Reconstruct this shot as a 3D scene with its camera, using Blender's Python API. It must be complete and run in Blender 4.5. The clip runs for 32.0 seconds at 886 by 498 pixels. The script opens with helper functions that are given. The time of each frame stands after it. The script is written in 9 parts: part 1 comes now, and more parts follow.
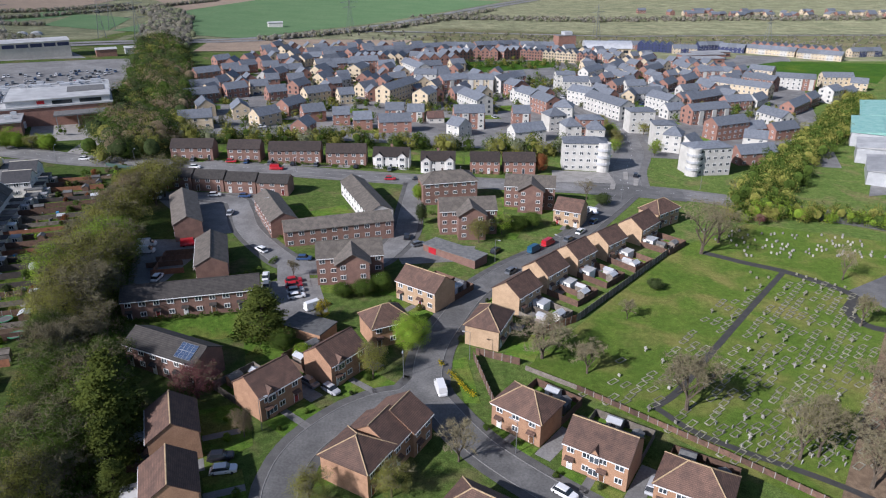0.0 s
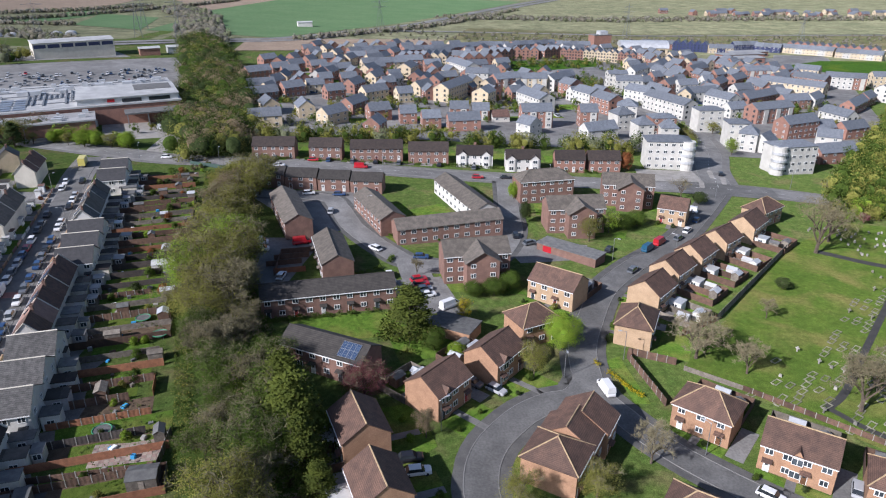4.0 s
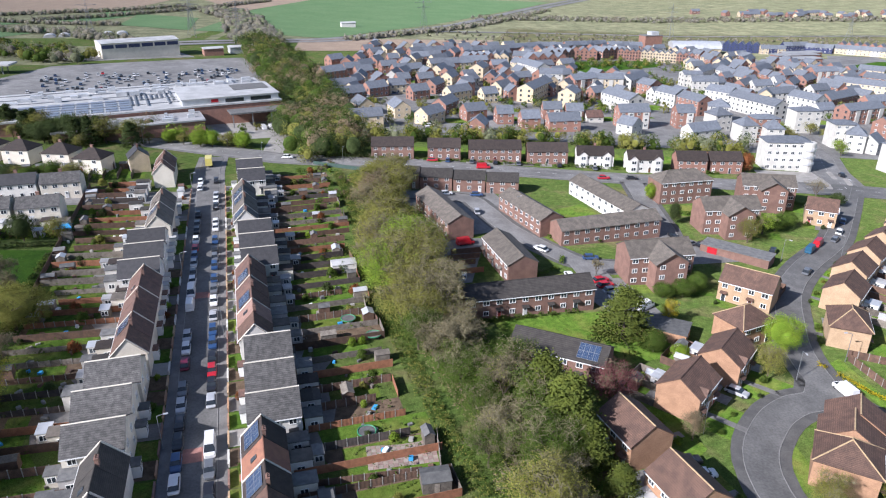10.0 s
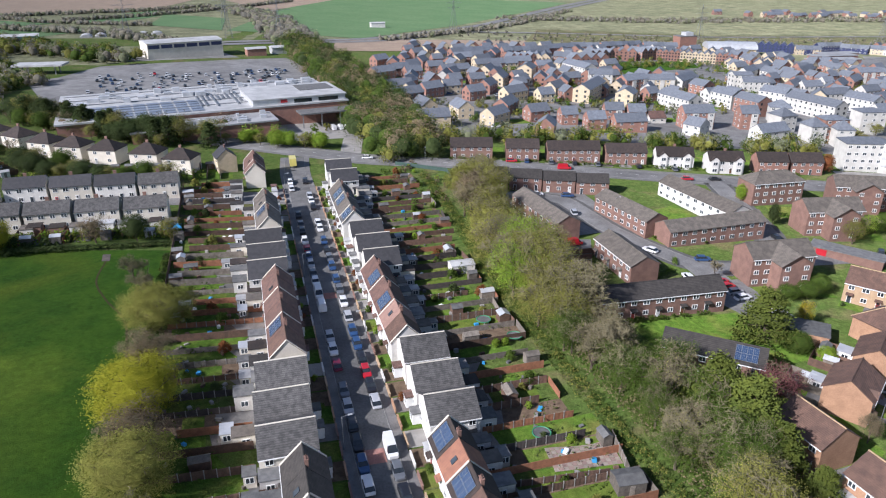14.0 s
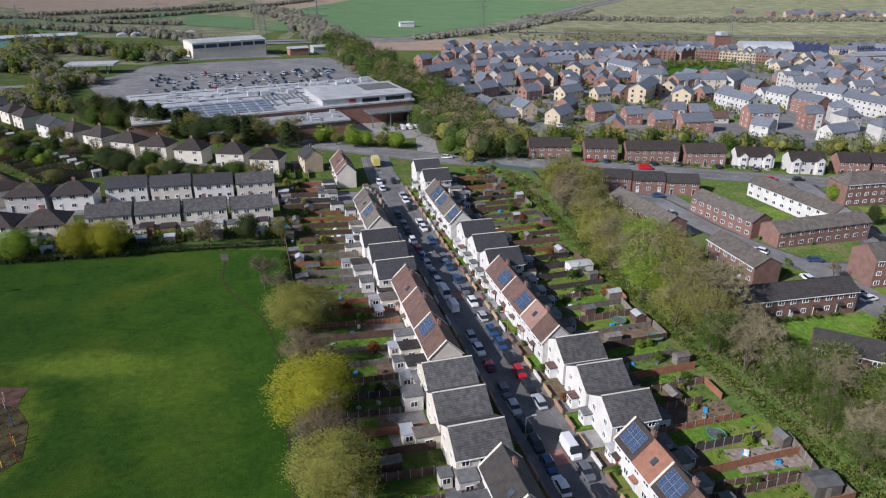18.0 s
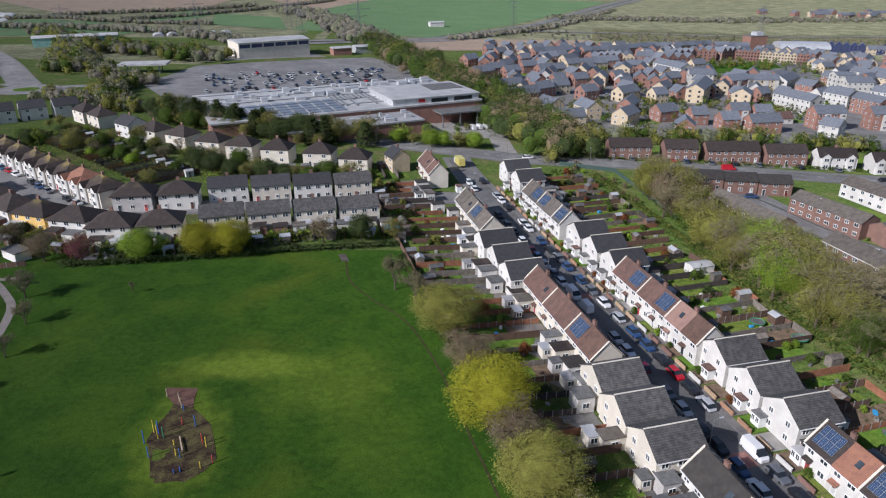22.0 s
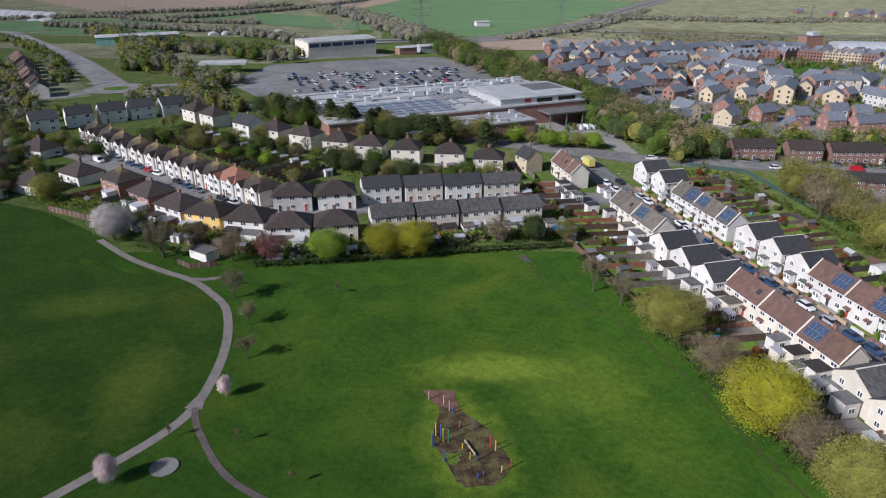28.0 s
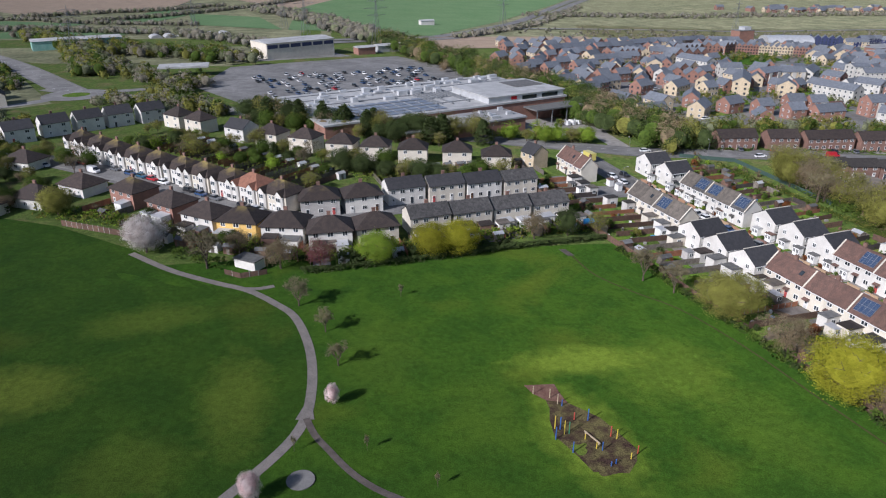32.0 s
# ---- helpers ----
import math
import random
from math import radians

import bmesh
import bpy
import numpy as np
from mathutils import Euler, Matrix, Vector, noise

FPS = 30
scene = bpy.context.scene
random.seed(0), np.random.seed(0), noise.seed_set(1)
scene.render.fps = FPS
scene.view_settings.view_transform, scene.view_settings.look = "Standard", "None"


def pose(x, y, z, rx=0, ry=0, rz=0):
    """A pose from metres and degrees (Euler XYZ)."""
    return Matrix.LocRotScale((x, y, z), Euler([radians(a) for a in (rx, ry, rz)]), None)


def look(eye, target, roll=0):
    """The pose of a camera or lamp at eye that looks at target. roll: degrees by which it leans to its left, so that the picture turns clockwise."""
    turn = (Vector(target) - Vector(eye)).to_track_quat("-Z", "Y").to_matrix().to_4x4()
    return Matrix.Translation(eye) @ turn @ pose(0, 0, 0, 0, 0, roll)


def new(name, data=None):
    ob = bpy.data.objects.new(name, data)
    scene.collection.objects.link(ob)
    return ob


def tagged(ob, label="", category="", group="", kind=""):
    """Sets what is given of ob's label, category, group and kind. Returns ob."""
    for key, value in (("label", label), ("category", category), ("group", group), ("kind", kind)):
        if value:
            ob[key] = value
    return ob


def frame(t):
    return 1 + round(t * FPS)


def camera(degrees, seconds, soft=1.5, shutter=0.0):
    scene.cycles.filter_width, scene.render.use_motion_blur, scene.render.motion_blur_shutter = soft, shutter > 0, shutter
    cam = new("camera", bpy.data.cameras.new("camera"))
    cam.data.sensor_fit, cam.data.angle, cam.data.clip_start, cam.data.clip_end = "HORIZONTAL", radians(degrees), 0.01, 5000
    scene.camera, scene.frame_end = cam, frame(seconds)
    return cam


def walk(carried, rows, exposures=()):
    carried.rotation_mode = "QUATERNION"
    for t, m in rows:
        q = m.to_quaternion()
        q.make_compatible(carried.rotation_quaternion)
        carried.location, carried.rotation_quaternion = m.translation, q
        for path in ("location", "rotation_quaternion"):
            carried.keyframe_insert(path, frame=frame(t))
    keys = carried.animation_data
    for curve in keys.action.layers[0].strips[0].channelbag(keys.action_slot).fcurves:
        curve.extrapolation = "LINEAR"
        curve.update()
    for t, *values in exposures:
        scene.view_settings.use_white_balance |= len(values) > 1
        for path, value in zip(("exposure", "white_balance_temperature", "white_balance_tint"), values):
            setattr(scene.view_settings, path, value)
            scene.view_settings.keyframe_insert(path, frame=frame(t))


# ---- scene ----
cam = camera(66, 32.0, soft=1.15)
PATH = [
    (0, -2.28, 0.32, 78.18, -23.77, 0.98), (1, -10.21, 0.81, 77.65, -23.75, 1.03), (2, -18.01, 1.18, 77.23, -23.73, 1.08),
    (3, -25.69, 1.45, 76.91, -23.71, 1.13), (4, -33.25, 1.63, 76.67, -23.70, 1.18), (5, -40.72, 1.73, 76.50, -23.68, 1.24),
    (6, -48.12, 1.75, 76.39, -23.67, 1.29), (7, -55.44, 1.73, 76.33, -23.66, 1.36), (8, -62.70, 1.65, 76.31, -23.66, 1.42),
    (9, -69.93, 1.53, 76.31, -23.65, 1.45), (10, -77.11, 1.39, 76.34, -23.64, 1.53), (11, -84.27, 1.22, 76.38, -23.64, 1.62),
    (12, -91.41, 1.03, 76.43, -23.64, 1.70), (13, -98.53, 0.83, 76.48, -23.63, 1.78), (14, -105.65, 0.63, 76.53, -23.63, 1.86),
    (15, -112.77, 0.43, 76.58, -23.64, 1.93), (16, -119.90, 0.23, 76.61, -23.66, 2.00), (17, -127.03, 0.03, 76.63, -23.67, 2.08),
    (18, -134.17, -0.15, 76.64, -23.68, 2.16), (19, -141.33, -0.33, 76.64, -23.68, 2.25), (20, -148.49, -0.49, 76.62, -23.68, 2.34),
    (21, -155.67, -0.64, 76.59, -23.68, 2.43), (22, -162.86, -0.79, 76.55, -23.68, 2.52), (23, -170.06, -0.92, 76.51, -23.68, 2.61),
    (24, -177.26, -1.05, 76.46, -23.69, 2.70), (25, -184.47, -1.18, 76.41, -23.70, 2.80), (26, -191.67, -1.30, 76.37, -23.71, 2.91),
    (27, -198.87, -1.44, 76.35, -23.71, 3.02), (28, -206.05, -1.58, 76.35, -23.71, 3.13), (29, -213.21, -1.73, 76.37, -23.72, 3.23),
    (30, -220.33, -1.91, 76.43, -23.75, 3.30), (30.5, -223.88, -2.02, 76.48, -23.76, 3.27), (31, -227.42, -2.13, 76.54, -23.78, 2.68),
    (31.5, -230.95, -2.25, 76.62, -23.80, 0.12), (32, -234.46, -2.38, 76.71, -23.82, -3.34)]
walk(cam, [(t, pose(x, y, z, 90 + pitch, 0, yaw)) for t, x, y, z, pitch, yaw in PATH],
     [(t, s, 5790, 16) for t, s in ((0, 0.24), (3, 0.3), (6, 0.57), (9, 0.71), (13, 0.6), (16, 0.27), (19, 0.03), (24, 0.0), (32, -0.01))])

# ---- world and sun ----
SUN_AZ, SUN_EL = math.atan2(-0.61, -0.79), radians(33)      # where the sun stands, from +x towards +y
world = bpy.data.worlds.new("sky")
scene.world = world
world.use_nodes = True
wn = world.node_tree
sky = wn.nodes.new("ShaderNodeTexSky")
sky.sky_type, sky.sun_disc, sky.sun_elevation = "NISHITA", False, SUN_EL
sky.sun_rotation = math.pi / 2 - SUN_AZ
wn.nodes["Background"].inputs["Strength"].default_value = 0.078
wn.links.new(sky.outputs[0], wn.nodes["Background"].inputs["Color"])
sun = new("sun", bpy.data.lights.new("sun", "SUN"))
sun.data.energy, sun.data.angle, sun.data.color = 5.0, radians(0.8), (1.0, 0.94, 0.86)
sun_from = Vector((math.cos(SUN_AZ) * math.cos(SUN_EL), math.sin(SUN_AZ) * math.cos(SUN_EL), math.sin(SUN_EL)))
sun.matrix_world = look(sun_from * 400, (0, 0, 0))


# ---- lie of the land ----
STREET_X, STREET_Y, STREET_DX, STREET_DY = -114.2, 76.3, -0.3077, 0.9515


def smooth(a, b, v):
    v = min(max((v - a) / (b - a), 0.0), 1.0)
    return v * v * (3 - 2 * v)


def along(s, u):
    """The point s metres up the terraced street from its near end and u metres to the east of its middle."""
    return STREET_X + s * STREET_DX + u * STREET_DY, STREET_Y + s * STREET_DY - u * STREET_DX


def ground_z(x, y):
    xs = x
    if x < -250:
        xs = -250 - 60 * math.tanh((-250 - x) / 60)
    if x > 150:
        xs = 150 + 40 * math.tanh((x - 150) / 40)
    u = (x - STREET_X) * STREET_DY - (y - STREET_Y) * STREET_DX
    z = -0.0345 * xs - 1.5 * math.exp(-(u / 36) ** 2) * (1 - smooth(170, 260, y))
    return z - 0.015 * max(0, min(y, 600) - 250) - 0.025 * max(0, min(y, 900) - 600)


# ---- materials ----
def mat(name, a, b=None, size=1.0, rough=0.85, bump=0.0, metal=0.0, spread=0.0, fine=0.12, courses=0.0, course_depth=0.25, coat=0.0, big=0.0, moss=None):
    """A surface between colours a and b: blotches of that size in metres, fine grain, rows (courses: their height), and spread from object to object."""
    m = bpy.data.materials.new(name)
    m.use_nodes = True
    nt = m.node_tree
    n, l = nt.nodes, nt.links
    bsdf = n["Principled BSDF"]
    bsdf.inputs["Roughness"].default_value, bsdf.inputs["Metallic"].default_value = rough, metal
    bsdf.inputs["Coat Weight"].default_value = coat
    co = n.new("ShaderNodeTexCoord")
    b = b or tuple(c * 0.75 for c in a)

    def noise_at(scale, detail=3.0):
        t = n.new("ShaderNodeTexNoise")
        t.inputs["Scale"].default_value, t.inputs["Detail"].default_value = scale, detail
        geo = n.new("ShaderNodeNewGeometry")
        l.new(geo.outputs["Position"], t.inputs["Vector"])
        return t.outputs["Fac"]

    def stretch(out, lo, hi):
        r = n.new("ShaderNodeMapRange")
        r.inputs["From Min"].default_value, r.inputs["From Max"].default_value = lo, hi
        l.new(out, r.inputs["Value"])
        return r.outputs[0]

    mix = n.new("ShaderNodeMix")
    mix.data_type = "RGBA"
    mix.inputs["A"].default_value, mix.inputs["B"].default_value = (*a, 1), (*b, 1)
    l.new(stretch(noise_at(1.0 / size), 0.36, 0.64), mix.inputs["Factor"])
    colour = mix.outputs["Result"]

    def times(factor, low):
        nonlocal colour
        r = n.new("ShaderNodeMapRange")
        r.inputs["To Min"].default_value, r.inputs["To Max"].default_value = low, 2 - low
        l.new(factor, r.inputs["Value"])
        mul = n.new("ShaderNodeVectorMath")
        mul.operation = "SCALE"
        l.new(colour, mul.inputs[0])
        l.new(r.outputs[0], mul.inputs["Scale"])
        colour = mul.outputs[0]

    grain = noise_at(9.0 / size, 4.0)
    if fine:
        times(stretch(grain, 0.3, 0.7), 1 - fine)
    if big:
        times(stretch(noise_at(0.06, 2.0), 0.35, 0.65), 1 - big)
    if courses:
        wave = n.new("ShaderNodeTexWave")
        wave.bands_direction, wave.wave_profile = "Z", "SAW"
        wave.inputs["Scale"].default_value = 0.314 / courses
        wave.inputs["Distortion"].default_value = 0.35
        l.new(co.outputs["Object"], wave.inputs["Vector"])
        times(wave.outputs["Fac"], 1 - course_depth)
    if moss:
        place = n.new("ShaderNodeSeparateXYZ")
        l.new(co.outputs["Object"], place.inputs[0])
        high = n.new("ShaderNodeMath")
        high.operation = "MULTIPLY"
        l.new(stretch(place.outputs["Z"], moss[0], moss[1]), high.inputs[0])
        l.new(stretch(noise_at(0.45, 4.0), 0.4, 0.62), high.inputs[1])
        grown = n.new("ShaderNodeMix")
        grown.data_type = "RGBA"
        grown.inputs["B"].default_value = (0.26, 0.2, 0.055, 1)
        l.new(high.outputs[0], grown.inputs["Factor"])
        l.new(colour, grown.inputs["A"])
        colour = grown.outputs["Result"]
    if spread:
        info = n.new("ShaderNodeObjectInfo")
        times(info.outputs["Random"], 1 - spread)
    l.new(colour, bsdf.inputs["Base Color"])
    if bump:
        bp = n.new("ShaderNodeBump")
        bp.inputs["Distance"].default_value, bp.inputs["Strength"].default_value = bump, 0.7
        l.new(grain, bp.inputs["Height"])
        l.new(bp.outputs[0], bsdf.inputs["Normal"])
    return m


def leaf_mat(name, a, b, spread=0.2):
    m = mat(name, a, b, 1.2, 0.75, 0, 0, spread, 0.2)
    n, l = m.node_tree.nodes, m.node_tree.links
    bsdf = n["Principled BSDF"]
    isle = n.new("ShaderNodeNewGeometry")
    r = n.new("ShaderNodeMapRange")
    r.inputs["To Min"].default_value, r.inputs["To Max"].default_value = 0.8, 1.2
    l.new(isle.outputs["Random Per Island"], r.inputs["Value"])
    mul = n.new("ShaderNodeVectorMath")
    mul.operation = "SCALE"
    l.new(bsdf.inputs["Base Color"].links[0].from_socket, mul.inputs[0])
    l.new(r.outputs[0], mul.inputs["Scale"])
    l.new(mul.outputs[0], bsdf.inputs["Base Color"])
    thin = n.new("ShaderNodeBsdfTranslucent")
    l.new(mul.outputs[0], thin.inputs["Color"])
    add = n.new("ShaderNodeMixShader")
    add.inputs[0].default_value = 0.25
    l.new(bsdf.outputs[0], add.inputs[1])
    l.new(thin.outputs[0], add.inputs[2])
    l.new(add.outputs[0], n["Material Output"].inputs["Surface"])
    return m


def grass_mat(name, deep, mid, dry, tuft=0.35, patch=7.0, dry_from=0.56, spots=()):
    """Mown grass: broad soft patches, dry yellow areas, tufts; no gloss."""
    m = bpy.data.materials.new(name)
    m.use_nodes = True
    n, l = m.node_tree.nodes, m.node_tree.links
    bsdf = n["Principled BSDF"]
    bsdf.inputs["Roughness"].default_value = 1.0
    geo = n.new("ShaderNodeNewGeometry")

    def noise_at(scale, detail, lo, hi, warp=0.0):
        t = n.new("ShaderNodeTexNoise")
        t.inputs["Scale"].default_value, t.inputs["Detail"].default_value, t.inputs["Distortion"].default_value = scale, detail, warp
        l.new(geo.outputs["Position"], t.inputs["Vector"])
        r = n.new("ShaderNodeMapRange")
        r.inputs["From Min"].default_value, r.inputs["From Max"].default_value = lo, hi
        l.new(t.outputs["Fac"], r.inputs["Value"])
        return r.outputs[0]

    def mixed(a, b, fac):
        k = n.new("ShaderNodeMix")
        k.data_type = "RGBA"
        for sock, v in (("A", a), ("B", b)):
            if isinstance(v, tuple):
                k.inputs[sock].default_value = (*v, 1)
            else:
                l.new(v, k.inputs[sock])
        l.new(fac, k.inputs["Factor"])
        return k.outputs["Result"]

    colour = mixed(deep, mid, noise_at(1 / patch, 5.0, 0.36, 0.66, 0.6))
    colour = mixed(colour, dry, noise_at(0.33 / patch, 6.0, dry_from, dry_from + 0.2, 0.4))
    for x, y, rx, ry, turn, strong in spots:      # worn patches with soft ragged edges
        place = n.new("ShaderNodeMapping")
        place.vector_type = "TEXTURE"
        place.inputs["Location"].default_value, place.inputs["Rotation"].default_value, place.inputs["Scale"].default_value = (x, y, 8), (0, 0, radians(turn)), (rx, ry, 60)
        l.new(geo.outputs["Position"], place.inputs["Vector"])
        size = n.new("ShaderNodeVectorMath")
        size.operation = "LENGTH"
        l.new(place.outputs[0], size.inputs[0])
        wave = n.new("ShaderNodeMath")
        wave.operation = "ADD"
        l.new(size.outputs["Value"], wave.inputs[0])
        l.new(noise_at(0.3, 6.0, 0.0, 1.0, 0.5), wave.inputs[1])
        r = n.new("ShaderNodeMapRange")
        r.inputs["From Min"].default_value, r.inputs["From Max"].default_value, r.inputs["To Min"].default_value, r.inputs["To Max"].default_value = 1.0, 1.7, strong, 0.0
        l.new(wave.outputs[0], r.inputs["Value"])
        colour = mixed(colour, tuple(v * 1.7 for v in dry), r.outputs[0])
    for scale, low in ((0.9, tuft * 0.6), (5.0, tuft)):
        f = noise_at(scale, 3.0, 0.28, 0.72)
        r = n.new("ShaderNodeMapRange")
        r.inputs["To Min"].default_value, r.inputs["To Max"].default_value = 1 - low, 1 + low
        l.new(f, r.inputs["Value"])
        mul = n.new("ShaderNodeVectorMath")
        mul.operation = "SCALE"
        l.new(colour, mul.inputs[0])
        l.new(r.outputs[0], mul.inputs["Scale"])
        colour = mul.outputs[0]
    l.new(colour, bsdf.inputs["Base Color"])
    bp = n.new("ShaderNodeBump")
    bp.inputs["Distance"].default_value, bp.inputs["Strength"].default_value = 0.06, 0.6
    l.new(f, bp.inputs["Height"])
    l.new(bp.outputs[0], bsdf.inputs["Normal"])
    return m


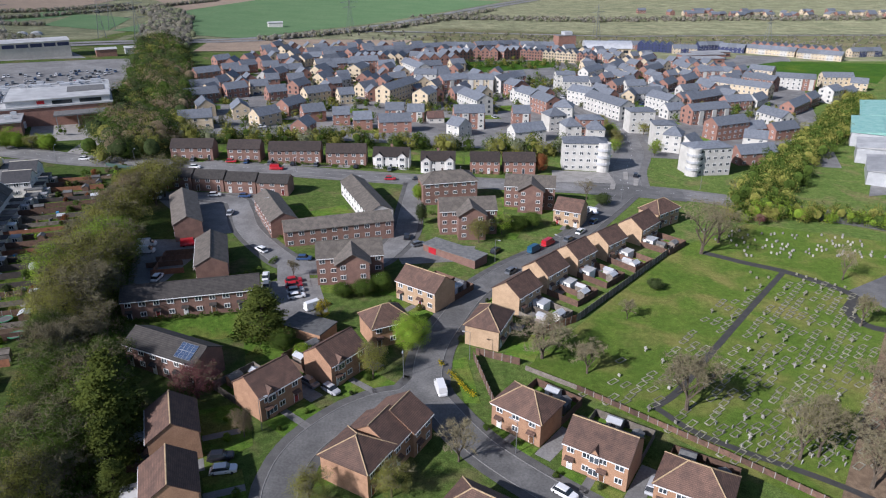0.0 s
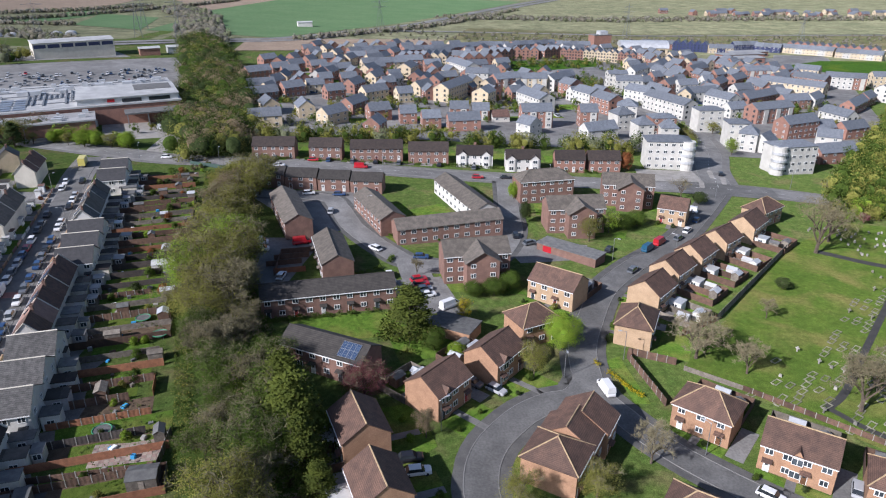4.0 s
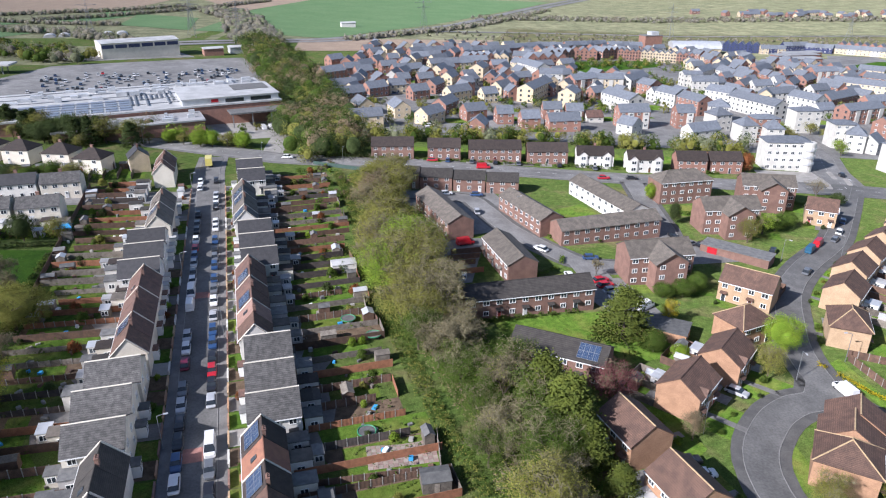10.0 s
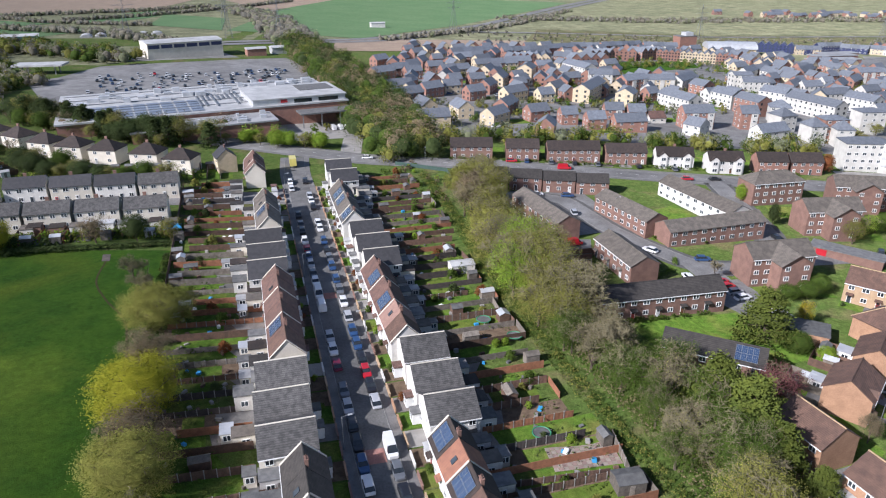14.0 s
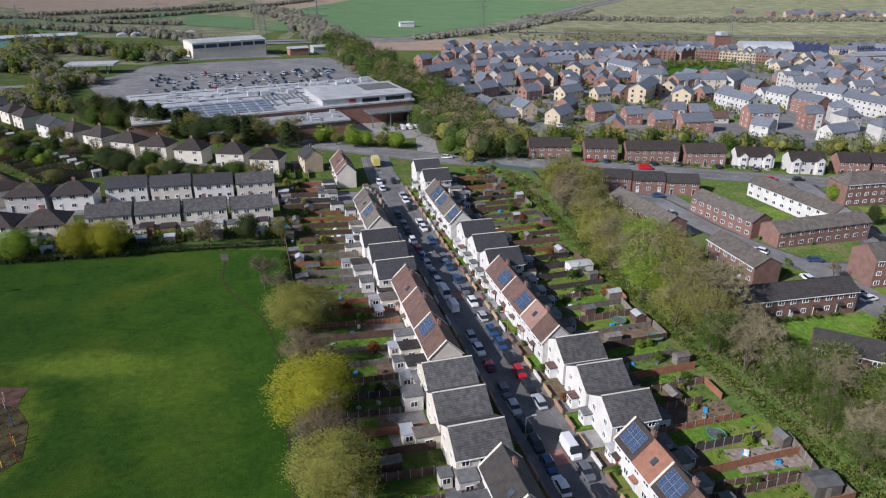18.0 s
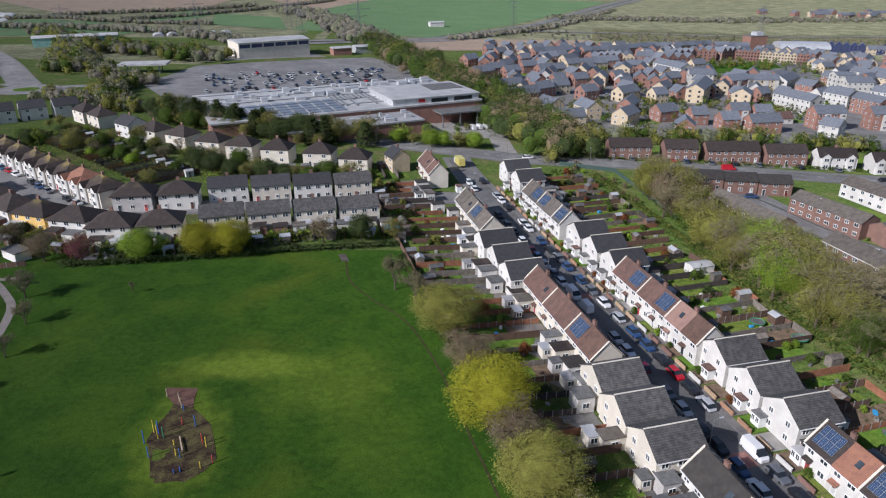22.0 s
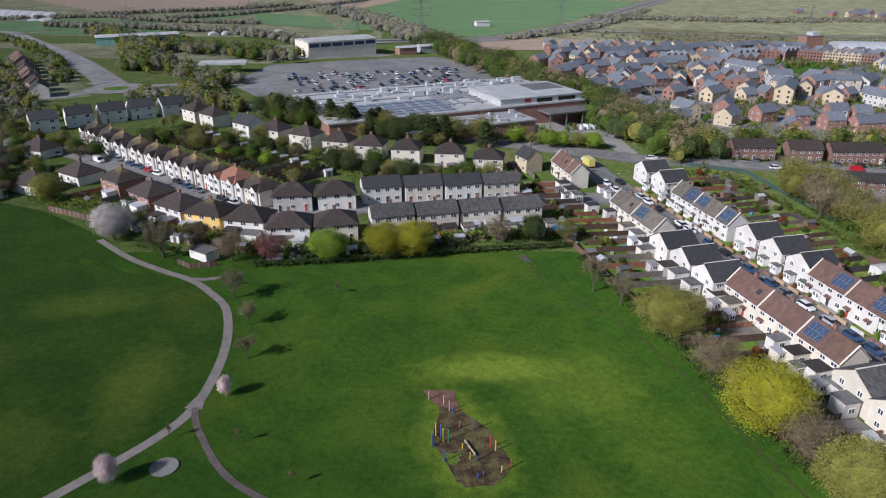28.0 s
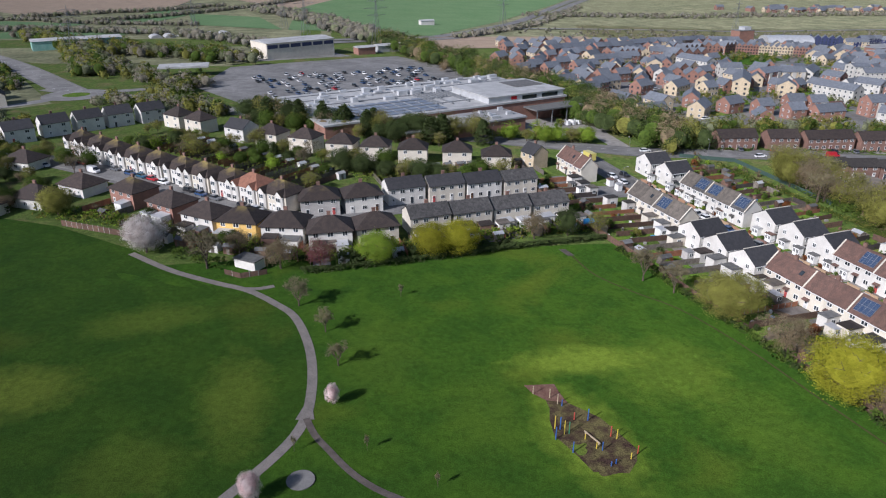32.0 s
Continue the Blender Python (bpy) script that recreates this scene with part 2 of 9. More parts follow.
M = {
    "verge": grass_mat("rough_grass_and_soil", (0.058, 0.094, 0.021), (0.085, 0.115, 0.03), (0.13, 0.112, 0.055), 0.45, 3.0, 0.52),
    "lawn": grass_mat("lawn", (0.062, 0.12, 0.016), (0.095, 0.155, 0.023), (0.13, 0.14, 0.035), 0.4, 2.2, 0.48),
    "park": grass_mat("park_grass", (0.0255, 0.063, 0.0075), (0.0385, 0.083, 0.0085), (0.069, 0.099, 0.011), 0.3, 8.0, 0.56,
        ((-203, 103, 13, 5, 8, 0.9), (-187, 100, 13, 10, 30, 0.4), (-207.3, 81.5, 7.2, 13.0, 14, 0.85), (-222, 88, 8, 12, 0, 0.12), (-178, 86, 8, 16, 15, 0.18), (-240, 106, 8, 14, 0, 0.15))),
    "worn_grass": grass_mat("worn_grass", (0.075, 0.12, 0.018), (0.105, 0.135, 0.026), (0.13, 0.135, 0.04), 0.3, 4.0),
    "cemetery": grass_mat("cemetery_grass", (0.055, 0.092, 0.015), (0.075, 0.112, 0.019), (0.125, 0.122, 0.038), 0.35, 4.0, 0.46),
    "meadow": mat("far_meadow", (0.175, 0.175, 0.105), (0.13, 0.138, 0.08), 30.0, 0.95, fine=0.3, big=0.2),
    "crop": mat("green_crop", (0.088, 0.152, 0.07), (0.105, 0.167, 0.08), 40.0, 0.95, fine=0.1),
    "plough": mat("ploughed_soil", (0.26, 0.205, 0.155), (0.22, 0.17, 0.13), 15.0, 0.95, fine=0.15),
    "scrub": mat("scrub_ground", (0.085, 0.095, 0.042), (0.13, 0.115, 0.065), 12.0, 0.95, fine=0.3, big=0.2),
    "asphalt": mat("worn_asphalt", (0.15, 0.147, 0.141), (0.112, 0.11, 0.106), 3.5, 0.9, 0.01, fine=0.2, big=0.16),
    "old_asphalt": mat("old_grey_asphalt", (0.215, 0.21, 0.202), (0.16, 0.156, 0.15), 4.0, 0.9, 0.01, fine=0.2, big=0.18),
    "pavement": mat("paving", (0.19, 0.183, 0.175), (0.14, 0.136, 0.13), 2.0, 0.9, 0.01, fine=0.15),
    "pale_paving": mat("pale_concrete_paving", (0.33, 0.315, 0.29), (0.25, 0.235, 0.215), 2.5, 0.9, fine=0.1),
    "path": mat("pinkish_tarmac_path", (0.2, 0.178, 0.16), (0.155, 0.14, 0.126), 2.0, 0.9, 0.01, fine=0.2),
    "dark_pavement": mat("dark_tarmac_pavement", (0.085, 0.083, 0.08), (0.12, 0.116, 0.11), 2.0, 0.92, 0.01, fine=0.15),
    "cemetery_path": mat("dark_cemetery_tarmac", (0.045, 0.0432, 0.0396), (0.06, 0.057, 0.051), 1.5, 0.92, 0.01, fine=0.15),
    "kerb": mat("kerb_stone", (0.25, 0.245, 0.235), (0.2, 0.195, 0.185), 0.8, 0.85),
    "paint": mat("road_paint", (0.7, 0.7, 0.68), (0.5, 0.5, 0.48), 1.0, 0.8, fine=0.25),
    "red_paint": mat("red_road_surface", (0.33, 0.16, 0.13), (0.26, 0.13, 0.11), 1.0, 0.9, fine=0.25),
    "soil": mat("garden_soil", (0.10, 0.072, 0.05), (0.15, 0.11, 0.075), 1.2, 0.95, 0.05, fine=0.3),
    "bark_chip": mat("bark_chip", (0.042, 0.027, 0.021), (0.1, 0.088, 0.038), 1.6, 0.95, 0.08, fine=0.6),
    "tan_brick": mat("tan_brick", (0.475, 0.335, 0.21), (0.41, 0.285, 0.175), 1.5, 0.85, 0.01, spread=0.08, fine=0.15, courses=0.075, course_depth=0.06),
    "orange_brick": mat("orange_brick", (0.4, 0.236, 0.142), (0.33, 0.192, 0.116), 1.5, 0.85, 0.01, spread=0.08, fine=0.18, courses=0.075, course_depth=0.08),
    "brown_brick": mat("brown_brick", (0.24, 0.14, 0.108), (0.185, 0.108, 0.085), 1.6, 0.85, 0.01, spread=0.1, courses=0.075, course_depth=0.1),
    "red_brick": mat("red_brick", (0.314, 0.166, 0.123), (0.252, 0.138, 0.106), 1.6, 0.85, 0.01, spread=0.12, courses=0.075, course_depth=0.08),
    "buff_brick": mat("buff_brick", (0.58, 0.475, 0.325), (0.5, 0.41, 0.28), 1.6, 0.85, 0.01, spread=0.1, courses=0.075, course_depth=0.06),
    "render": mat("white_render", (0.68, 0.66, 0.615), (0.59, 0.57, 0.53), 2.5, 0.8, 0.01, spread=0.06, fine=0.07, big=0.05),
    "cream": mat("cream_render", (0.655, 0.608, 0.513), (0.589, 0.541, 0.456), 2.5, 0.8, 0.01, spread=0.08, fine=0.07, big=0.05),
    "grey_render": mat("grey_pebbledash", (0.5, 0.48, 0.46), (0.43, 0.41, 0.39), 1.5, 0.9, 0.01, spread=0.1, fine=0.12),
    "yellow_render": mat("yellow_render", (0.75, 0.5, 0.16), (0.68, 0.44, 0.13), 2.0, 0.8),
    "brown_tile": mat("brown_concrete_tiles", (0.128, 0.074, 0.053), (0.084, 0.05, 0.038), 1.3, 0.8, 0.02, spread=0.12, fine=0.3, big=0.1, courses=0.17, course_depth=0.3),
    "orange_tile": mat("orange_tiles", (0.3, 0.14, 0.085), (0.23, 0.105, 0.07), 1.2, 0.8, 0.02, spread=0.08, courses=0.15, course_depth=0.25),
    "pink_tile": mat("faded_pink_tiles", (0.3, 0.185, 0.145), (0.25, 0.15, 0.12), 1.2, 0.8, 0.02, spread=0.05, courses=0.15, course_depth=0.2),
    "mossy_tile": mat("mossy_dark_brown_tiles", (0.049, 0.0353, 0.0288), (0.0331, 0.0245, 0.0216), 1.0, 0.85, 0.02, spread=0.25, fine=0.3, courses=0.14, course_depth=0.25, moss=(6.3, 8.4)),
    "red_tile": mat("red_brown_tiles", (0.138, 0.0782, 0.0607), (0.0966, 0.0589, 0.0478), 1.2, 0.85, 0.02, spread=0.15, fine=0.3, courses=0.15, course_depth=0.25, big=0.1),
    "grey_tile": mat("weathered_grey_tiles", (0.15, 0.129, 0.108), (0.098, 0.086, 0.072), 1.2, 0.8, 0.02, spread=0.12, courses=0.15, course_depth=0.25),
    "slate": mat("dark_slate", (0.0525, 0.051, 0.0525), (0.0375, 0.0368, 0.039), 0.9, 0.6, 0.015, spread=0.2, courses=0.14, course_depth=0.25),
    "dark_grey_tile": mat("dark_weathered_tiles", (0.0525, 0.0465, 0.0413), (0.0345, 0.0307, 0.0277), 1.0, 0.8, 0.02, spread=0.12, fine=0.3, courses=0.2, course_depth=0.3),
    # darker copy of the park grass: shade put into its colour
    "west_park": grass_mat("shade_toned_park_grass", (0.0215, 0.052, 0.0068), (0.031, 0.066, 0.0078), (0.055, 0.074, 0.01), 0.3, 10.0, 0.56,
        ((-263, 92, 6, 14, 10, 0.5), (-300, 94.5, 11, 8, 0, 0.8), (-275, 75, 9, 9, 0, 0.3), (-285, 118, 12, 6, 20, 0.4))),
    "warm_white": mat("off_white_render", (0.56, 0.545, 0.5), (0.47, 0.455, 0.415), 2.5, 0.8, 0.01, spread=0.06, fine=0.05),
    "grey_slate": mat("patched_grey_slate", (0.104, 0.099, 0.0945), (0.054, 0.0522, 0.0504), 0.8, 0.75, 0.015, spread=0.12, fine=0.4, courses=0.2, course_depth=0.3, big=0.15),
    "blue_slate": mat("blue_grey_slate", (0.165, 0.18, 0.205), (0.125, 0.138, 0.158), 1.2, 0.65, 0.01, spread=0.18, courses=0.2, course_depth=0.15),
    "dark_tile": mat("dark_brown_plain_tiles", (0.0462, 0.034, 0.0286), (0.0313, 0.0238, 0.0211), 1.0, 0.85, 0.02, spread=0.25, fine=0.3, courses=0.14, course_depth=0.25, big=0.1),
    "dry_park": grass_mat("dry_park_grass", (0.05, 0.102, 0.013), (0.08, 0.12, 0.018), (0.115, 0.13, 0.026), 0.3, 4.0, 0.46),
    "cricket": grass_mat("cricket_square_grass", (0.055, 0.08, 0.012), (0.075, 0.09, 0.014), (0.085, 0.095, 0.018), 0.2, 6.0),
    "pink_slab": mat("faded_pink_slab", (0.3, 0.215, 0.185), (0.25, 0.18, 0.155), 0.8, 0.9, spread=0.12, fine=0.2),
    "buff_slab": mat("faded_buff_slab", (0.33, 0.28, 0.235), (0.27, 0.23, 0.19), 0.8, 0.9, spread=0.12, fine=0.2),
    "mud": mat("trodden_mud", (0.04, 0.042, 0.016), (0.055, 0.052, 0.022), 1.2, 0.95, fine=0.3),
    "dark_path": mat("dark_patched_tarmac", (0.07, 0.058, 0.05), (0.11, 0.09, 0.078), 1.5, 0.92, 0.01, fine=0.2),
    "red_chip": mat("reddish_bark_chip", (0.105, 0.058, 0.045), (0.15, 0.09, 0.07), 1.2, 0.95, 0.05, fine=0.35),
    "mortar": mat("ridge_mortar", (0.45, 0.33, 0.19), (0.34, 0.24, 0.14), 0.6, 0.9),
    "pvc": mat("white_plastic", (0.82, 0.82, 0.8), (0.75, 0.75, 0.73), 1.5, 0.45, fine=0.04),
    "glass": mat("window_glass", (0.035, 0.045, 0.055), (0.06, 0.07, 0.08), 1.5, 0.08, spread=0.5),
    "door": mat("painted_door", (0.35, 0.06, 0.05), (0.3, 0.05, 0.05), 1.0, 0.5, spread=0.6),
    "roof_solar": mat("dusty_solar_panels", (0.16, 0.19, 0.24), (0.2, 0.23, 0.28), 2.0, 0.4, fine=0.1),
    "door_white": mat("white_door", (0.7, 0.7, 0.68), None, 1.0, 0.5),
    "door_dark": mat("dark_door", (0.04, 0.05, 0.06), None, 1.0, 0.5),
    "door_wood": mat("brown_door", (0.16, 0.08, 0.04), None, 1.0, 0.5),
    "timber": mat("fence_timber", (0.15, 0.088, 0.06), (0.1, 0.062, 0.045), 0.8, 0.9, 0.01, spread=0.35, fine=0.25),
    "grey_timber": mat("weathered_timber", (0.2, 0.175, 0.145), (0.13, 0.112, 0.092), 0.8, 0.9, 0.01, spread=0.35, fine=0.3),
    "orange_timber": mat("new_orange_timber", (0.32, 0.14, 0.075), (0.23, 0.1, 0.055), 0.8, 0.85, 0.01, spread=0.15, fine=0.2),
    "dark_timber": mat("dark_stained_timber", (0.05, 0.042, 0.04), (0.075, 0.06, 0.055), 0.8, 0.9, 0.01, spread=0.3, fine=0.25),
    "palisade": mat("dull_green_metal", (0.045, 0.085, 0.07), (0.06, 0.1, 0.085), 1.0, 0.6),
    "felt": mat("roofing_felt", (0.10, 0.10, 0.10), (0.15, 0.15, 0.145), 1.0, 0.9, 0.01, spread=0.3),
    "flat_roof": mat("white_membrane_roof", (0.47, 0.47, 0.46), (0.35, 0.35, 0.345), 5.0, 0.6, fine=0.06, big=0.08),
    "metal": mat("pale_sheet_metal", (0.6, 0.61, 0.62), (0.5, 0.51, 0.52), 3.0, 0.45, metal=0.3, fine=0.05),
    "steel": mat("galvanised_steel", (0.32, 0.33, 0.34), (0.25, 0.26, 0.27), 1.0, 0.5, metal=0.6),
    "dark_metal": mat("dark_metal", (0.04, 0.04, 0.045), (0.06, 0.06, 0.065), 1.0, 0.5, metal=0.3),
    "solar": mat("solar_cells", (0.034, 0.058, 0.115), (0.045, 0.075, 0.14), 1.0, 0.16, coat=0.3, fine=0.05),
    "navy": mat("navy_cladding", (0.035, 0.045, 0.12), (0.03, 0.04, 0.1), 3.0, 0.4),
    "green_metal": mat("green_sheet_metal", (0.2, 0.42, 0.36), (0.3, 0.5, 0.44), 3.0, 0.5),
    "tyre": mat("tyre_rubber", (0.02, 0.02, 0.02), (0.03, 0.03, 0.03), 0.3, 0.9),
    "car_glass": mat("car_glass", (0.02, 0.025, 0.03), (0.03, 0.035, 0.04), 0.8, 0.05, coat=0.5),
    "grave_tan": mat("lichened_grave_kerb", (0.24, 0.23, 0.175), (0.16, 0.155, 0.11), 0.7, 0.9, spread=0.35, fine=0.3),
    "grey_roof": mat("grey_membrane_roof", (0.34, 0.34, 0.34), (0.26, 0.26, 0.26), 5.0, 0.7, fine=0.1, big=0.1),
    "stone": mat("headstone", (0.34, 0.325, 0.29), (0.22, 0.21, 0.18), 0.7, 0.85, spread=0.4),
    "bark": mat("bark", (0.125, 0.1, 0.075), (0.085, 0.07, 0.055), 0.5, 0.95, 0.02, fine=0.3),
    "twig": mat("twigs", (0.215, 0.19, 0.115), (0.16, 0.142, 0.088), 0.8, 0.95, spread=0.2),
    "blue_tarp": mat("blue_tarpaulin", (0.06, 0.33, 0.62), (0.05, 0.27, 0.52), 0.8, 0.5),
}
CAR = {
    "white": (0.75, 0.75, 0.75), "silver": (0.42, 0.43, 0.45), "grey": (0.13, 0.14, 0.155), "black": (0.018, 0.018, 0.022),
    "blue": (0.03, 0.07, 0.17), "red": (0.42, 0.015, 0.025), "teal": (0.02, 0.09, 0.16), "maroon": (0.14, 0.01, 0.03), "yellow": (0.7, 0.6, 0.16)}
for key, c in CAR.items():
    M["car_" + key] = mat(key + "_car_paint", c, tuple(v * 0.93 for v in c), 1.5, 0.28, coat=0.6, fine=0.02)
LEAF = {
    "spring": leaf_mat("fresh_leaves", (0.18, 0.29, 0.03), (0.24, 0.32, 0.04)),
    "lime": leaf_mat("lime_leaves", (0.25, 0.255, 0.02), (0.3, 0.29, 0.027)),
    "olive": leaf_mat("budding_leaves", (0.25, 0.255, 0.058), (0.2, 0.195, 0.05)),
    "dusky": leaf_mat("dusky_pink_buds", (0.3, 0.205, 0.165), (0.24, 0.17, 0.13)),
    # far woods: distance haze put into the paler, greyer leaf colours
    "far_brown": leaf_mat("hazy_brown_woods", (0.29, 0.265, 0.2), (0.25, 0.23, 0.175)),
    "far_green": leaf_mat("hazy_green_woods", (0.225, 0.245, 0.14), (0.19, 0.205, 0.12)),
    "far_grey": leaf_mat("hazy_grey_woods", (0.275, 0.26, 0.215), (0.235, 0.225, 0.185)),
    "dark": leaf_mat("dark_evergreen_leaves", (0.055, 0.078, 0.026), (0.072, 0.098, 0.034)),
    "conifer": leaf_mat("conifer_needles", (0.15, 0.18, 0.035), (0.1, 0.13, 0.03)),
    "brown": leaf_mat("brown_buds", (0.24, 0.185, 0.115), (0.19, 0.15, 0.092)),
    "rust": leaf_mat("rust_brown_leaves", (0.260, 0.098, 0.039), (0.195, 0.078, 0.033)),
    "plum": leaf_mat("plum_leaves", (0.27, 0.105, 0.105), (0.2, 0.08, 0.085)),
    "white": leaf_mat("white_blossom", (0.6, 0.57, 0.55), (0.42, 0.37, 0.34)),
    "pink": leaf_mat("pink_blossom", (0.700, 0.624, 0.611), (0.650, 0.468, 0.455)),
    "hedge": leaf_mat("hedge_leaves", (0.1, 0.148, 0.026), (0.066, 0.108, 0.02)),
    "gold": leaf_mat("golden_leaves", (0.520, 0.416, 0.019), (0.416, 0.351, 0.026)),
}
for m in [M[k] for k in ("verge", "lawn", "park", "worn_grass", "west_park", "cemetery", "meadow", "crop", "plough", "scrub", "soil", "mud", "bark_chip", "red_chip", "dry_park", "cricket", "bark", "twig")] + list(LEAF.values()):
    m.node_tree.nodes["Principled BSDF"].inputs["Specular IOR Level"].default_value = 0.08
    m.node_tree.nodes["Principled BSDF"].inputs["Diffuse Roughness"].default_value = 1.0


# ---- building blocks ----
def box(bm, x0, x1, y0, y1, z0, z1, i=0):
    v = [bm.verts.new(p) for p in ((x0, y0, z0), (x1, y0, z0), (x1, y1, z0), (x0, y1, z0), (x0, y0, z1), (x1, y0, z1), (x1, y1, z1), (x0, y1, z1))]
    for q in ((3, 2, 1, 0), (4, 5, 6, 7), (0, 1, 5, 4), (1, 2, 6, 5), (2, 3, 7, 6), (3, 0, 4, 7)):
        bm.faces.new([v[k] for k in q]).material_index = i
    return v


def prism(bm, ring, lift, i=0):
    """A solid between a ring of points and the same ring moved by lift."""
    a = [bm.verts.new(p) for p in ring]
    b = [bm.verts.new(Vector(p) + Vector(lift)) for p in ring]
    faces = [bm.faces.new(a[::-1]), bm.faces.new(b)]
    for k in range(len(a)):
        faces.append(bm.faces.new((a[k], a[(k + 1) % len(a)], b[(k + 1) % len(a)], b[k])))
    for f in faces:
        f.material_index = i


def tube(bm, a, b, ra, rb, sides=6, i=0):
    a, b = Vector(a), Vector(b)
    q = (b - a).to_track_quat("Z", "Y")
    ring = []
    for p, r in ((a, ra), (b, rb)):
        ring.append([bm.verts.new(p + q @ Vector((r * math.cos(2 * math.pi * k / sides), r * math.sin(2 * math.pi * k / sides), 0))) for k in range(sides)])
    for k in range(sides):
        bm.faces.new((ring[0][k], ring[0][(k + 1) % sides], ring[1][(k + 1) % sides], ring[1][k])).material_index = i
    bm.faces.new(ring[1])
    bm.faces.new(ring[0][::-1])


def to_mesh(name, bm, *materials):
    bmesh.ops.recalc_face_normals(bm, faces=bm.faces)
    me = bpy.data.meshes.new(name)
    bm.to_mesh(me)
    bm.free()
    for m in materials:
        me.materials.append(m)
    return me


def part(name, bm, material, parent, label="", at=None):
    """Links a bmesh, or a mesh that is shared, as one mesh object under a thing or a part."""
    me = bm if isinstance(bm, bpy.types.Mesh) else to_mesh(name, bm, *(material if isinstance(material, (list, tuple)) else [material]))
    ob = new(name, me)
    ob.parent = parent
    if at is not None:
        ob.matrix_basis = at
    return tagged(ob, label)


def thing(name, x, y, ang, label, category, group="", z=None, kind=""):
    ob = new(name)
    ob.empty_display_size = 0.3
    ob.matrix_basis = pose(x, y, ground_z(x, y) if z is None else z, 0, 0, ang)
    return tagged(ob, label, category, group, kind)


def solid(name, bm, material, x, y, ang, label, category, group="", z=None, kind=""):
    me = bm if isinstance(bm, bpy.types.Mesh) else to_mesh(name, bm, *(material if isinstance(material, (list, tuple)) else [material]))
    ob = new(name, me)
    ob.matrix_basis = pose(x, y, ground_z(x, y) if z is None else z, 0, 0, ang)
    return tagged(ob, label, category, group, kind)


# ---- ground ----
def sheet(name, rows, material, label, category, lift, kind="structure"):
    """A sheet over the ground through rows of (x, y)."""
    verts, faces, w = [], [], len(rows[0])
    for row in rows:
        verts += [(x, y, ground_z(x, y) + lift) for x, y in row]
    for j in range(len(rows) - 1):
        for i in range(w - 1):
            k = j * w + i
            faces.append((k, k + 1, k + w + 1, k + w))
    me = bpy.data.meshes.new(name)
    me.from_pydata(verts, [], faces)
    me.materials.append(material)
    me.update()
    if len(me.polygons) and me.polygons[0].normal.z < 0:
        me.flip_normals()
    return tagged(new(name, me), label, category, "", kind)


def quad(name, a, b, c, d, material, label, category="ground", lift=0.03, step=5.0, kind="structure"):
    """A patch of ground with the corners a, b, c, d."""
    a, b, c, d = (Vector((*p, 0)) for p in (a, b, c, d))
    n = max(1, round(max((b - a).length, (c - d).length) / step))
    m = max(1, round(max((d - a).length, (c - b).length) / step))
    rows = [[(a.lerp(b, i / n)).lerp(d.lerp(c, i / n), j / m).xy for i in range(n + 1)] for j in range(m + 1)]
    return sheet(name, rows, material, label, category, lift, kind)


def smooth_line(points, step=3.0):
    """Points along a soft curve through the given ones."""
    p = [Vector(q) for q in points]
    p = [2 * p[0] - p[1], *p, 2 * p[-1] - p[-2]]
    out = []
    for k in range(1, len(p) - 2):
        n = max(1, round((p[k + 1] - p[k]).length / step))
        for i in range(n):
            t = i / n
            out.append(0.5 * (2 * p[k] + (p[k + 1] - p[k - 1]) * t + (2 * p[k - 1] - 5 * p[k] + 4 * p[k + 1] - p[k + 2]) * t * t
                              + (3 * p[k] - p[k - 1] - 3 * p[k + 1] + p[k + 2]) * t ** 3))
    return out + [p[-2]]


def offset(line, u):
    out = []
    for k, p in enumerate(line):
        d = line[min(k + 1, len(line) - 1)] - line[max(k - 1, 0)]
        d.normalize()
        out.append(p + Vector((d.y, -d.x)) * u)
    return out


def ribbon(name, points, u0, u1, material, label, category, lift, step=3.0, kind="structure"):
    line = smooth_line(points, step)
    n = max(1, round(abs(u1 - u0) / 4))
    cols = [offset(line, u0 + (u1 - u0) * k / n) for k in range(n + 1)]
    return sheet(name, [[c[j] for c in cols] for j in range(len(line))], material, label, category, lift, kind)


def kerb(points, u, height=0.11, width=0.14, step=3.0, others=()):
    """Kerb stones beside a road, left out where other roads (line, half width) cross."""
    line = smooth_line(points, 1.5)
    a, b = offset(line, u - width / 2), offset(line, u + width / 2)
    bm = bmesh.new()
    last = None
    for p, q in zip(a, b):
        if any(min((p - o).length for o in other) < half + 0.6 for other, half in others):
            last = None
            continue
        za, zb = ground_z(*p), ground_z(*q)
        ring = [bm.verts.new(v) for v in ((*p, za - 0.1), (*q, zb - 0.1), (*q, zb + height), (*p, za + height))]
        if last:
            for k in range(4):
                bm.faces.new((last[k], last[(k + 1) % 4], ring[(k + 1) % 4], ring[k]))
        last = ring
    return tagged(new("kerb", to_mesh("kerb", bm, M["kerb"])), "concrete kerb along the road edge", "kerb", "", "structure")


xs = [-3500, -2200, -1500, -1000, -750, *range(-620, 340, 6), 420, 560, 800, 1200, 1800, 2600, 3500]
ys = [-900, -500, -250, -120, *range(-60, 640, 6), 700, 800, 900, 1000, 1200, 1500, 2000, 2800, 4200]
sheet("ground", [[(x, y) for x in xs] for y in ys], M["verge"], "rough grass and bare soil between the houses", "ground", 0.0)
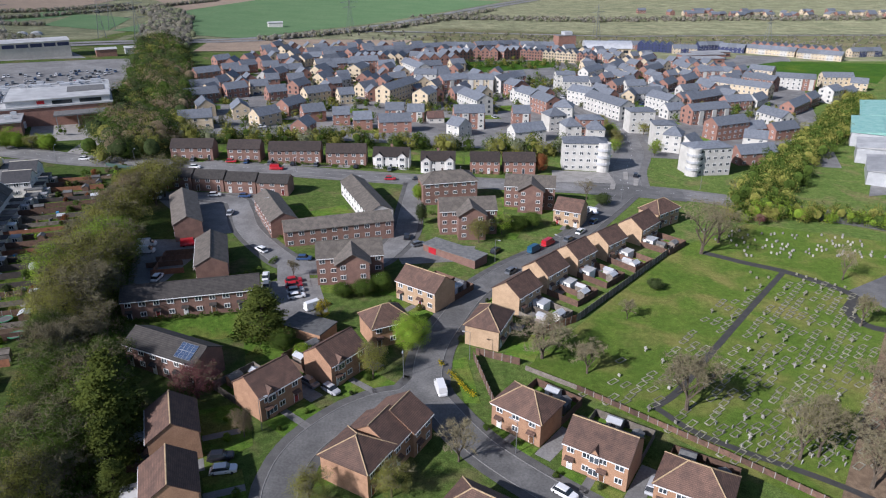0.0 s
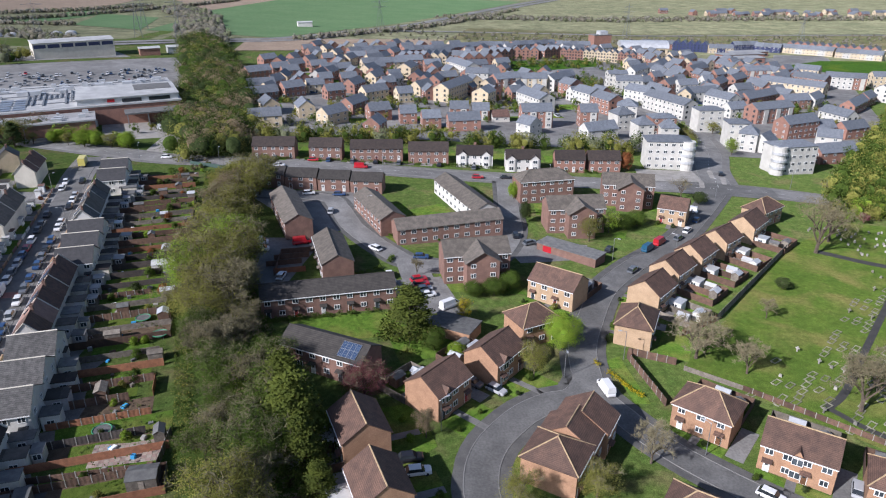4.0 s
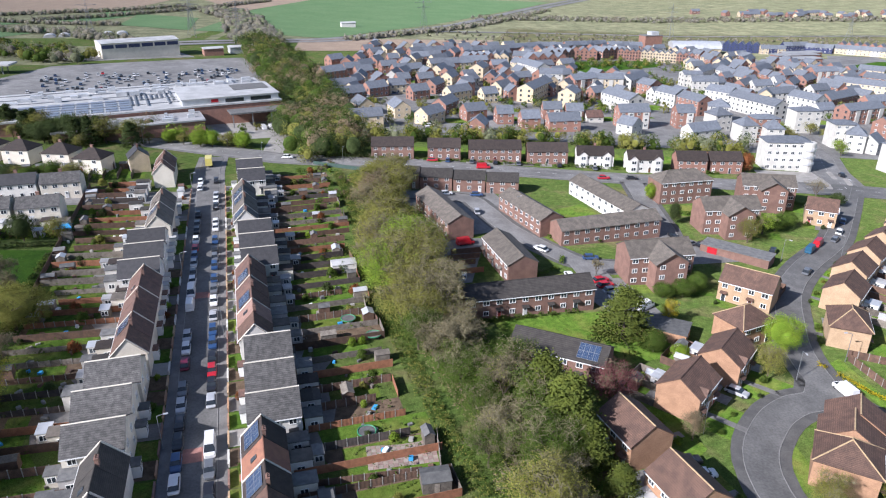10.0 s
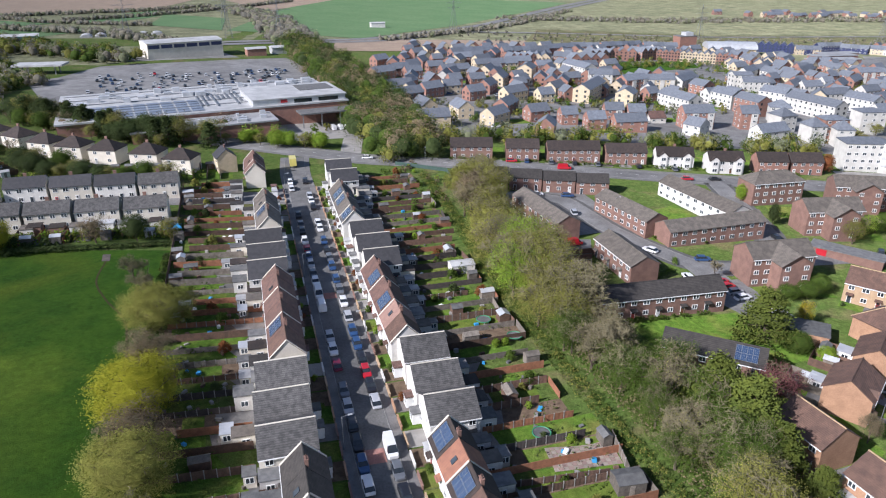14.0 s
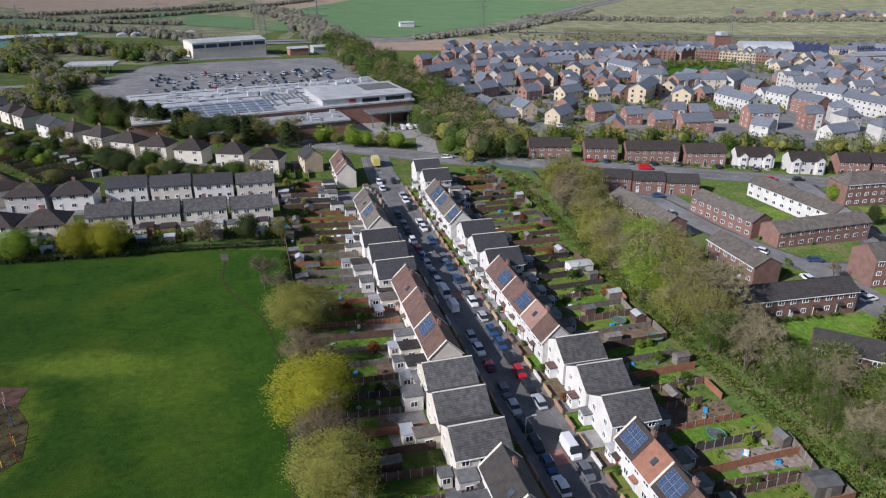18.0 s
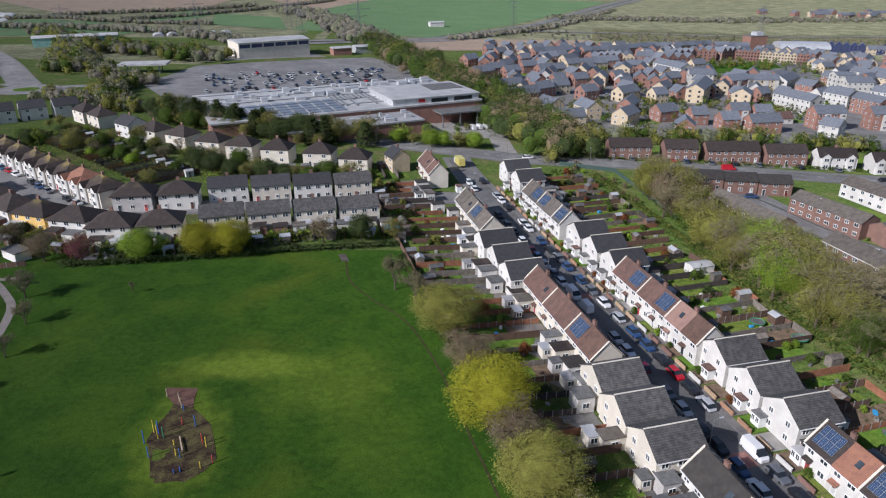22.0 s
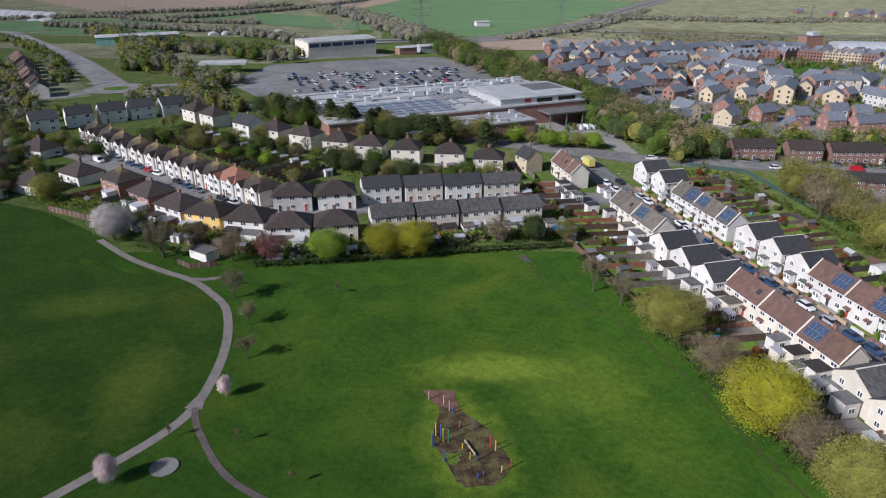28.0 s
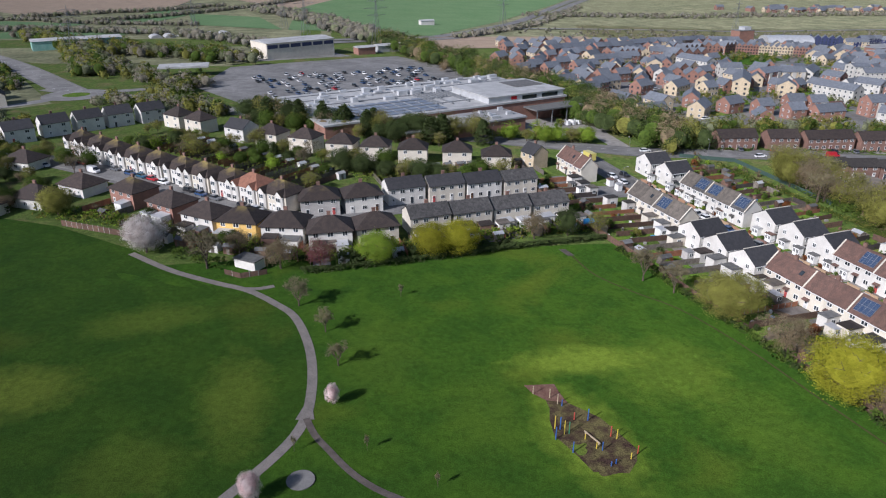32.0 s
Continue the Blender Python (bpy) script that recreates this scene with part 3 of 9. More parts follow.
# ---- roads ----
MAIN = [(-420, 372), (-405, 363), (-364, 340), (-310, 309), (-257, 288), (-215, 268), (-181, 257), (-160, 252), (-140, 247.3), (-88, 246), (-24, 240), (17, 238), (61, 236.5), (84, 232.5), (113, 222), (150, 205), (210, 170)]
EST = [(61.5, 236), (44.7, 207.6), (30.5, 185.4), (14.3, 167.4), (3.5, 152.3), (-3.0, 136.3), (-6.7, 124.0), (-7.6, 111)]
LEFT = [(-7.8, 112.5), (-10.6, 107.4), (-15.7, 105.3), (-20.5, 101.7), (-24.3, 97.1), (-26.9, 93.0), (-28.5, 88.5), (-29.0, 84.5), (-28.8, 80), (-26.5, 68), (-23, 58)]
RIGHT = [(-7.6, 112.5), (-5.8, 107), (-2.9, 102), (-0.4, 98), (3.6, 92.7), (11.2, 85.6), (20, 78.7), (32, 70)]
NORTH = [(61, 236), (66, 262), (75.1, 291), (80.0, 332), (75.7, 368), (66.9, 410), (56.4, 464), (50, 510)]
CLOSE = [(-15.6, 240), (-16.5, 205), (-17.4, 184.9), (-24.5, 166.5), (-35, 162.5), (-45, 164), (-53.0, 172), (-63.4, 186.9), (-70.2, 203), (-76, 211), (-98, 213)]
SPUR = [(-45, 164), (-42, 152), (-38.5, 143), (-37, 136)]
DIAG = [(-395, 240), (-366.7, 233.3), (-345.3, 223.8), (-317.0, 205.0), (-292.5, 187.2), (-273, 174), (-262, 174.5), (-231, 185), (-185.5, 199), (-158, 204)]
STREET = [along(s, -1.4) for s in (-22, 20, 60, 100, 138, 160)] + [along(178, 0)]
AROAD = [(-900, 900), (-700, 700), (-574.8, 563), (-484, 463), (-420, 382), (-405, 363)]
for road_points, half, pave in ((MAIN, 4.2, 2.4), (EST, 2.9, 1.9), (LEFT, 2.75, 1.9), (RIGHT, 2.65, 1.8), (NORTH, 5.0, 3.0), (DIAG, 3.6, 1.8), (STREET, 3.5, 1.7), (CLOSE, 3.2, 1.6), (AROAD, 6.0, 2.0)):
    ribbon("pavement", road_points, -half - pave, half + pave, M["dark_pavement" if road_points in (EST, LEFT, RIGHT, CLOSE) else "pavement"], "dark worn pavement beside the road", "pavement", 0.075)
ALL_ROADS = ((MAIN, 4.2), (EST, 2.9), (LEFT, 2.75), (RIGHT, 2.65), (NORTH, 5.0), (DIAG, 3.6), (STREET, 3.5), (CLOSE, 3.2), (SPUR, 4.0), (AROAD, 6.0))
LINES = [(smooth_line(p, 1.5), h) for p, h in ALL_ROADS]
for k, (road_points, half) in enumerate(ALL_ROADS):
    ribbon("road", road_points, -half, half, M["asphalt" if k in (1, 2, 3, 6) else "old_asphalt"], "grey patched asphalt road", "road", 0.09 + 0.004 * k)
    if k != 8:
        kerb(road_points, -half, 0.16, others=LINES[:k] + LINES[k + 1:])
        kerb(road_points, half, 0.16, others=LINES[:k] + LINES[k + 1:])


# ---- houses ----
def wall_mesh(L, D, he, hr, form):
    bm = bmesh.new()
    x, y = L / 2, D / 2
    if form == "gable":
        prism(bm, [(-x, -y, -1.2), (-x, y, -1.2), (-x, y, he), (-x, 0, hr - 0.05), (-x, -y, he)], (L, 0, 0))
    else:
        box(bm, -x, x, -y, y, -1.2, he)
    return bm


def roof_mesh(L, D, he, hr, form, over=0.35, verge=0.15, thick=0.16):
    bm = bmesh.new()
    x, y = L / 2 + verge, D / 2 + over
    ze = he - over * (hr - he) / (D / 2)
    if form == "gable":
        for s in (-1, 1):
            prism(bm, [(-x, 0, hr), (-x, s * y, ze), (x, s * y, ze), (x, 0, hr)], (0, 0, thick))
    elif form == "flat":
        box(bm, -x, x, -y, y, he, he + 0.25)
        for q in ((-x, x, -y, -y + 0.3), (-x, x, y - 0.3, y), (-x, -x + 0.3, -y + 0.3, y - 0.3), (x - 0.3, x, -y + 0.3, y - 0.3)):
            box(bm, *q, he + 0.25, he + 0.6)
    else:
        x = L / 2 + over
        r = max(L / 2 - D / 2, 0.25)
        a = [(-x, -y, ze), (x, -y, ze), (x, y, ze), (-x, y, ze)]
        p, q = (-r, 0, hr), (r, 0, hr)
        lo = [bm.verts.new(v) for v in (*a, p, q)]
        hi = [bm.verts.new(Vector(v) + Vector((0, 0, thick))) for v in (*a, p, q)]
        for f in ((0, 1, 5, 4), (1, 2, 5), (2, 3, 4, 5), (3, 0, 4)):
            bm.faces.new([hi[k] for k in f])
            bm.faces.new([lo[k] for k in f][::-1])
        for k in range(4):
            bm.faces.new((lo[k], lo[(k + 1) % 4], hi[(k + 1) % 4], hi[k]))
    return bm


SHARED = {}


def shared(key, build, *materials):
    if key not in SHARED:
        bm = bmesh.new()
        build(bm)
        SHARED[key] = to_mesh(key[0], bm, *materials)
    return SHARED[key]


def window_frame_mesh(w, h, lights=2):
    """A frame with a mullion, open where the glass sits, in one piece."""
    def build(bm):
        t, d = 0.1, 0.12
        us = [-w / 2]
        for k in range(lights):
            us += [-w / 2 + t + k * (w - t) / lights, -w / 2 + (k + 1) * (w - t) / lights]
        us.append(w / 2)
        vs = [0, t, h - t, h]
        front = [[bm.verts.new((u, -d, v)) for u in us] for v in vs]
        back = [[bm.verts.new((u, 0.03, v)) for u in us] for v in vs]
        hole = lambda i, j: j == 1 and i % 2 == 1
        for j in range(3):
            for i in range(len(us) - 1):
                if not hole(i, j):
                    bm.faces.new((front[j][i], front[j][i + 1], front[j + 1][i + 1], front[j + 1][i]))
        n = len(us) - 1
        rim = [(front[0][i], front[0][i + 1], back[0][i + 1], back[0][i]) for i in range(n)] + [(front[3][i], front[3][i + 1], back[3][i + 1], back[3][i]) for i in range(n)]
        for j in range(3):
            rim += [(front[j][i], front[j + 1][i], back[j + 1][i], back[j][i]) for i in (0, n)]
        for i in range(1, n, 2):
            ring = [(1, i), (1, i + 1), (2, i + 1), (2, i)]
            for (j0, i0), (j1, i1) in zip(ring, ring[1:] + ring[:1]):
                rim.append((front[j0][i0], front[j1][i1], back[j1][i1], back[j0][i0]))
        for f in rim:
            bm.faces.new(f)
    return shared(("window_frame", w, h, lights), build, M["pvc"])


def pane_mesh(w, h):
    return shared(("pane", w, h), lambda bm: box(bm, -w / 2 + 0.05, w / 2 - 0.05, -0.05, 0.02, 0.05, h - 0.05), M["glass"])


def far_window_mesh(w, h):
    """A window in one piece: frame, mullion and glass."""
    def build(bm):
        us, vs = [-w / 2, -w / 2 + 0.1, -0.05, 0.05, w / 2 - 0.1, w / 2], [0, 0.1, h - 0.1, h]
        g = [[bm.verts.new((u, -0.08, v)) for u in us] for v in vs]
        for j in range(3):
            for i in range(5):
                bm.faces.new((g[j][i], g[j][i + 1], g[j + 1][i + 1], g[j + 1][i])).material_index = 1 if j == 1 and i in (1, 3) else 0
        rim = [g[0][i] for i in range(5)] + [g[j][5] for j in range(3)] + [g[3][i] for i in range(5, 0, -1)] + [g[j][0] for j in range(3, 0, -1)]
        back = [bm.verts.new((v.co.x, 0.03, v.co.z)) for v in rim]
        for k in range(len(rim)):
            m = (k + 1) % len(rim)
            bm.faces.new((rim[k], rim[m], back[m], back[k]))
    return shared(("window", w, h), build, M["pvc"], M["glass"])


def window(parent, x, y, z, ang, w=1.3, h=1.15, lights=2, far=False):
    at = pose(x, y, z, 0, 0, ang)
    if far:
        return part("window", far_window_mesh(w, h), None, parent, "", at)
    ob = part("window", window_frame_mesh(w, h, lights), None, parent, "white window frame", at)
    part("pane", pane_mesh(w, h), None, ob, "dark glass")
    return ob


def door_mesh(count=[0]):
    count[0] += 1
    kind = ("door_white", "door_dark", "door", "door_white", "door_wood", "door_dark", "door_white")[count[0] % 7]

    def build(bm):
        box(bm, -0.5, 0.5, -0.09, 0.03, 0, 2.1, 0)
        box(bm, -0.4, 0.4, -0.12, 0.0, 0.05, 2.0, 1)
        box(bm, -0.22, 0.22, -0.14, -0.1, 1.3, 1.85, 2)
    return shared(("door", kind), build, M["pvc"], M[kind], M["glass"])


def chimney(parent, x, y, z, w=0.9, d=0.5, h=0.95, material="brown_brick", pots=True):
    bm = bmesh.new()
    box(bm, -w / 2, w / 2, -d / 2, d / 2, -1.0, h)
    box(bm, -w / 2 - 0.06, w / 2 + 0.06, -d / 2 - 0.06, d / 2 + 0.06, h, h + 0.12)
    stack = part("chimney", bm, M[material], parent, "brick chimney stack", pose(x, y, z))
    for k in (-1, 1) if pots else ():
        bm = bmesh.new()
        tube(bm, (0, 0, 0), (0, 0, 0.35), 0.12, 0.1, 8)
        part("chimney_pot", bm, M["red_tile"], stack, "", pose(k * w * 0.25, 0, h + 0.12))


def solar_array(parent, x, y, z, tilt, cols, rows, ang=0):
    """Panels that lie on a roof slope; the slope falls to the side that ang names."""
    base = pose(x, y, z, 0, 0, ang) @ pose(0, 0, 0, tilt, 0, 0)
    def build(bm):
        us, vs = [-0.49, -0.45, -0.16, -0.14, 0.14, 0.16, 0.45, 0.49], [-0.82, -0.78, -0.28, -0.26, 0.26, 0.28, 0.78, 0.82]
        g = [[bm.verts.new((u, v, 0.06)) for u in us] for v in vs]
        for j in range(7):
            for i in range(7):
                bm.faces.new((g[j][i], g[j][i + 1], g[j + 1][i + 1], g[j + 1][i])).material_index = 1 if i % 2 and j % 2 else 0
        rim = [g[0][i] for i in range(7)] + [g[j][7] for j in range(7)] + [g[7][i] for i in range(7, 0, -1)] + [g[j][0] for j in range(7, 0, -1)]
        low = [bm.verts.new((v.co.x, v.co.y, 0.0)) for v in rim]
        for k in range(len(rim)):
            m = (k + 1) % len(rim)
            bm.faces.new((rim[k], rim[m], low[m], low[k]))
    me = shared(("solar_panel", 1), build, M["steel"], M["solar"])
    for i in range(cols):
        for j in range(rows):
            part("solar_panel", me, None, parent, "blue solar panel", base @ pose((i - (cols - 1) / 2) * 1.0, (j - (rows - 1) / 2) * 1.66, 0.2))


def house(name, x, y, L, ang, D=7.8, he=5.1, hr=7.8, form="gable", wall="orange_brick", roof="brown_tile", units=2, label="", category="house",
          group="", storeys=2, far=False, stack=True, verge="", doors=1, z=None, solar=0, ends=False, over=0.35, spacing=4.2, solar_at=0.0, front=True):
    """A house with its ridge along its own x axis."""
    zs = [ground_z(x + a * math.cos(radians(ang)) * L / 2 - b * math.sin(radians(ang)) * D / 2, y + a * math.sin(radians(ang)) * L / 2 + b * math.cos(radians(ang)) * D / 2) for a in (-1, 1) for b in (-1, 1)]
    h = thing(name, x, y, ang, label, category, group, sum(zs) / 4 + 0.05 if z is None else z)
    part("wall", wall_mesh(L, D, he, hr, form), M[wall], h)
    top = part("roof", roof_mesh(L, D, he, hr, form, over), M[roof], h)
    if form != "flat":
        bm = bmesh.new()
        r = L / 2 + 0.15 if form == "gable" else max(L / 2 - D / 2, 0.25)
        tube(bm, (-r, 0, hr + 0.15), (r, 0, hr + 0.15), 0.13, 0.13, 6)
        if form == "hip":
            ze = he - over * (hr - he) / (D / 2) + 0.14
            for a in (-1, 1):
                for b in (-1, 1):
                    tube(bm, (a * r, 0, hr + 0.15), (a * (L / 2 + over), b * (D / 2 + over), ze), 0.12, 0.12, 5)
        if far:
            bm.free()
        else:
            part("ridge_tiles", bm, M[verge] if verge else M[roof], top)
    n = max(1, round(L / (2.9 if not far else spacing)))
    gap = L / n
    floor = he / storeys
    for side, turn in ((-1, 0), (1, 180)):
        rear = side * math.cos(radians(ang)) > 0.3
        if rear or not front:
            continue
        if not far and not rear and form != "flat":
            bm = bmesh.new()
            box(bm, -L / 2 - 0.1, L / 2 + 0.1, -0.08, 0.08, -0.1, 0.06)
            part("gutter", bm, M["pvc"], h, "", pose(0, side * (D / 2 + over + 0.02), he - over * (hr - he) / (D / 2) + 0.02))
        for f in range(storeys):
            for k in range(n):
                wx = -L / 2 + gap * (k + 0.5)
                wz = f * floor + 0.95
                if f == 0 and doors and not (rear and L > 12) and k % max(2, n // units) == (0 if side < 0 else 1):
                    part("door", door_mesh(), None, h, "painted front door", pose(wx, side * D / 2, 0.1, 0, 0, turn))
                    if not far and not rear:
                        bm = bmesh.new()
                        prism(bm, [(-0.8, -0.9, 2.25), (0.8, -0.9, 2.25), (0.8, 0.02, 2.6), (-0.8, 0.02, 2.6)], (0, 0, 0.08))
                        part("porch_canopy", bm, M[roof], h, "small porch canopy over the door", pose(wx, side * D / 2, 0, 0, 0, turn))
                else:
                    window(h, wx, side * D / 2, wz, turn, 1.3 if (k + f) % 2 else 1.5, 1.15, 2, far or rear)
    if ends and form == "gable":
        for s, turn in ((-1, -90), (1, 90)):
            for f in range(storeys):
                for k in (-1, 1):
                    window(h, s * L / 2, k * D / 4.2, f * floor + 0.95, turn, 1.1, 1.15, 2, far)
    if stack:
        chimney(h, 0 if units > 1 else L / 2 - 0.6, 0.25, hr, material="brown_brick", pots=not far)
    if solar:
        slope = math.degrees(math.atan2(hr - he, D / 2))
        s = -1 if solar < 0 else 1
        cols, rows = min(abs(solar), int(L / 1.1)), 2
        solar_array(h, solar_at, s * D / 4, (he + hr) / 2 + 0.02, slope, cols, rows, 0 if s < 0 else 180)
    return h


ESTATE = [  # x, y, ridge length, angle
    (-36.2, 104.2, 9.3, 51.7), (-25.6, 114.9, 9.3, 53), (12.9, 145.6, 9.2, 50), (21.1, 157.7, 9.1, 48.1), (30.3, 168.2, 8.8, 47.3), (40.7, 178.7, 8.8, 44),
    (53.1, 191.4, 10.4, 48), (-9.0, 146.6, 11.8, -35.9), (22.6, 90.6, 11.0, -31.2), (-48.7, 91.4, 9.4, -67.0), (-44.1, 78.1, 9.0, -67.5), (34.4, 202.3, 8.6, -25.6)]
EST_HOUSES = []
for k, (x, y, l, a) in enumerate(ESTATE):
    h = house("house", x, y, l, a, 7.8, 5.1, 7.8, "gable", "tan_brick" if k in (2, 3, 4, 5, 6, 7, 11) else "orange_brick", "brown_tile", 2,
          "modern brick semi-detached house with brown tiled gable roof", "house", "estate houses", stack=False, verge="mortar" if k in (7, 8, 9, 10) else "")
    EST_HOUSES.append(h)
for k, (x, y, l, a, w) in enumerate([(-16.9, 129.1, 9.2, 28, "orange_brick"), (5.6, 130.2, 9.6, 68, "tan_brick"), (63.1, 205.5, 11, 40, "tan_brick"), (11.0, 100.3, 10.0, -37, "orange_brick"), (35.2, 82.3, 10.9, -29, "orange_brick"), (2.5, 74.4, 12.0, -32, "orange_brick")]):
    house("house", x, y, l, a, 7.6, 5.0, 7.8, "hip", w, "brown_tile", 2, "modern brick house with a brown hipped roof", "house", "estate houses", stack=False, verge="mortar")
for k, (x, y, l, f) in enumerate([(-17.3, 86.0, 7.5, "hip"), (-14.3, 91.1, 6.0, "gable"), (-11.2, 95.2, 6.0, "gable")]):
    house("house", x, y, l, 62, 9.0, 5.1, 7.9, f, "orange_brick", "brown_tile", 1, "end of a stepped brick terrace with brown tiled roof", "house", "stepped terrace", stack=False, verge="mortar")
def bay_fronts(h, wall, roof, places, D=8.6, he=5.2, w=2.7, deep=0.85):
    """Two-storey bays with gablets on the front of a house."""
    for bx in places:
        bm = bmesh.new()
        prism(bm, [(-w / 2, 0.3, -1.0), (-w / 2, -deep * 0.6, -1.0), (-w / 2 + 0.5, -deep, -1.0), (w / 2 - 0.5, -deep, -1.0), (w / 2, -deep * 0.6, -1.0), (w / 2, 0.3, -1.0)], (0, 0, he + 0.9))
        prism(bm, [(-w / 2, -deep - 0.02, he - 0.1), (w / 2, -deep - 0.02, he - 0.1), (0, -deep - 0.02, he + 1.35)], (0, 1.5, 0))
        bay = part("bay", bm, M[wall], h, "white two-storey bay with a gablet", pose(bx, -D / 2, 0))
        bm = bmesh.new()
        for sd in (-1, 1):
            prism(bm, [(0, -deep - 0.2, he + 1.4), (sd * (w / 2 + 0.25), -deep - 0.2, he - 0.2), (sd * (w / 2 + 0.25), 2.2, he - 0.2), (0, 2.2, he + 1.4)], (0, 0, 0.12))
        part("gablet_roof", bm, M[roof], bay)
        for f in (0.8, 3.3):
            part("window", far_window_mesh(1.7, 1.3), None, bay, "", pose(0, -deep, f))


bay_fronts(EST_HOUSES[8], "orange_brick", "brown_tile", (0,), 7.8, 4.7, 1.7, 0.25)
for k in (0, 1):
    bay_fronts(EST_HOUSES[k], "orange_brick", "brown_tile", (-2.2,), 7.8, 4.7, 1.7, 0.25)

# ---- flats and courts ----
FLATS = [(-28.7, 157.6, 16.5, 10.6), (1.6, 193.2, 17.0, 6.5), (23.1, 217.5, 16.5, -8.0), (-4.5, 219.0, 18.4, 14)]
for k, (x, y, l, a) in enumerate(FLATS):
    f = house("block_of_flats", x, y, l, a, 8.6, 7.6, 10.2, "gable" if k < 3 else "hip", "brown_brick", "grey_tile", 2,
              "three-storey brown brick block of flats with a weathered tiled roof", "flats", "blocks of flats", storeys=3, stack=False, doors=0)
    if k < 3:
        wing = bmesh.new()
        prism(wing, [(-4, 0, -1.2), (4, 0, -1.2), (4, 0, 7.6), (0, 0, 10.0), (-4, 0, 7.6)], (0, -4.6, 0))
        part("stair_wing", wing, M["brown_brick"], f, "gabled brick wing", pose(0.5, -4.0, 0))
        wr = bmesh.new()
        for s in (-1, 1):
            prism(wr, [(0, 4.2, 10.05), (s * 4.5, 4.2, 7.3), (s * 4.5, -5.2, 7.3), (0, -5.2, 10.05)], (0, 0, 0.16))
        part("wing_roof", wr, M["grey_tile"], f, "", pose(0.5, -4.0, 0))
        for s in (-1, 1):
            for fl in range(3):
                window(f, 0.5 + s * 2.4, -8.6, fl * 2.53 + 0.95, 0, 1.3, 1.15)
COURT = [(-56.4, 192.6, 24, -63.7, 7.5), (-30.6, 206.6, 33, -67, 7.8), (-35.7, 182.8, 31.0, 18, 7.5), (-82.0, 189.1, 27, -67.3, 7.6), (-64.6, 159.7, 18.5, -72, 7.6), (-62.0, 138.6, 29.8, 14, 7.4), (-57.4, 114.4, 18.5, -24.5, 7.4)]
for k, (x, y, l, a, d) in enumerate(COURT):
    house("terrace", x, y, l, a, d, 5.0, 7.0, "gable", "render" if k == 1 else "brown_brick", "grey_tile" if k < 5 else "dark_grey_tile", 5, "long brick terrace with a low grey-brown tiled roof", "terrace", "court terraces", stack=False, solar=(-4 if k == 6 else 0), solar_at=5.8, far=k < 4, spacing=3.2, doors=k > 3)
for k in range(4):
    house("terrace", -96 + k * 11.0, 222.4 - 0.7 * k, 10.6, -3.6, 7.0, 4.6 - 0.1 * k, 6.6 - 0.1 * k, "gable", "brown_brick", "dark_grey_tile", 2, "low brick terrace with grey tiled roof beside the main road", "terrace", "roadside terraces", stack=False, far=True, spacing=3.4)
for k, (x, y, l, a) in enumerate([(-103.2, 256.8, 16, 2.5), (-83.5, 258.1, 12.5, 0.7), (-64.1, 258.5, 20.0, 2), (-44.1, 258.0, 15.3, 1), (-26.3, 255.3, 13.8, -3), (-8.4, 252, 13.0, 0), (9.4, 253.6, 11.2, -0.1), (22.5, 255.0, 12.2, 0.6)]):
    h = house("house", x, y, l, a, 7.6, 5.0, 7.6, "gable", "render" if k in (4, 5) else "brown_brick" if k < 6 else "red_brick", "dark_tile", 2, "postwar semi-detached houses with dark tiled roof on the main road", "house", "main road houses", stack=k in (4, 5), far=True, spacing=3.0)
    if k in (4, 5):
        bay_fronts(h, "render", "dark_tile", (-4.4, 4.4), 7.6, 5.0, 3.4, 0.6)

# ---- terraced street ----
for k, (x, y) in enumerate([(-107.7, 94.1), (-110.5, 102.7), (-113.2, 111.7), (-125.6, 151.2), (-128.7, 160.1), (-131.7, 169.0), (-144.7, 211.6), (-148.2, 221.5)]):
    house("house", x, y, 8.4, 16.5, 8.5, 5.0, 7.6, "gable", "render", "grey_slate" if k < 3 else "slate", 2, "white rendered house with its gable to the street and slate roof", "house", "terraced street", ends=True, stack=False, verge="cream")
for k, (x, y) in enumerate([(-132.3, 84.2), (-135.1, 92.5), (-137.3, 101.0), (-150.7, 141.9), (-153.4, 150.9), (-156.5, 159.6)]):
    house("house", x, y, 8.8, 17.5, 8.4, 5.0, 7.6, "gable", "cream" if k < 3 else "render", "grey_slate" if k < 3 else "slate", 2, "pale rendered house with its gable to the street and slate roof", "house", "terraced street", ends=True, stack=False, verge="cream")
ROWS = [  # far end, middle line, length of a house, houses, wall, roofs from the far end, houses with solar panels
    (8.2, 9.6, 5.2, "render", ("dark_tile", "orange_tile", "dark_tile", "brown_tile", "brown_tile"), (0, 2)), (70.0, 9.7, 5.57, "render", ("red_tile", "red_tile", "red_tile", "red_tile", "pink_tile", "brown_tile"), (1, 3)),
    (127.5, 9.7, 5.55, "render", ("grey_tile", "grey_slate", "grey_tile", "grey_tile", "grey_slate"), (1, 2, 4)), (7.2, -12.9, 5.2, "render", ("dark_grey_tile", "dark_grey_tile", "grey_slate", "grey_slate"), ()),
    (69.3, -12.9, 5.55, "cream", ("red_tile", "red_tile", "red_tile", "red_tile", "red_tile", "brown_tile"), (4,)), (123.6, -12.9, 6.0, "cream", ("grey_tile",) * 4, (2,)), (162.5, -14.9, 5.3, "cream", ("red_tile",) * 3, ())]
ROW_D = 6.2
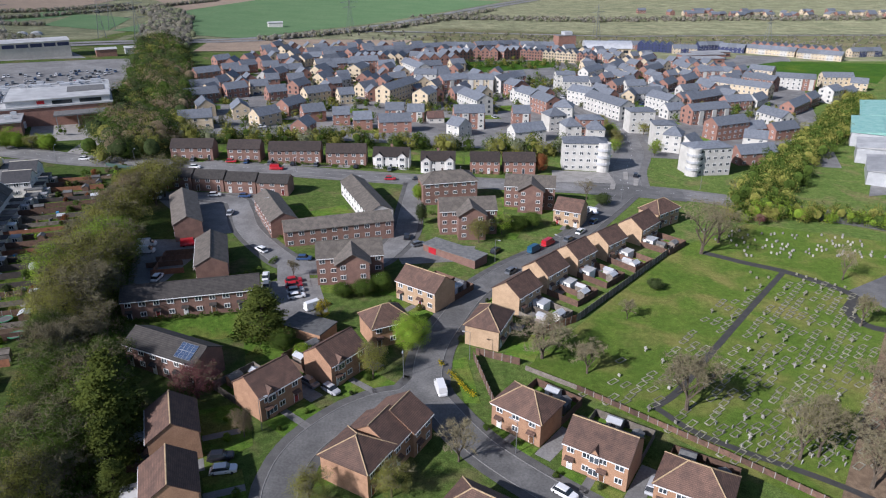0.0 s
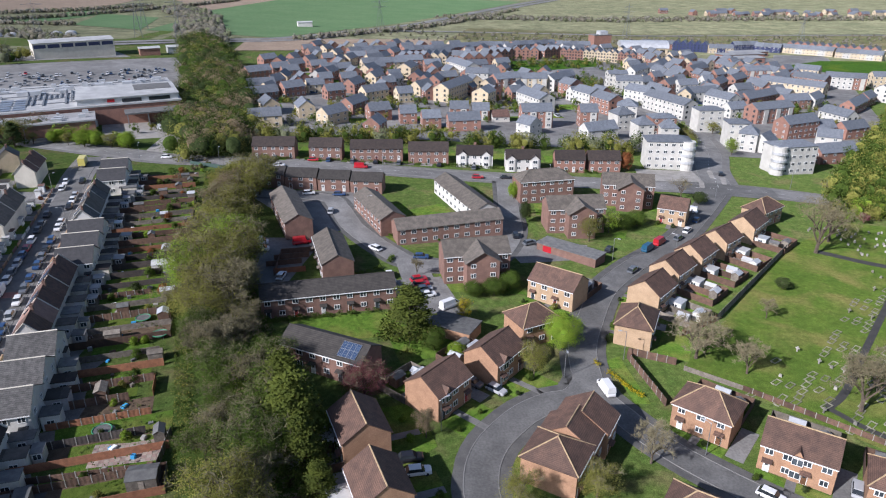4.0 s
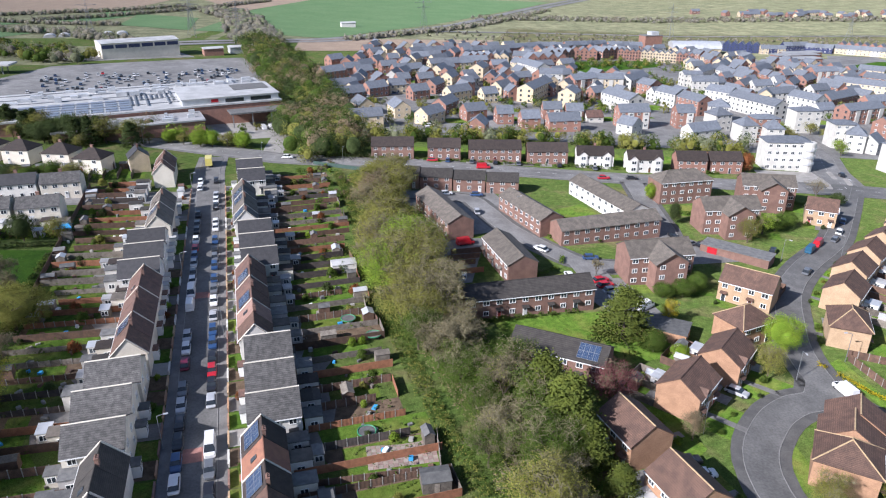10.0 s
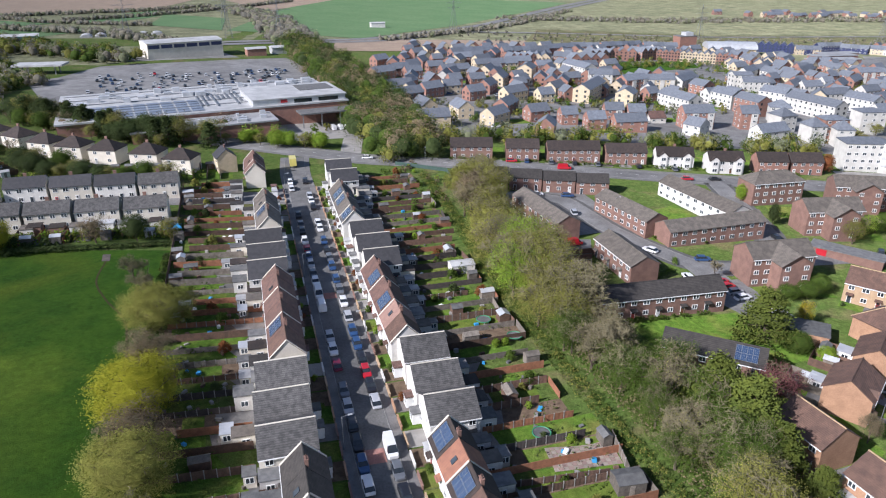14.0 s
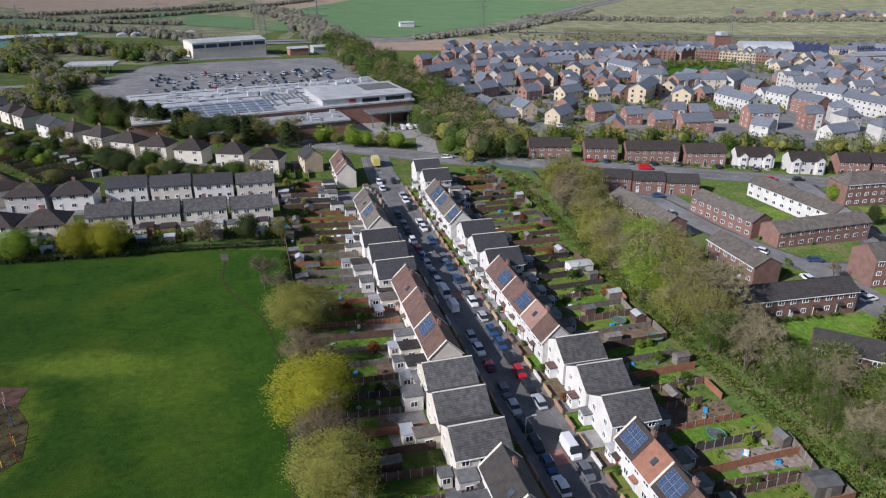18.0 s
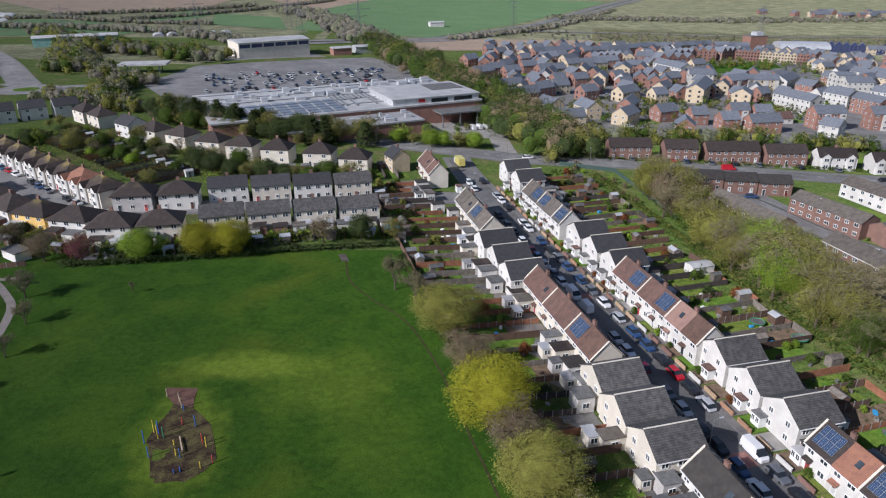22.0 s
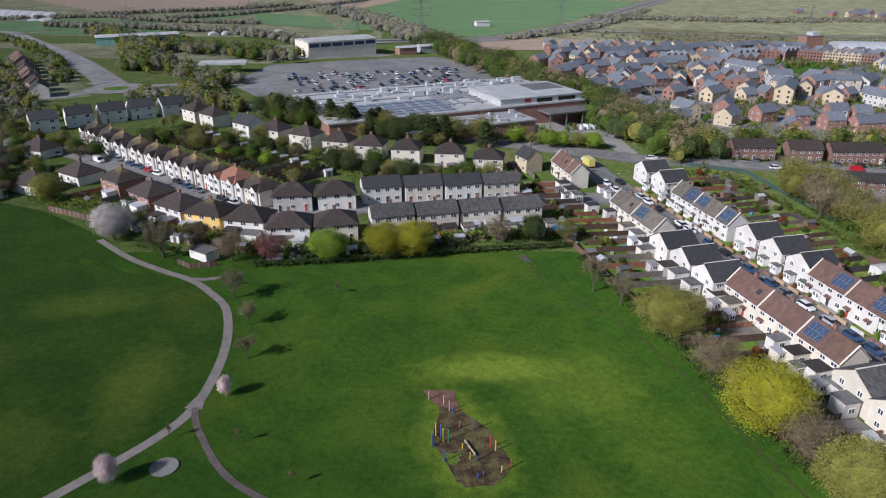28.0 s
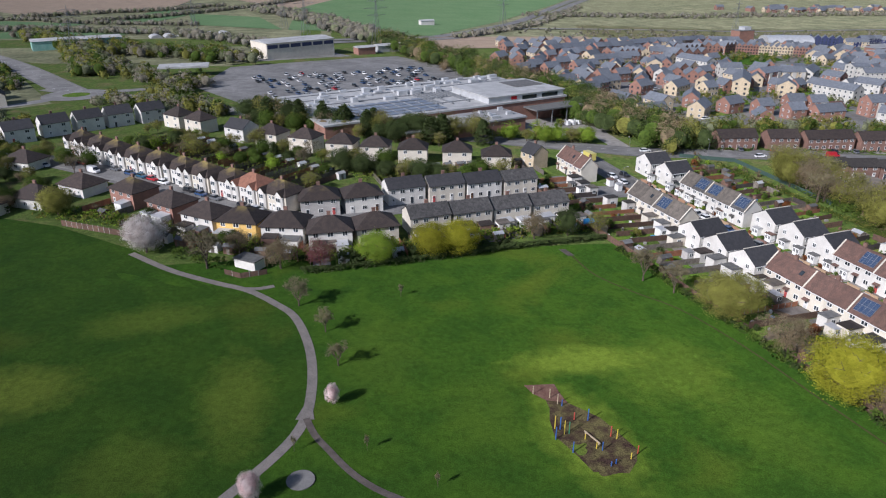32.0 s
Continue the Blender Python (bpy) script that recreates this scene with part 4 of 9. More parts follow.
for s0, u, l, wall, roofs, panels in ROWS:
    for k, roof in enumerate(roofs):
        hx, hy = along(s0 - (k + 0.5) * l, u)
        h = house("house", hx, hy, l - 0.04, -72, ROW_D, 4.9, 8.0, "gable", wall, roof, 1, "rendered terraced house with tiled roof" + (" and solar panels" if k in panels else "" if k % 2 else " and brick chimney"), "house", "terraced street", stack=k % 2 == 0, solar=-4 if k in panels else 0)
        for end in ((-1,) if k % 2 == 0 else ()) + ((1,) if k == len(roofs) - 1 else ()):
            bm = bmesh.new()
            for sd in (-1, 1):
                prism(bm, [(end * l / 2 - 0.17, 0, 8.16), (end * l / 2 - 0.17, sd * (ROW_D / 2 + 0.35), 4.68), (end * l / 2 + 0.17, sd * (ROW_D / 2 + 0.35), 4.68), (end * l / 2 + 0.17, 0, 8.16)], (0, 0, 0.16))
            part("party_wall_coping", bm, M["cream"], h, "pale raised party wall coping")
        if k % 3 == 1 and k not in panels:
            slope = math.degrees(math.atan2(3.1, ROW_D / 2))
            bm = bmesh.new()
            box(bm, -0.45, 0.45, -0.6, 0.6, 0.0, 0.12)
            part("skylight", bm, M["glass"], h, "small dark skylight", pose(0.3, -ROW_D / 4, 6.62, slope, 0, 0))

# ---- houses north of the park ----
for k, (x, y, w) in enumerate([(-235.0, 189.2, "render"), (-223.1, 192.4, "cream"), (-211.5, 195.8, "render"), (-199.9, 199.4, "cream"), (-217.6, 170.2, "cream"), (-206.3, 174.3, "cream"), (-194.8, 178.4, "cream"), (-229, 166.4, "cream")]):
    house("house", x, y, 11.2, 17.5, 7.2, 5.1, 7.3, "gable", w, "slate" if k < 3 else "grey_slate", 2, "pale rendered semi-detached house with a slate roof north of the park", "house", "park edge houses", far=True, spacing=2.9)


NORTH_SEMIS = [(-346.7, 239.4), (-337.7, 232.2), (-329.8, 225.4), (-320.5, 218.5), (-311.8, 212.0), (-302.2, 205.4), (-294.3, 199.8), (-285.0, 193.6), (-278.0, 188.9), (-269.1, 182.8)]
for k, (x, y) in enumerate(NORTH_SEMIS):
    roof = "mossy_tile" if k != 8 else "orange_tile"
    h = house("house", x, y, 10.8, -36, 8.4, 5.1, 7.9, "hip", "render" if k % 3 else "cream", roof, 2, "interwar semi-detached house with white bays and a mossy brown hipped roof", "house", "diagonal street houses", far=True, front=False)
    bay_fronts(h, "render", roof, (-3.3, 3.3), 8.4, 5.1)
    for sd in (-0.7, 0.7):
        part("door", door_mesh(), None, h, "painted front door", pose(sd, -4.2, 0.1))
        window(h, sd * 1.0, -4.2, 3.4, 0, 0.9, 1.1, 2, True)
for k, (x, y, a, w) in enumerate([(-258.5, 179.5, 10, "grey_render"), (-247.0, 182.6, 15, "render"), (-264.5, 159.6, -8, "render"), (-275.7, 162.3, -15, "yellow_render"), (-285.5, 166.1, -30, "render"), (-297.1, 174.8, -36, "red_brick"), (-311.0, 185.8, -36, "red_brick"),
                                  (-253.5, 156.6, 8, "render"), (-242.5, 159.6, 15, "cream"), (-329.5, 195.6, -30, "render"), (-337.8, 185.4, -20, "render"), (-358.5, 221.8, -20, "render"), (-371, 214, -15, "render"), (-393.7, 249, -20, "cream"), (-362, 194, -10, "render"), (-349, 177.5, -25, "cream"), (-384, 200, -15, "render"), (-402, 232, -20, "render")]):
    house("house", x, y, 10.6, a, 8.4, 4.9 if x > -320 else 3.2, 7.4 if x > -320 else 5.9, "hip", w, "mossy_tile" if k % 3 == 0 else "dark_tile", 2, "interwar semi-detached house with a brown hipped roof near the park", "house", "diagonal street houses", far=True, over=0.5, storeys=2 if x > -320 else 1)
for k, (x, y, a, w, f) in enumerate([(-378, 256, 40, "render", "gable"), (-369.8, 267, 40, "render", "gable"), (-360.3, 275, 40, "render", "gable"), (-351.5, 283, 40, "render", "gable"), (-341.0, 290.2, 40, "render", "gable"), (-325.5, 279.3, -38, "cream", "hip"), (-314.8, 271.0, -38, "cream", "hip"),
                                     (-295.8, 256.5, -35, "render", "gable"), (-283, 249, -30, "cream", "hip"), (-270.0, 243.2, -25, "cream", "hip"), (-256.3, 236.7, -15, "cream", "hip"), (-244.4, 233.5, -8, "cream", "hip"), (-231.3, 231.0, -5, "cream", "hip"), (-216, 229, -5, "cream", "hip"), (-202.8, 224.7, -5, "cream", "hip"), (-188.9, 228.0, -60, "yellow_render", "gable")]):
    house("house", x, y, 10.0 if k != 15 else 7.0, a, 8.0 if k != 15 else 6.5, 5.2, 7.9, f, "buff_brick" if k == 15 else w, "slate" if f == "gable" else "dark_tile", 2, "pale rendered house with a dark roof along the main road", "house", "main road houses", far=True)


# ---- new estate in the middle distance ----
NEW_A = [  # colour, x, y, length, angle
    ("T", -120.2, 306.7, 14.7, 16.5), ("T", -125.5, 334.8, 13, -63), ("T", -107.4, 332, 13, -68), ("T", -91.7, 318.7, 13, 53), ("R", -85.2, 345, 15, 65.8), ("R", -100.9, 377.4, 10.6, 33.9),
    ("R", -136.9, 361.5, 17.6, 36.5), ("R", -158.1, 433.3, 15.9, 43), ("T", -144.4, 386.1, 17.5, 27), ("T", -138.3, 418, 13, 91), ("R", -124.9, 382.1, 12.6, 40.9), ("W", -118.8, 430, 15, 82),
    ("R", -155.6, 480, 13, 91), ("R", -142.5, 469.1, 11.4, 46), ("R", -117.7, 496, 13, 82), ("R", -108.4, 521.1, 13.7, 18), ("T", -94.2, 512, 13, 41), ("R", -84.0, 555, 13, 70), ("T", -91.4, 460, 14, 71)]
NEW_B = [
    ("R", -143.1, 536.7, 10, 40), ("R", -166.0, 489.2, 11.8, 48.7), ("T", -84.5, 431, 13, 71), ("R", -93.0, 401, 13, 68), ("T", -79.3, 379.9, 15, 40.7), ("R", -71.3, 329.8, 10.9, 27), ("R", -69.7, 300, 10, 77)]
EST_A = [  # walls, x, y, length, angle, storeys
    ("T", -35.2, 394.3, 32, 64, 3), ("W", -28.6, 478, 28, -65, 3), ("W", -20.7, 442.5, 14.4, -5, 3), ("T", -18.7, 374.4, 11.1, 65, 3), ("T", -14.3, 417.6, 10.8, 64, 2), ("RW", -4.1, 425.5, 17.1, 29, 3), ("TW", 12.7, 429.7, 18.1, -0, 3), ("W", 29.8, 436.4, 23.3, 50, 3), ("W", 8.5, 369.3, 24.2, -65, 3), ("RW", 4.5, 328.4, 14.8, 6, 3), ("W", -0.2, 311.6, 8.6, -48, 2), ("WR", -12.3, 337.8, 8.5, 11, 1), ("R", -30.3, 314.7, 15, 11, 2), ("RW", -32.2, 341.2, 9.3, 2, 2), ("RW", -21.6, 339, 8.4, 1, 2), ("R", -45.5, 317, 8.7, 11, 2), ("R", -56.8, 325.6, 8, 11, 2)]
EST_B = [
    ("T", -62.6, 377.6, 8.7, 25, 2), ("T", -53.9, 401.8, 12.2, 54, 2), ("W", -71.6, 425.5, 7.8, 49, 2), ("T", -65.7, 457.6, 15.3, 74, 3), ("R", -68.6, 510.7, 19.9, 17, 2), ("R", -51.1, 494.1, 11.8, 16, 2), ("R", -59, 437, 12.6, 81, 2), ("R", -52.7, 426.9, 12.1, 80, 2), ("R", -46.6, 426.2, 12.2, 78, 2), ("T", -56.3, 540.1, 18.2, 87, 2), ("T", -50.8, 541.8, 18.3, 86, 2), ("T", -44.8, 543.7, 18.5, 85, 2), ("W", 67.6, 443.7, 11.9, 3, 4), ("W", 73.1, 435.6, 15.8, -2, 3), ("W", 71.6, 398.6, 15, -49, 3), ("W", 81, 371.5, 32, -65, 3), ("W", 88, 332.9, 12.3, 5, 4)]
EST_C = [
    ("W", 91.5, 304.3, 9.9, -3, 4), ("W", 94.3, 297.2, 7.6, -25, 3), ("W", 96.2, 505.9, 24, 52, 2), ("R", 121, 539.3, 24, 59, 2), ("R", 155.8, 582.2, 24, 53, 2), ("R", 144.4, 523.6, 24, 46, 2), ("R", 102.8, 448.1, 15.7, 48, 2), ("W", 112.7, 445.8, 13.1, 13, 2), ("W", 112.3, 418, 19.7, 13, 2), ("W", 133.1, 467.3, 7.5, 14, 2), ("R", 138.2, 460.2, 17.7, 54, 2), ("R", 157.7, 480.9, 18.6, 46, 2), ("W", 144.5, 436.8, 13.2, 22, 2), ("WR", 114.7, 386.9, 18, -63, 3), ("R", 135.5, 408.5, 16, 33, 2), ("W", 115.2, 369.4, 10.9, 20, 2), ("RW", 129.8, 360.8, 24.3, 22, 3)]
EST_D = [
    ("RW", 30, 332.1, 8.5, 2, 3), ("W", 30.4, 305.6, 15.7, 23, 2), ("R", 34.1, 414.1, 10.9, -58, 3), ("W", 39.6, 386.7, 15.1, -61, 3), ("R", 46.8, 368.8, 16.9, -66, 3), ("W", 53.7, 351.5, 10, -15, 3), ("W", 45.9, 329.6, 9.1, 19, 3), ("W", 50.5, 307.9, 7.5, 10, 3), ("R", 59.2, 310, 10.9, 4, 4), ("W", 60.7, 303.2, 7.5, -3, 3), ("RW", 180.5, 505.4, 18.7, 9, 3), ("T", 181.1, 447.1, 39.4, -44, 3), ("T", 230.4, 531.7, 17.6, -41, 2), ("R", 204.5, 472.3, 21.9, -49, 3), ("W", 226.3, 478.4, 17, -25, 3), ("RW", 237.6, 473.8, 7.5, -20, 3), ("T", 260.2, 482, 20.1, -6, 3)]
EST_E = [
    ("T", 271.3, 473.1, 10.5, -26, 2), ("W", 230.7, 430.1, 11.7, 34, 3), ("R", 245.7, 439.7, 11.9, 34, 2), ("R", 194.2, 397.7, 26.2, 47, 2), ("R", 212, 418.2, 14.3, 45, 2), ("W", 167.8, 363.6, 18.1, -70, 2), ("R", 156.7, 330.4, 15.1, 24, 2), ("R", 128.1, 325.8, 20.2, 25, 3), ("R", 142.5, 329.8, 9.6, 10, 2), ("W", 135.4, 308.8, 10.1, -24, 2), ("R", 162, 402.9, 17.5, 17, 2), ("W", 177.1, 411.2, 15.3, 46, 2), ("R", 144.8, 411.6, 28.9, 35, 2), ("R", 123.5, 281.7, 17.8, 15, 2), ("W", 100.7, 295.7, 8.9, 45, 2)]
NEW_WALLS = {"T": ("buff_brick", ""), "R": ("red_brick", ""), "W": ("warm_white", ""), "RW": ("red_brick", "warm_white"), "TW": ("buff_brick", "warm_white"), "WR": ("warm_white", "")}
NEW_LOOK = {"T": "buff brick", "R": "red brick", "W": "white rendered", "RW": "red brick and white", "TW": "buff brick and white", "WR": "white rendered"}
NEW_KIND = {1: "low building", 2: "house", 3: "three-storey house", 4: "four-storey apartment block"}


def front_side(ang):
    return -1 if math.cos(radians(ang)) > -0.3 else 1


def estate_house(c, x, y, l, a, storeys):
    """A house of the new estate; two-coloured ones have pale rendered projections between the windows."""
    wall, second = NEW_WALLS[c]
    he = {1: 2.7, 2: 5.2, 3: 7.9, 4: 10.7}[storeys]
    hr = he + (1.3 if storeys == 4 else 2.5 if storeys == 1 else 3.0)
    d = 8.0 if storeys < 3 else 9.0
    form = "hip" if storeys == 4 or (c == "W" and storeys == 3 and l < 11) else "gable"
    h = house("house" if storeys < 3 else "apartment_block", x, y, l, a, d, he, hr, form, wall, "red_tile" if c == "WR" else "blue_slate", 2,
              "modern " + NEW_LOOK[c] + " " + NEW_KIND[storeys] + (" with a red-brown roof" if c == "WR" else " with a blue-grey roof"), "house" if storeys < 3 else "apartments", "new estate houses",
              storeys=storeys, far=True, stack=False, spacing=3.6 if storeys > 2 else 4.6, doors=0, ends=form == "gable" and storeys < 4)
    if second:
        s, n = front_side(a), max(1, round(l / 7))
        for k in range(n):
            bm = bmesh.new()
            box(bm, -1.5, 1.5, -0.45, 0.3, -1.0, he - 0.35)
            bay = part("rendered_bay", bm, M[second], h, "white rendered bay", pose(-l / 2 + (k + 0.72) * l / n, s * d / 2, 0, 0, 0, 0 if s < 0 else 180))
            for f in range(storeys):
                part("window", far_window_mesh(1.5, 1.2), None, bay, "", pose(0, -0.45, f * he / storeys + 0.9))
    return h


def far_house(c, x, y, l, a, d=8.0, he=5.2, hr=8.3, floors=2, roof=3, pile=None):
    """A distant house in one piece: walls, roof and windows; or one more in a pile of houses too many to count."""
    bm = bmesh.new()
    i = {"R": 0, "T": 1, "W": 2, "N": 6}[c[0]]
    prism(bm, [(-l / 2, -d / 2, -1.5), (-l / 2, d / 2, -1.5), (-l / 2, d / 2, he), (-l / 2, 0, hr - 0.05), (-l / 2, -d / 2, he)], (l, 0, 0), i)
    for s in (-1, 1):
        prism(bm, [(-l / 2 - 0.2, 0, hr), (-l / 2 - 0.2, s * (d / 2 + 0.3), he - 0.2), (l / 2 + 0.2, s * (d / 2 + 0.3), he - 0.2), (l / 2 + 0.2, 0, hr)], (0, 0, 0.15), roof)
    n, s = max(1, round(l / 3.2)), front_side(a)
    for f in range(floors):
        z = 0.9 + f * he / floors
        for k in range(n):
            u = -l / 2 + (k + 0.5) * l / n
            lo, hi = sorted((s * (d / 2 + 0.07), s * (d / 2 - 0.05)))
            box(bm, u - 0.65, u + 0.65, lo, hi, z, z + 1.3, 4)
            lo, hi = sorted((s * (d / 2 + 0.1), s * (d / 2 + 0.06)))
            box(bm, u - 0.52, u + 0.52, lo, hi, z + 0.12, z + 1.18, 5)
        for e in (-1, 1):
            for v in (-d / 4, d / 4):
                lo, hi = sorted((e * (l / 2 + 0.08), e * (l / 2 - 0.05)))
                box(bm, lo, hi, v - 0.6, v + 0.6, z, z + 1.25, 5)
    if len(c) > 1:
        for k in range(max(1, round(l / 7))):
            u = -l / 2 + (k + 0.7) * l / max(1, round(l / 7))
            lo, hi = sorted((s * (d / 2 + 0.4), s * (d / 2 - 0.1)))
            box(bm, u - 1.3, u + 1.3, lo, hi, -1, he - 0.4, 2)
    if pile is not None:
        bm.transform(pose(x, y, ground_z(x, y), 0, 0, a))
        me = to_mesh("row", bm)
        pile.from_mesh(me)
        bpy.data.meshes.remove(me)
        return None
    look_of = {"R": "red brick", "T": "buff brick", "W": "white rendered", "N": "dark blue boarded"}[c[0]]
    h = solid("distant_house", bm, M["red_brick"], x, y, a, "distant modern " + look_of + " house with a blue-grey roof", "house", "distant estate houses")
    for key in ("buff_brick", "warm_white", "blue_slate", "pvc", "glass", "navy"):
        h.data.materials.append(M[key])
    return h


for c, x, y, l, a in NEW_A + NEW_B:
    if y < 360:
        estate_house(c, x, y, l, a, 2)
    else:
        far_house(c, x, y, l, a)
for c, x, y, l, a, storeys in EST_A + EST_B + EST_C + EST_D + EST_E:
    if y < 360:
        estate_house(c, x, y, l, a, storeys)
    else:
        far_house(c[:2] if c != "WR" else "W", x, y, l, a, 8.0 if storeys < 3 else 9.5, (5.2, 7.9, 10.7)[storeys - 2], (8.3, 10.6, 12.2)[storeys - 2], storeys)
NEW_ROWS = [  # from, to, houses, colours, gables to the street
    (-75, 517, -55, 526, 4, "R", True), (-77, 568, -39, 589, 5, "R", False), (-37, 550, -13, 544, 4, "RRT", False), (-40, 597, -14, 620, 5, "R", False),
    (-13, 626, 12, 632, 4, "RRT", False), (-13, 550, 10, 566, 4, "R", True), (12, 581, 33, 580, 3, "R", True), (35, 581, 51, 594, 3, "R", True)]
NEW_ROWS_B = [
    (15, 640, 57, 670, 6, "RTR", False), (58, 660, 90, 664, 5, "R", False), (-27, 496, -13, 504, 3, "R", False), (49, 594, 112, 578, 14, "RRRRRTTTTTTRRR", True), (150, 708, 181, 706, 4, "TR", False),
    (178, 698, 207, 683, 5, "N", True), (205, 677, 227, 674, 3, "TN", False), (238, 705, 264, 710, 3, "N", False), (257, 696, 276, 681, 3, "N", False), (278, 685, 311, 651, 7, "TTW", False), (310, 646, 337, 619, 6, "TWT", False)]
NEW_ROWS_C = [(359, 652, 391, 660, 4, "TN", False), (288, 696, 345, 640, 12, "R", True), (-118, 545, -84, 572, 4, "RT", False), (-60, 548, -40, 566, 3, "TR", False), (-100, 486, -70, 500, 3, "TR", False), (-122, 452, -104, 462, 2, "RT", False), (-30, 520, 0, 530, 4, "R", True)]
for x0, y0, x1, y1, n, cs, gables in NEW_ROWS + NEW_ROWS_B + NEW_ROWS_C:
    w = math.hypot(x1 - x0, y1 - y0) / n
    ang = math.degrees(math.atan2(y1 - y0, x1 - x0))
    for k in range(n):
        x, y = x0 + (x1 - x0) * (k + 0.5) / n, y0 + (y1 - y0) * (k + 0.5) / n
        if gables:
            far_house(cs[k % len(cs)], x, y, 9.0, ang + 90, w - 0.1, 7.2, 7.2 + 0.45 * w, 3)
        else:
            far_house(cs[k % len(cs)], x, y, w - 0.1, ang, 8.0)
rng = random.Random(5)
TAKEN = [Vector(v[1:3]) for v in NEW_A + NEW_B + EST_A + EST_B + EST_C + EST_D + EST_E]
for x0, y0, x1, y1, n, cs, gables in NEW_ROWS + NEW_ROWS_B + NEW_ROWS_C:
    TAKEN += [Vector((x0 + (x1 - x0) * k / n, y0 + (y1 - y0) * k / n)) for k in range(n + 1)]
NORTH_LINE = smooth_line(NORTH, 4)
PILE = bmesh.new()
for j in range(26):                     # short rows that fill the estate between them
    for i in range(34):
        x, y = -150 + i * 12.5 + rng.uniform(-2, 2), 372 + j * 13 + i * 2.0 + rng.uniform(-2, 2)
        p = Vector((x, y))
        if y > 610 + (x + 110) * 0.28 or x < -150 - (y - 400) * 0.12 or x > 150 + (y - 372) * 0.55 or (0 < x < 96 and 488 < y < 600) or (x > 215 and y > 490) or (165 < x < 250 and y > 585) or (112 < x < 170 and y > 640):
            continue
        if min((p - q).length for q in TAKEN) < 12.5 or min((p - q).length for q in NORTH_LINE) < 14:
            continue
        TAKEN.append(p)
        far_house(rng.choice("RRTTW" if 0 < x < 140 else "RRTRT"), x, y, rng.choice((8, 10, 11)), rng.choice((25, 30, -62, 68, 110)), 7.6, pile=PILE)
for k in range(44):
    far_house(rng.choice("RRT"), rng.uniform(300, 700), rng.uniform(1090, 1190), 14, rng.choice((10, 100, 30)), pile=PILE)
tagged(new("distant_houses", to_mesh("distant_houses", PILE, *[M[key] for key in ("red_brick", "buff_brick", "warm_white", "blue_slate", "pvc", "glass", "navy")])), "rows of distant modern brick houses with blue-grey roofs", "houses", "", "stuff")
for x0, turn in ((49, -4), (97, 12)):     # corner apartment blocks at the junction
    y0 = 264
    f = house("apartment_block", x0, y0, 17, turn, 9.5, 11.0, 12.6, "hip", "warm_white", "blue_slate", 2, "white four-storey apartment block at the road junction", "apartments", "corner apartments", storeys=4, stack=False, doors=0, far=True, spacing=2.8)
    bm = bmesh.new()
    tube(bm, (0, 0, -1), (0, 0, 11.2), 2.6, 2.6, 16)
    part("round_bay", bm, M["warm_white"], f, "rounded white corner bay", pose(7.2 if x0 < 60 else -7.2, -3.8, 0))
    for k in range(1, 4):
        bm = bmesh.new()
        tube(bm, (0, 0, 0), (0, 0, 0.95), 2.85, 2.85, 16)
        part("balcony", bm, M["metal"], f, "curved pale balcony", pose(7.2 if x0 < 60 else -7.2, -4.0, 2.75 * k))

# ---- supermarket ----
S = thing("supermarket", -228, 312, 26, "large low supermarket with a white flat roof and brick walls", "shop", z=ground_z(-228, 312))
def slab(name, bm_or, material, parent, *boxes, label=""):
    bm = bmesh.new()
    for b in boxes:
        box(bm, *b)
    return part(name, bm, material, parent, label)


BR = Vector((-187.6, 366.4))


def shop_at(a, p):
    """A place a metres along the back of the supermarket to the west and p metres towards its front."""
    return BR.x - 0.891 * a + 0.454 * p, BR.y - 0.454 * a - 0.891 * p


S.matrix_basis = pose(BR.x, BR.y, ground_z(*shop_at(60, 30)) - 0.3, 0, 0, 207)
# its own x runs west along the back, its own y towards the front
slab("wall", None, M["red_brick"], S, (0, 118, 0, 62, -3, 7.2), label="red brick lower wall")
slab("front_wall", None, M["red_brick"], S, (36, 92, 62.1, 80, -3, 5.2))
slab("roof", None, M["flat_roof"], S, (-0.6, 118.6, -0.6, 62.4, 7.2, 7.9), label="white membrane flat roof")
slab("front_roof", None, M["grey_roof"], S, (35.5, 92.5, 62.5, 80.5, 5.2, 5.8), label="white membrane flat roof")
slab("raised_store", None, M["metal"], S, (0.5, 42, 30, 61, 7.9, 10.4), label="pale sheet metal upper storey")
slab("raised_roof", None, M["flat_roof"], S, (0, 42.5, 29.5, 61.5, 10.4, 10.8))
for a, w in ((4, 9), (16, 8)):
    slab("strip_window", None, M["car_glass"], S, (a, a + w, 60.9, 61.1, 8.2, 9.8), label="dark strip window")
slab("sign_panel", None, M["car_red"], S, (27, 30, 60.95, 61.15, 8.6, 10.0), label="small red sign panel")
slab("dark_panels", None, M["felt"], S, (2, 18, 34, 48, 10.8, 11.0), label="dark flat panels on the roof")
for j in range(5):
    for i in range(9):
        slab("solar_strip", None, M["roof_solar"], S, (62 + i * 5.6, 66.7 + i * 5.6, 35 + j * 5.2, 38.7 + j * 5.2, 8.0, 8.2), label="blue-grey strip of solar panels")
rng = random.Random(11)
for k in range(48):
    a, p = rng.uniform(3, 112), rng.uniform(3, 29)
    w, d, h = rng.uniform(1.5, 5), rng.uniform(1.2, 3), rng.uniform(0.8, 2.2)
    slab("roof_plant", None, M["metal"], S, (a, a + w, p, p + d, 7.9, 7.9 + h), label="pale ventilation unit")
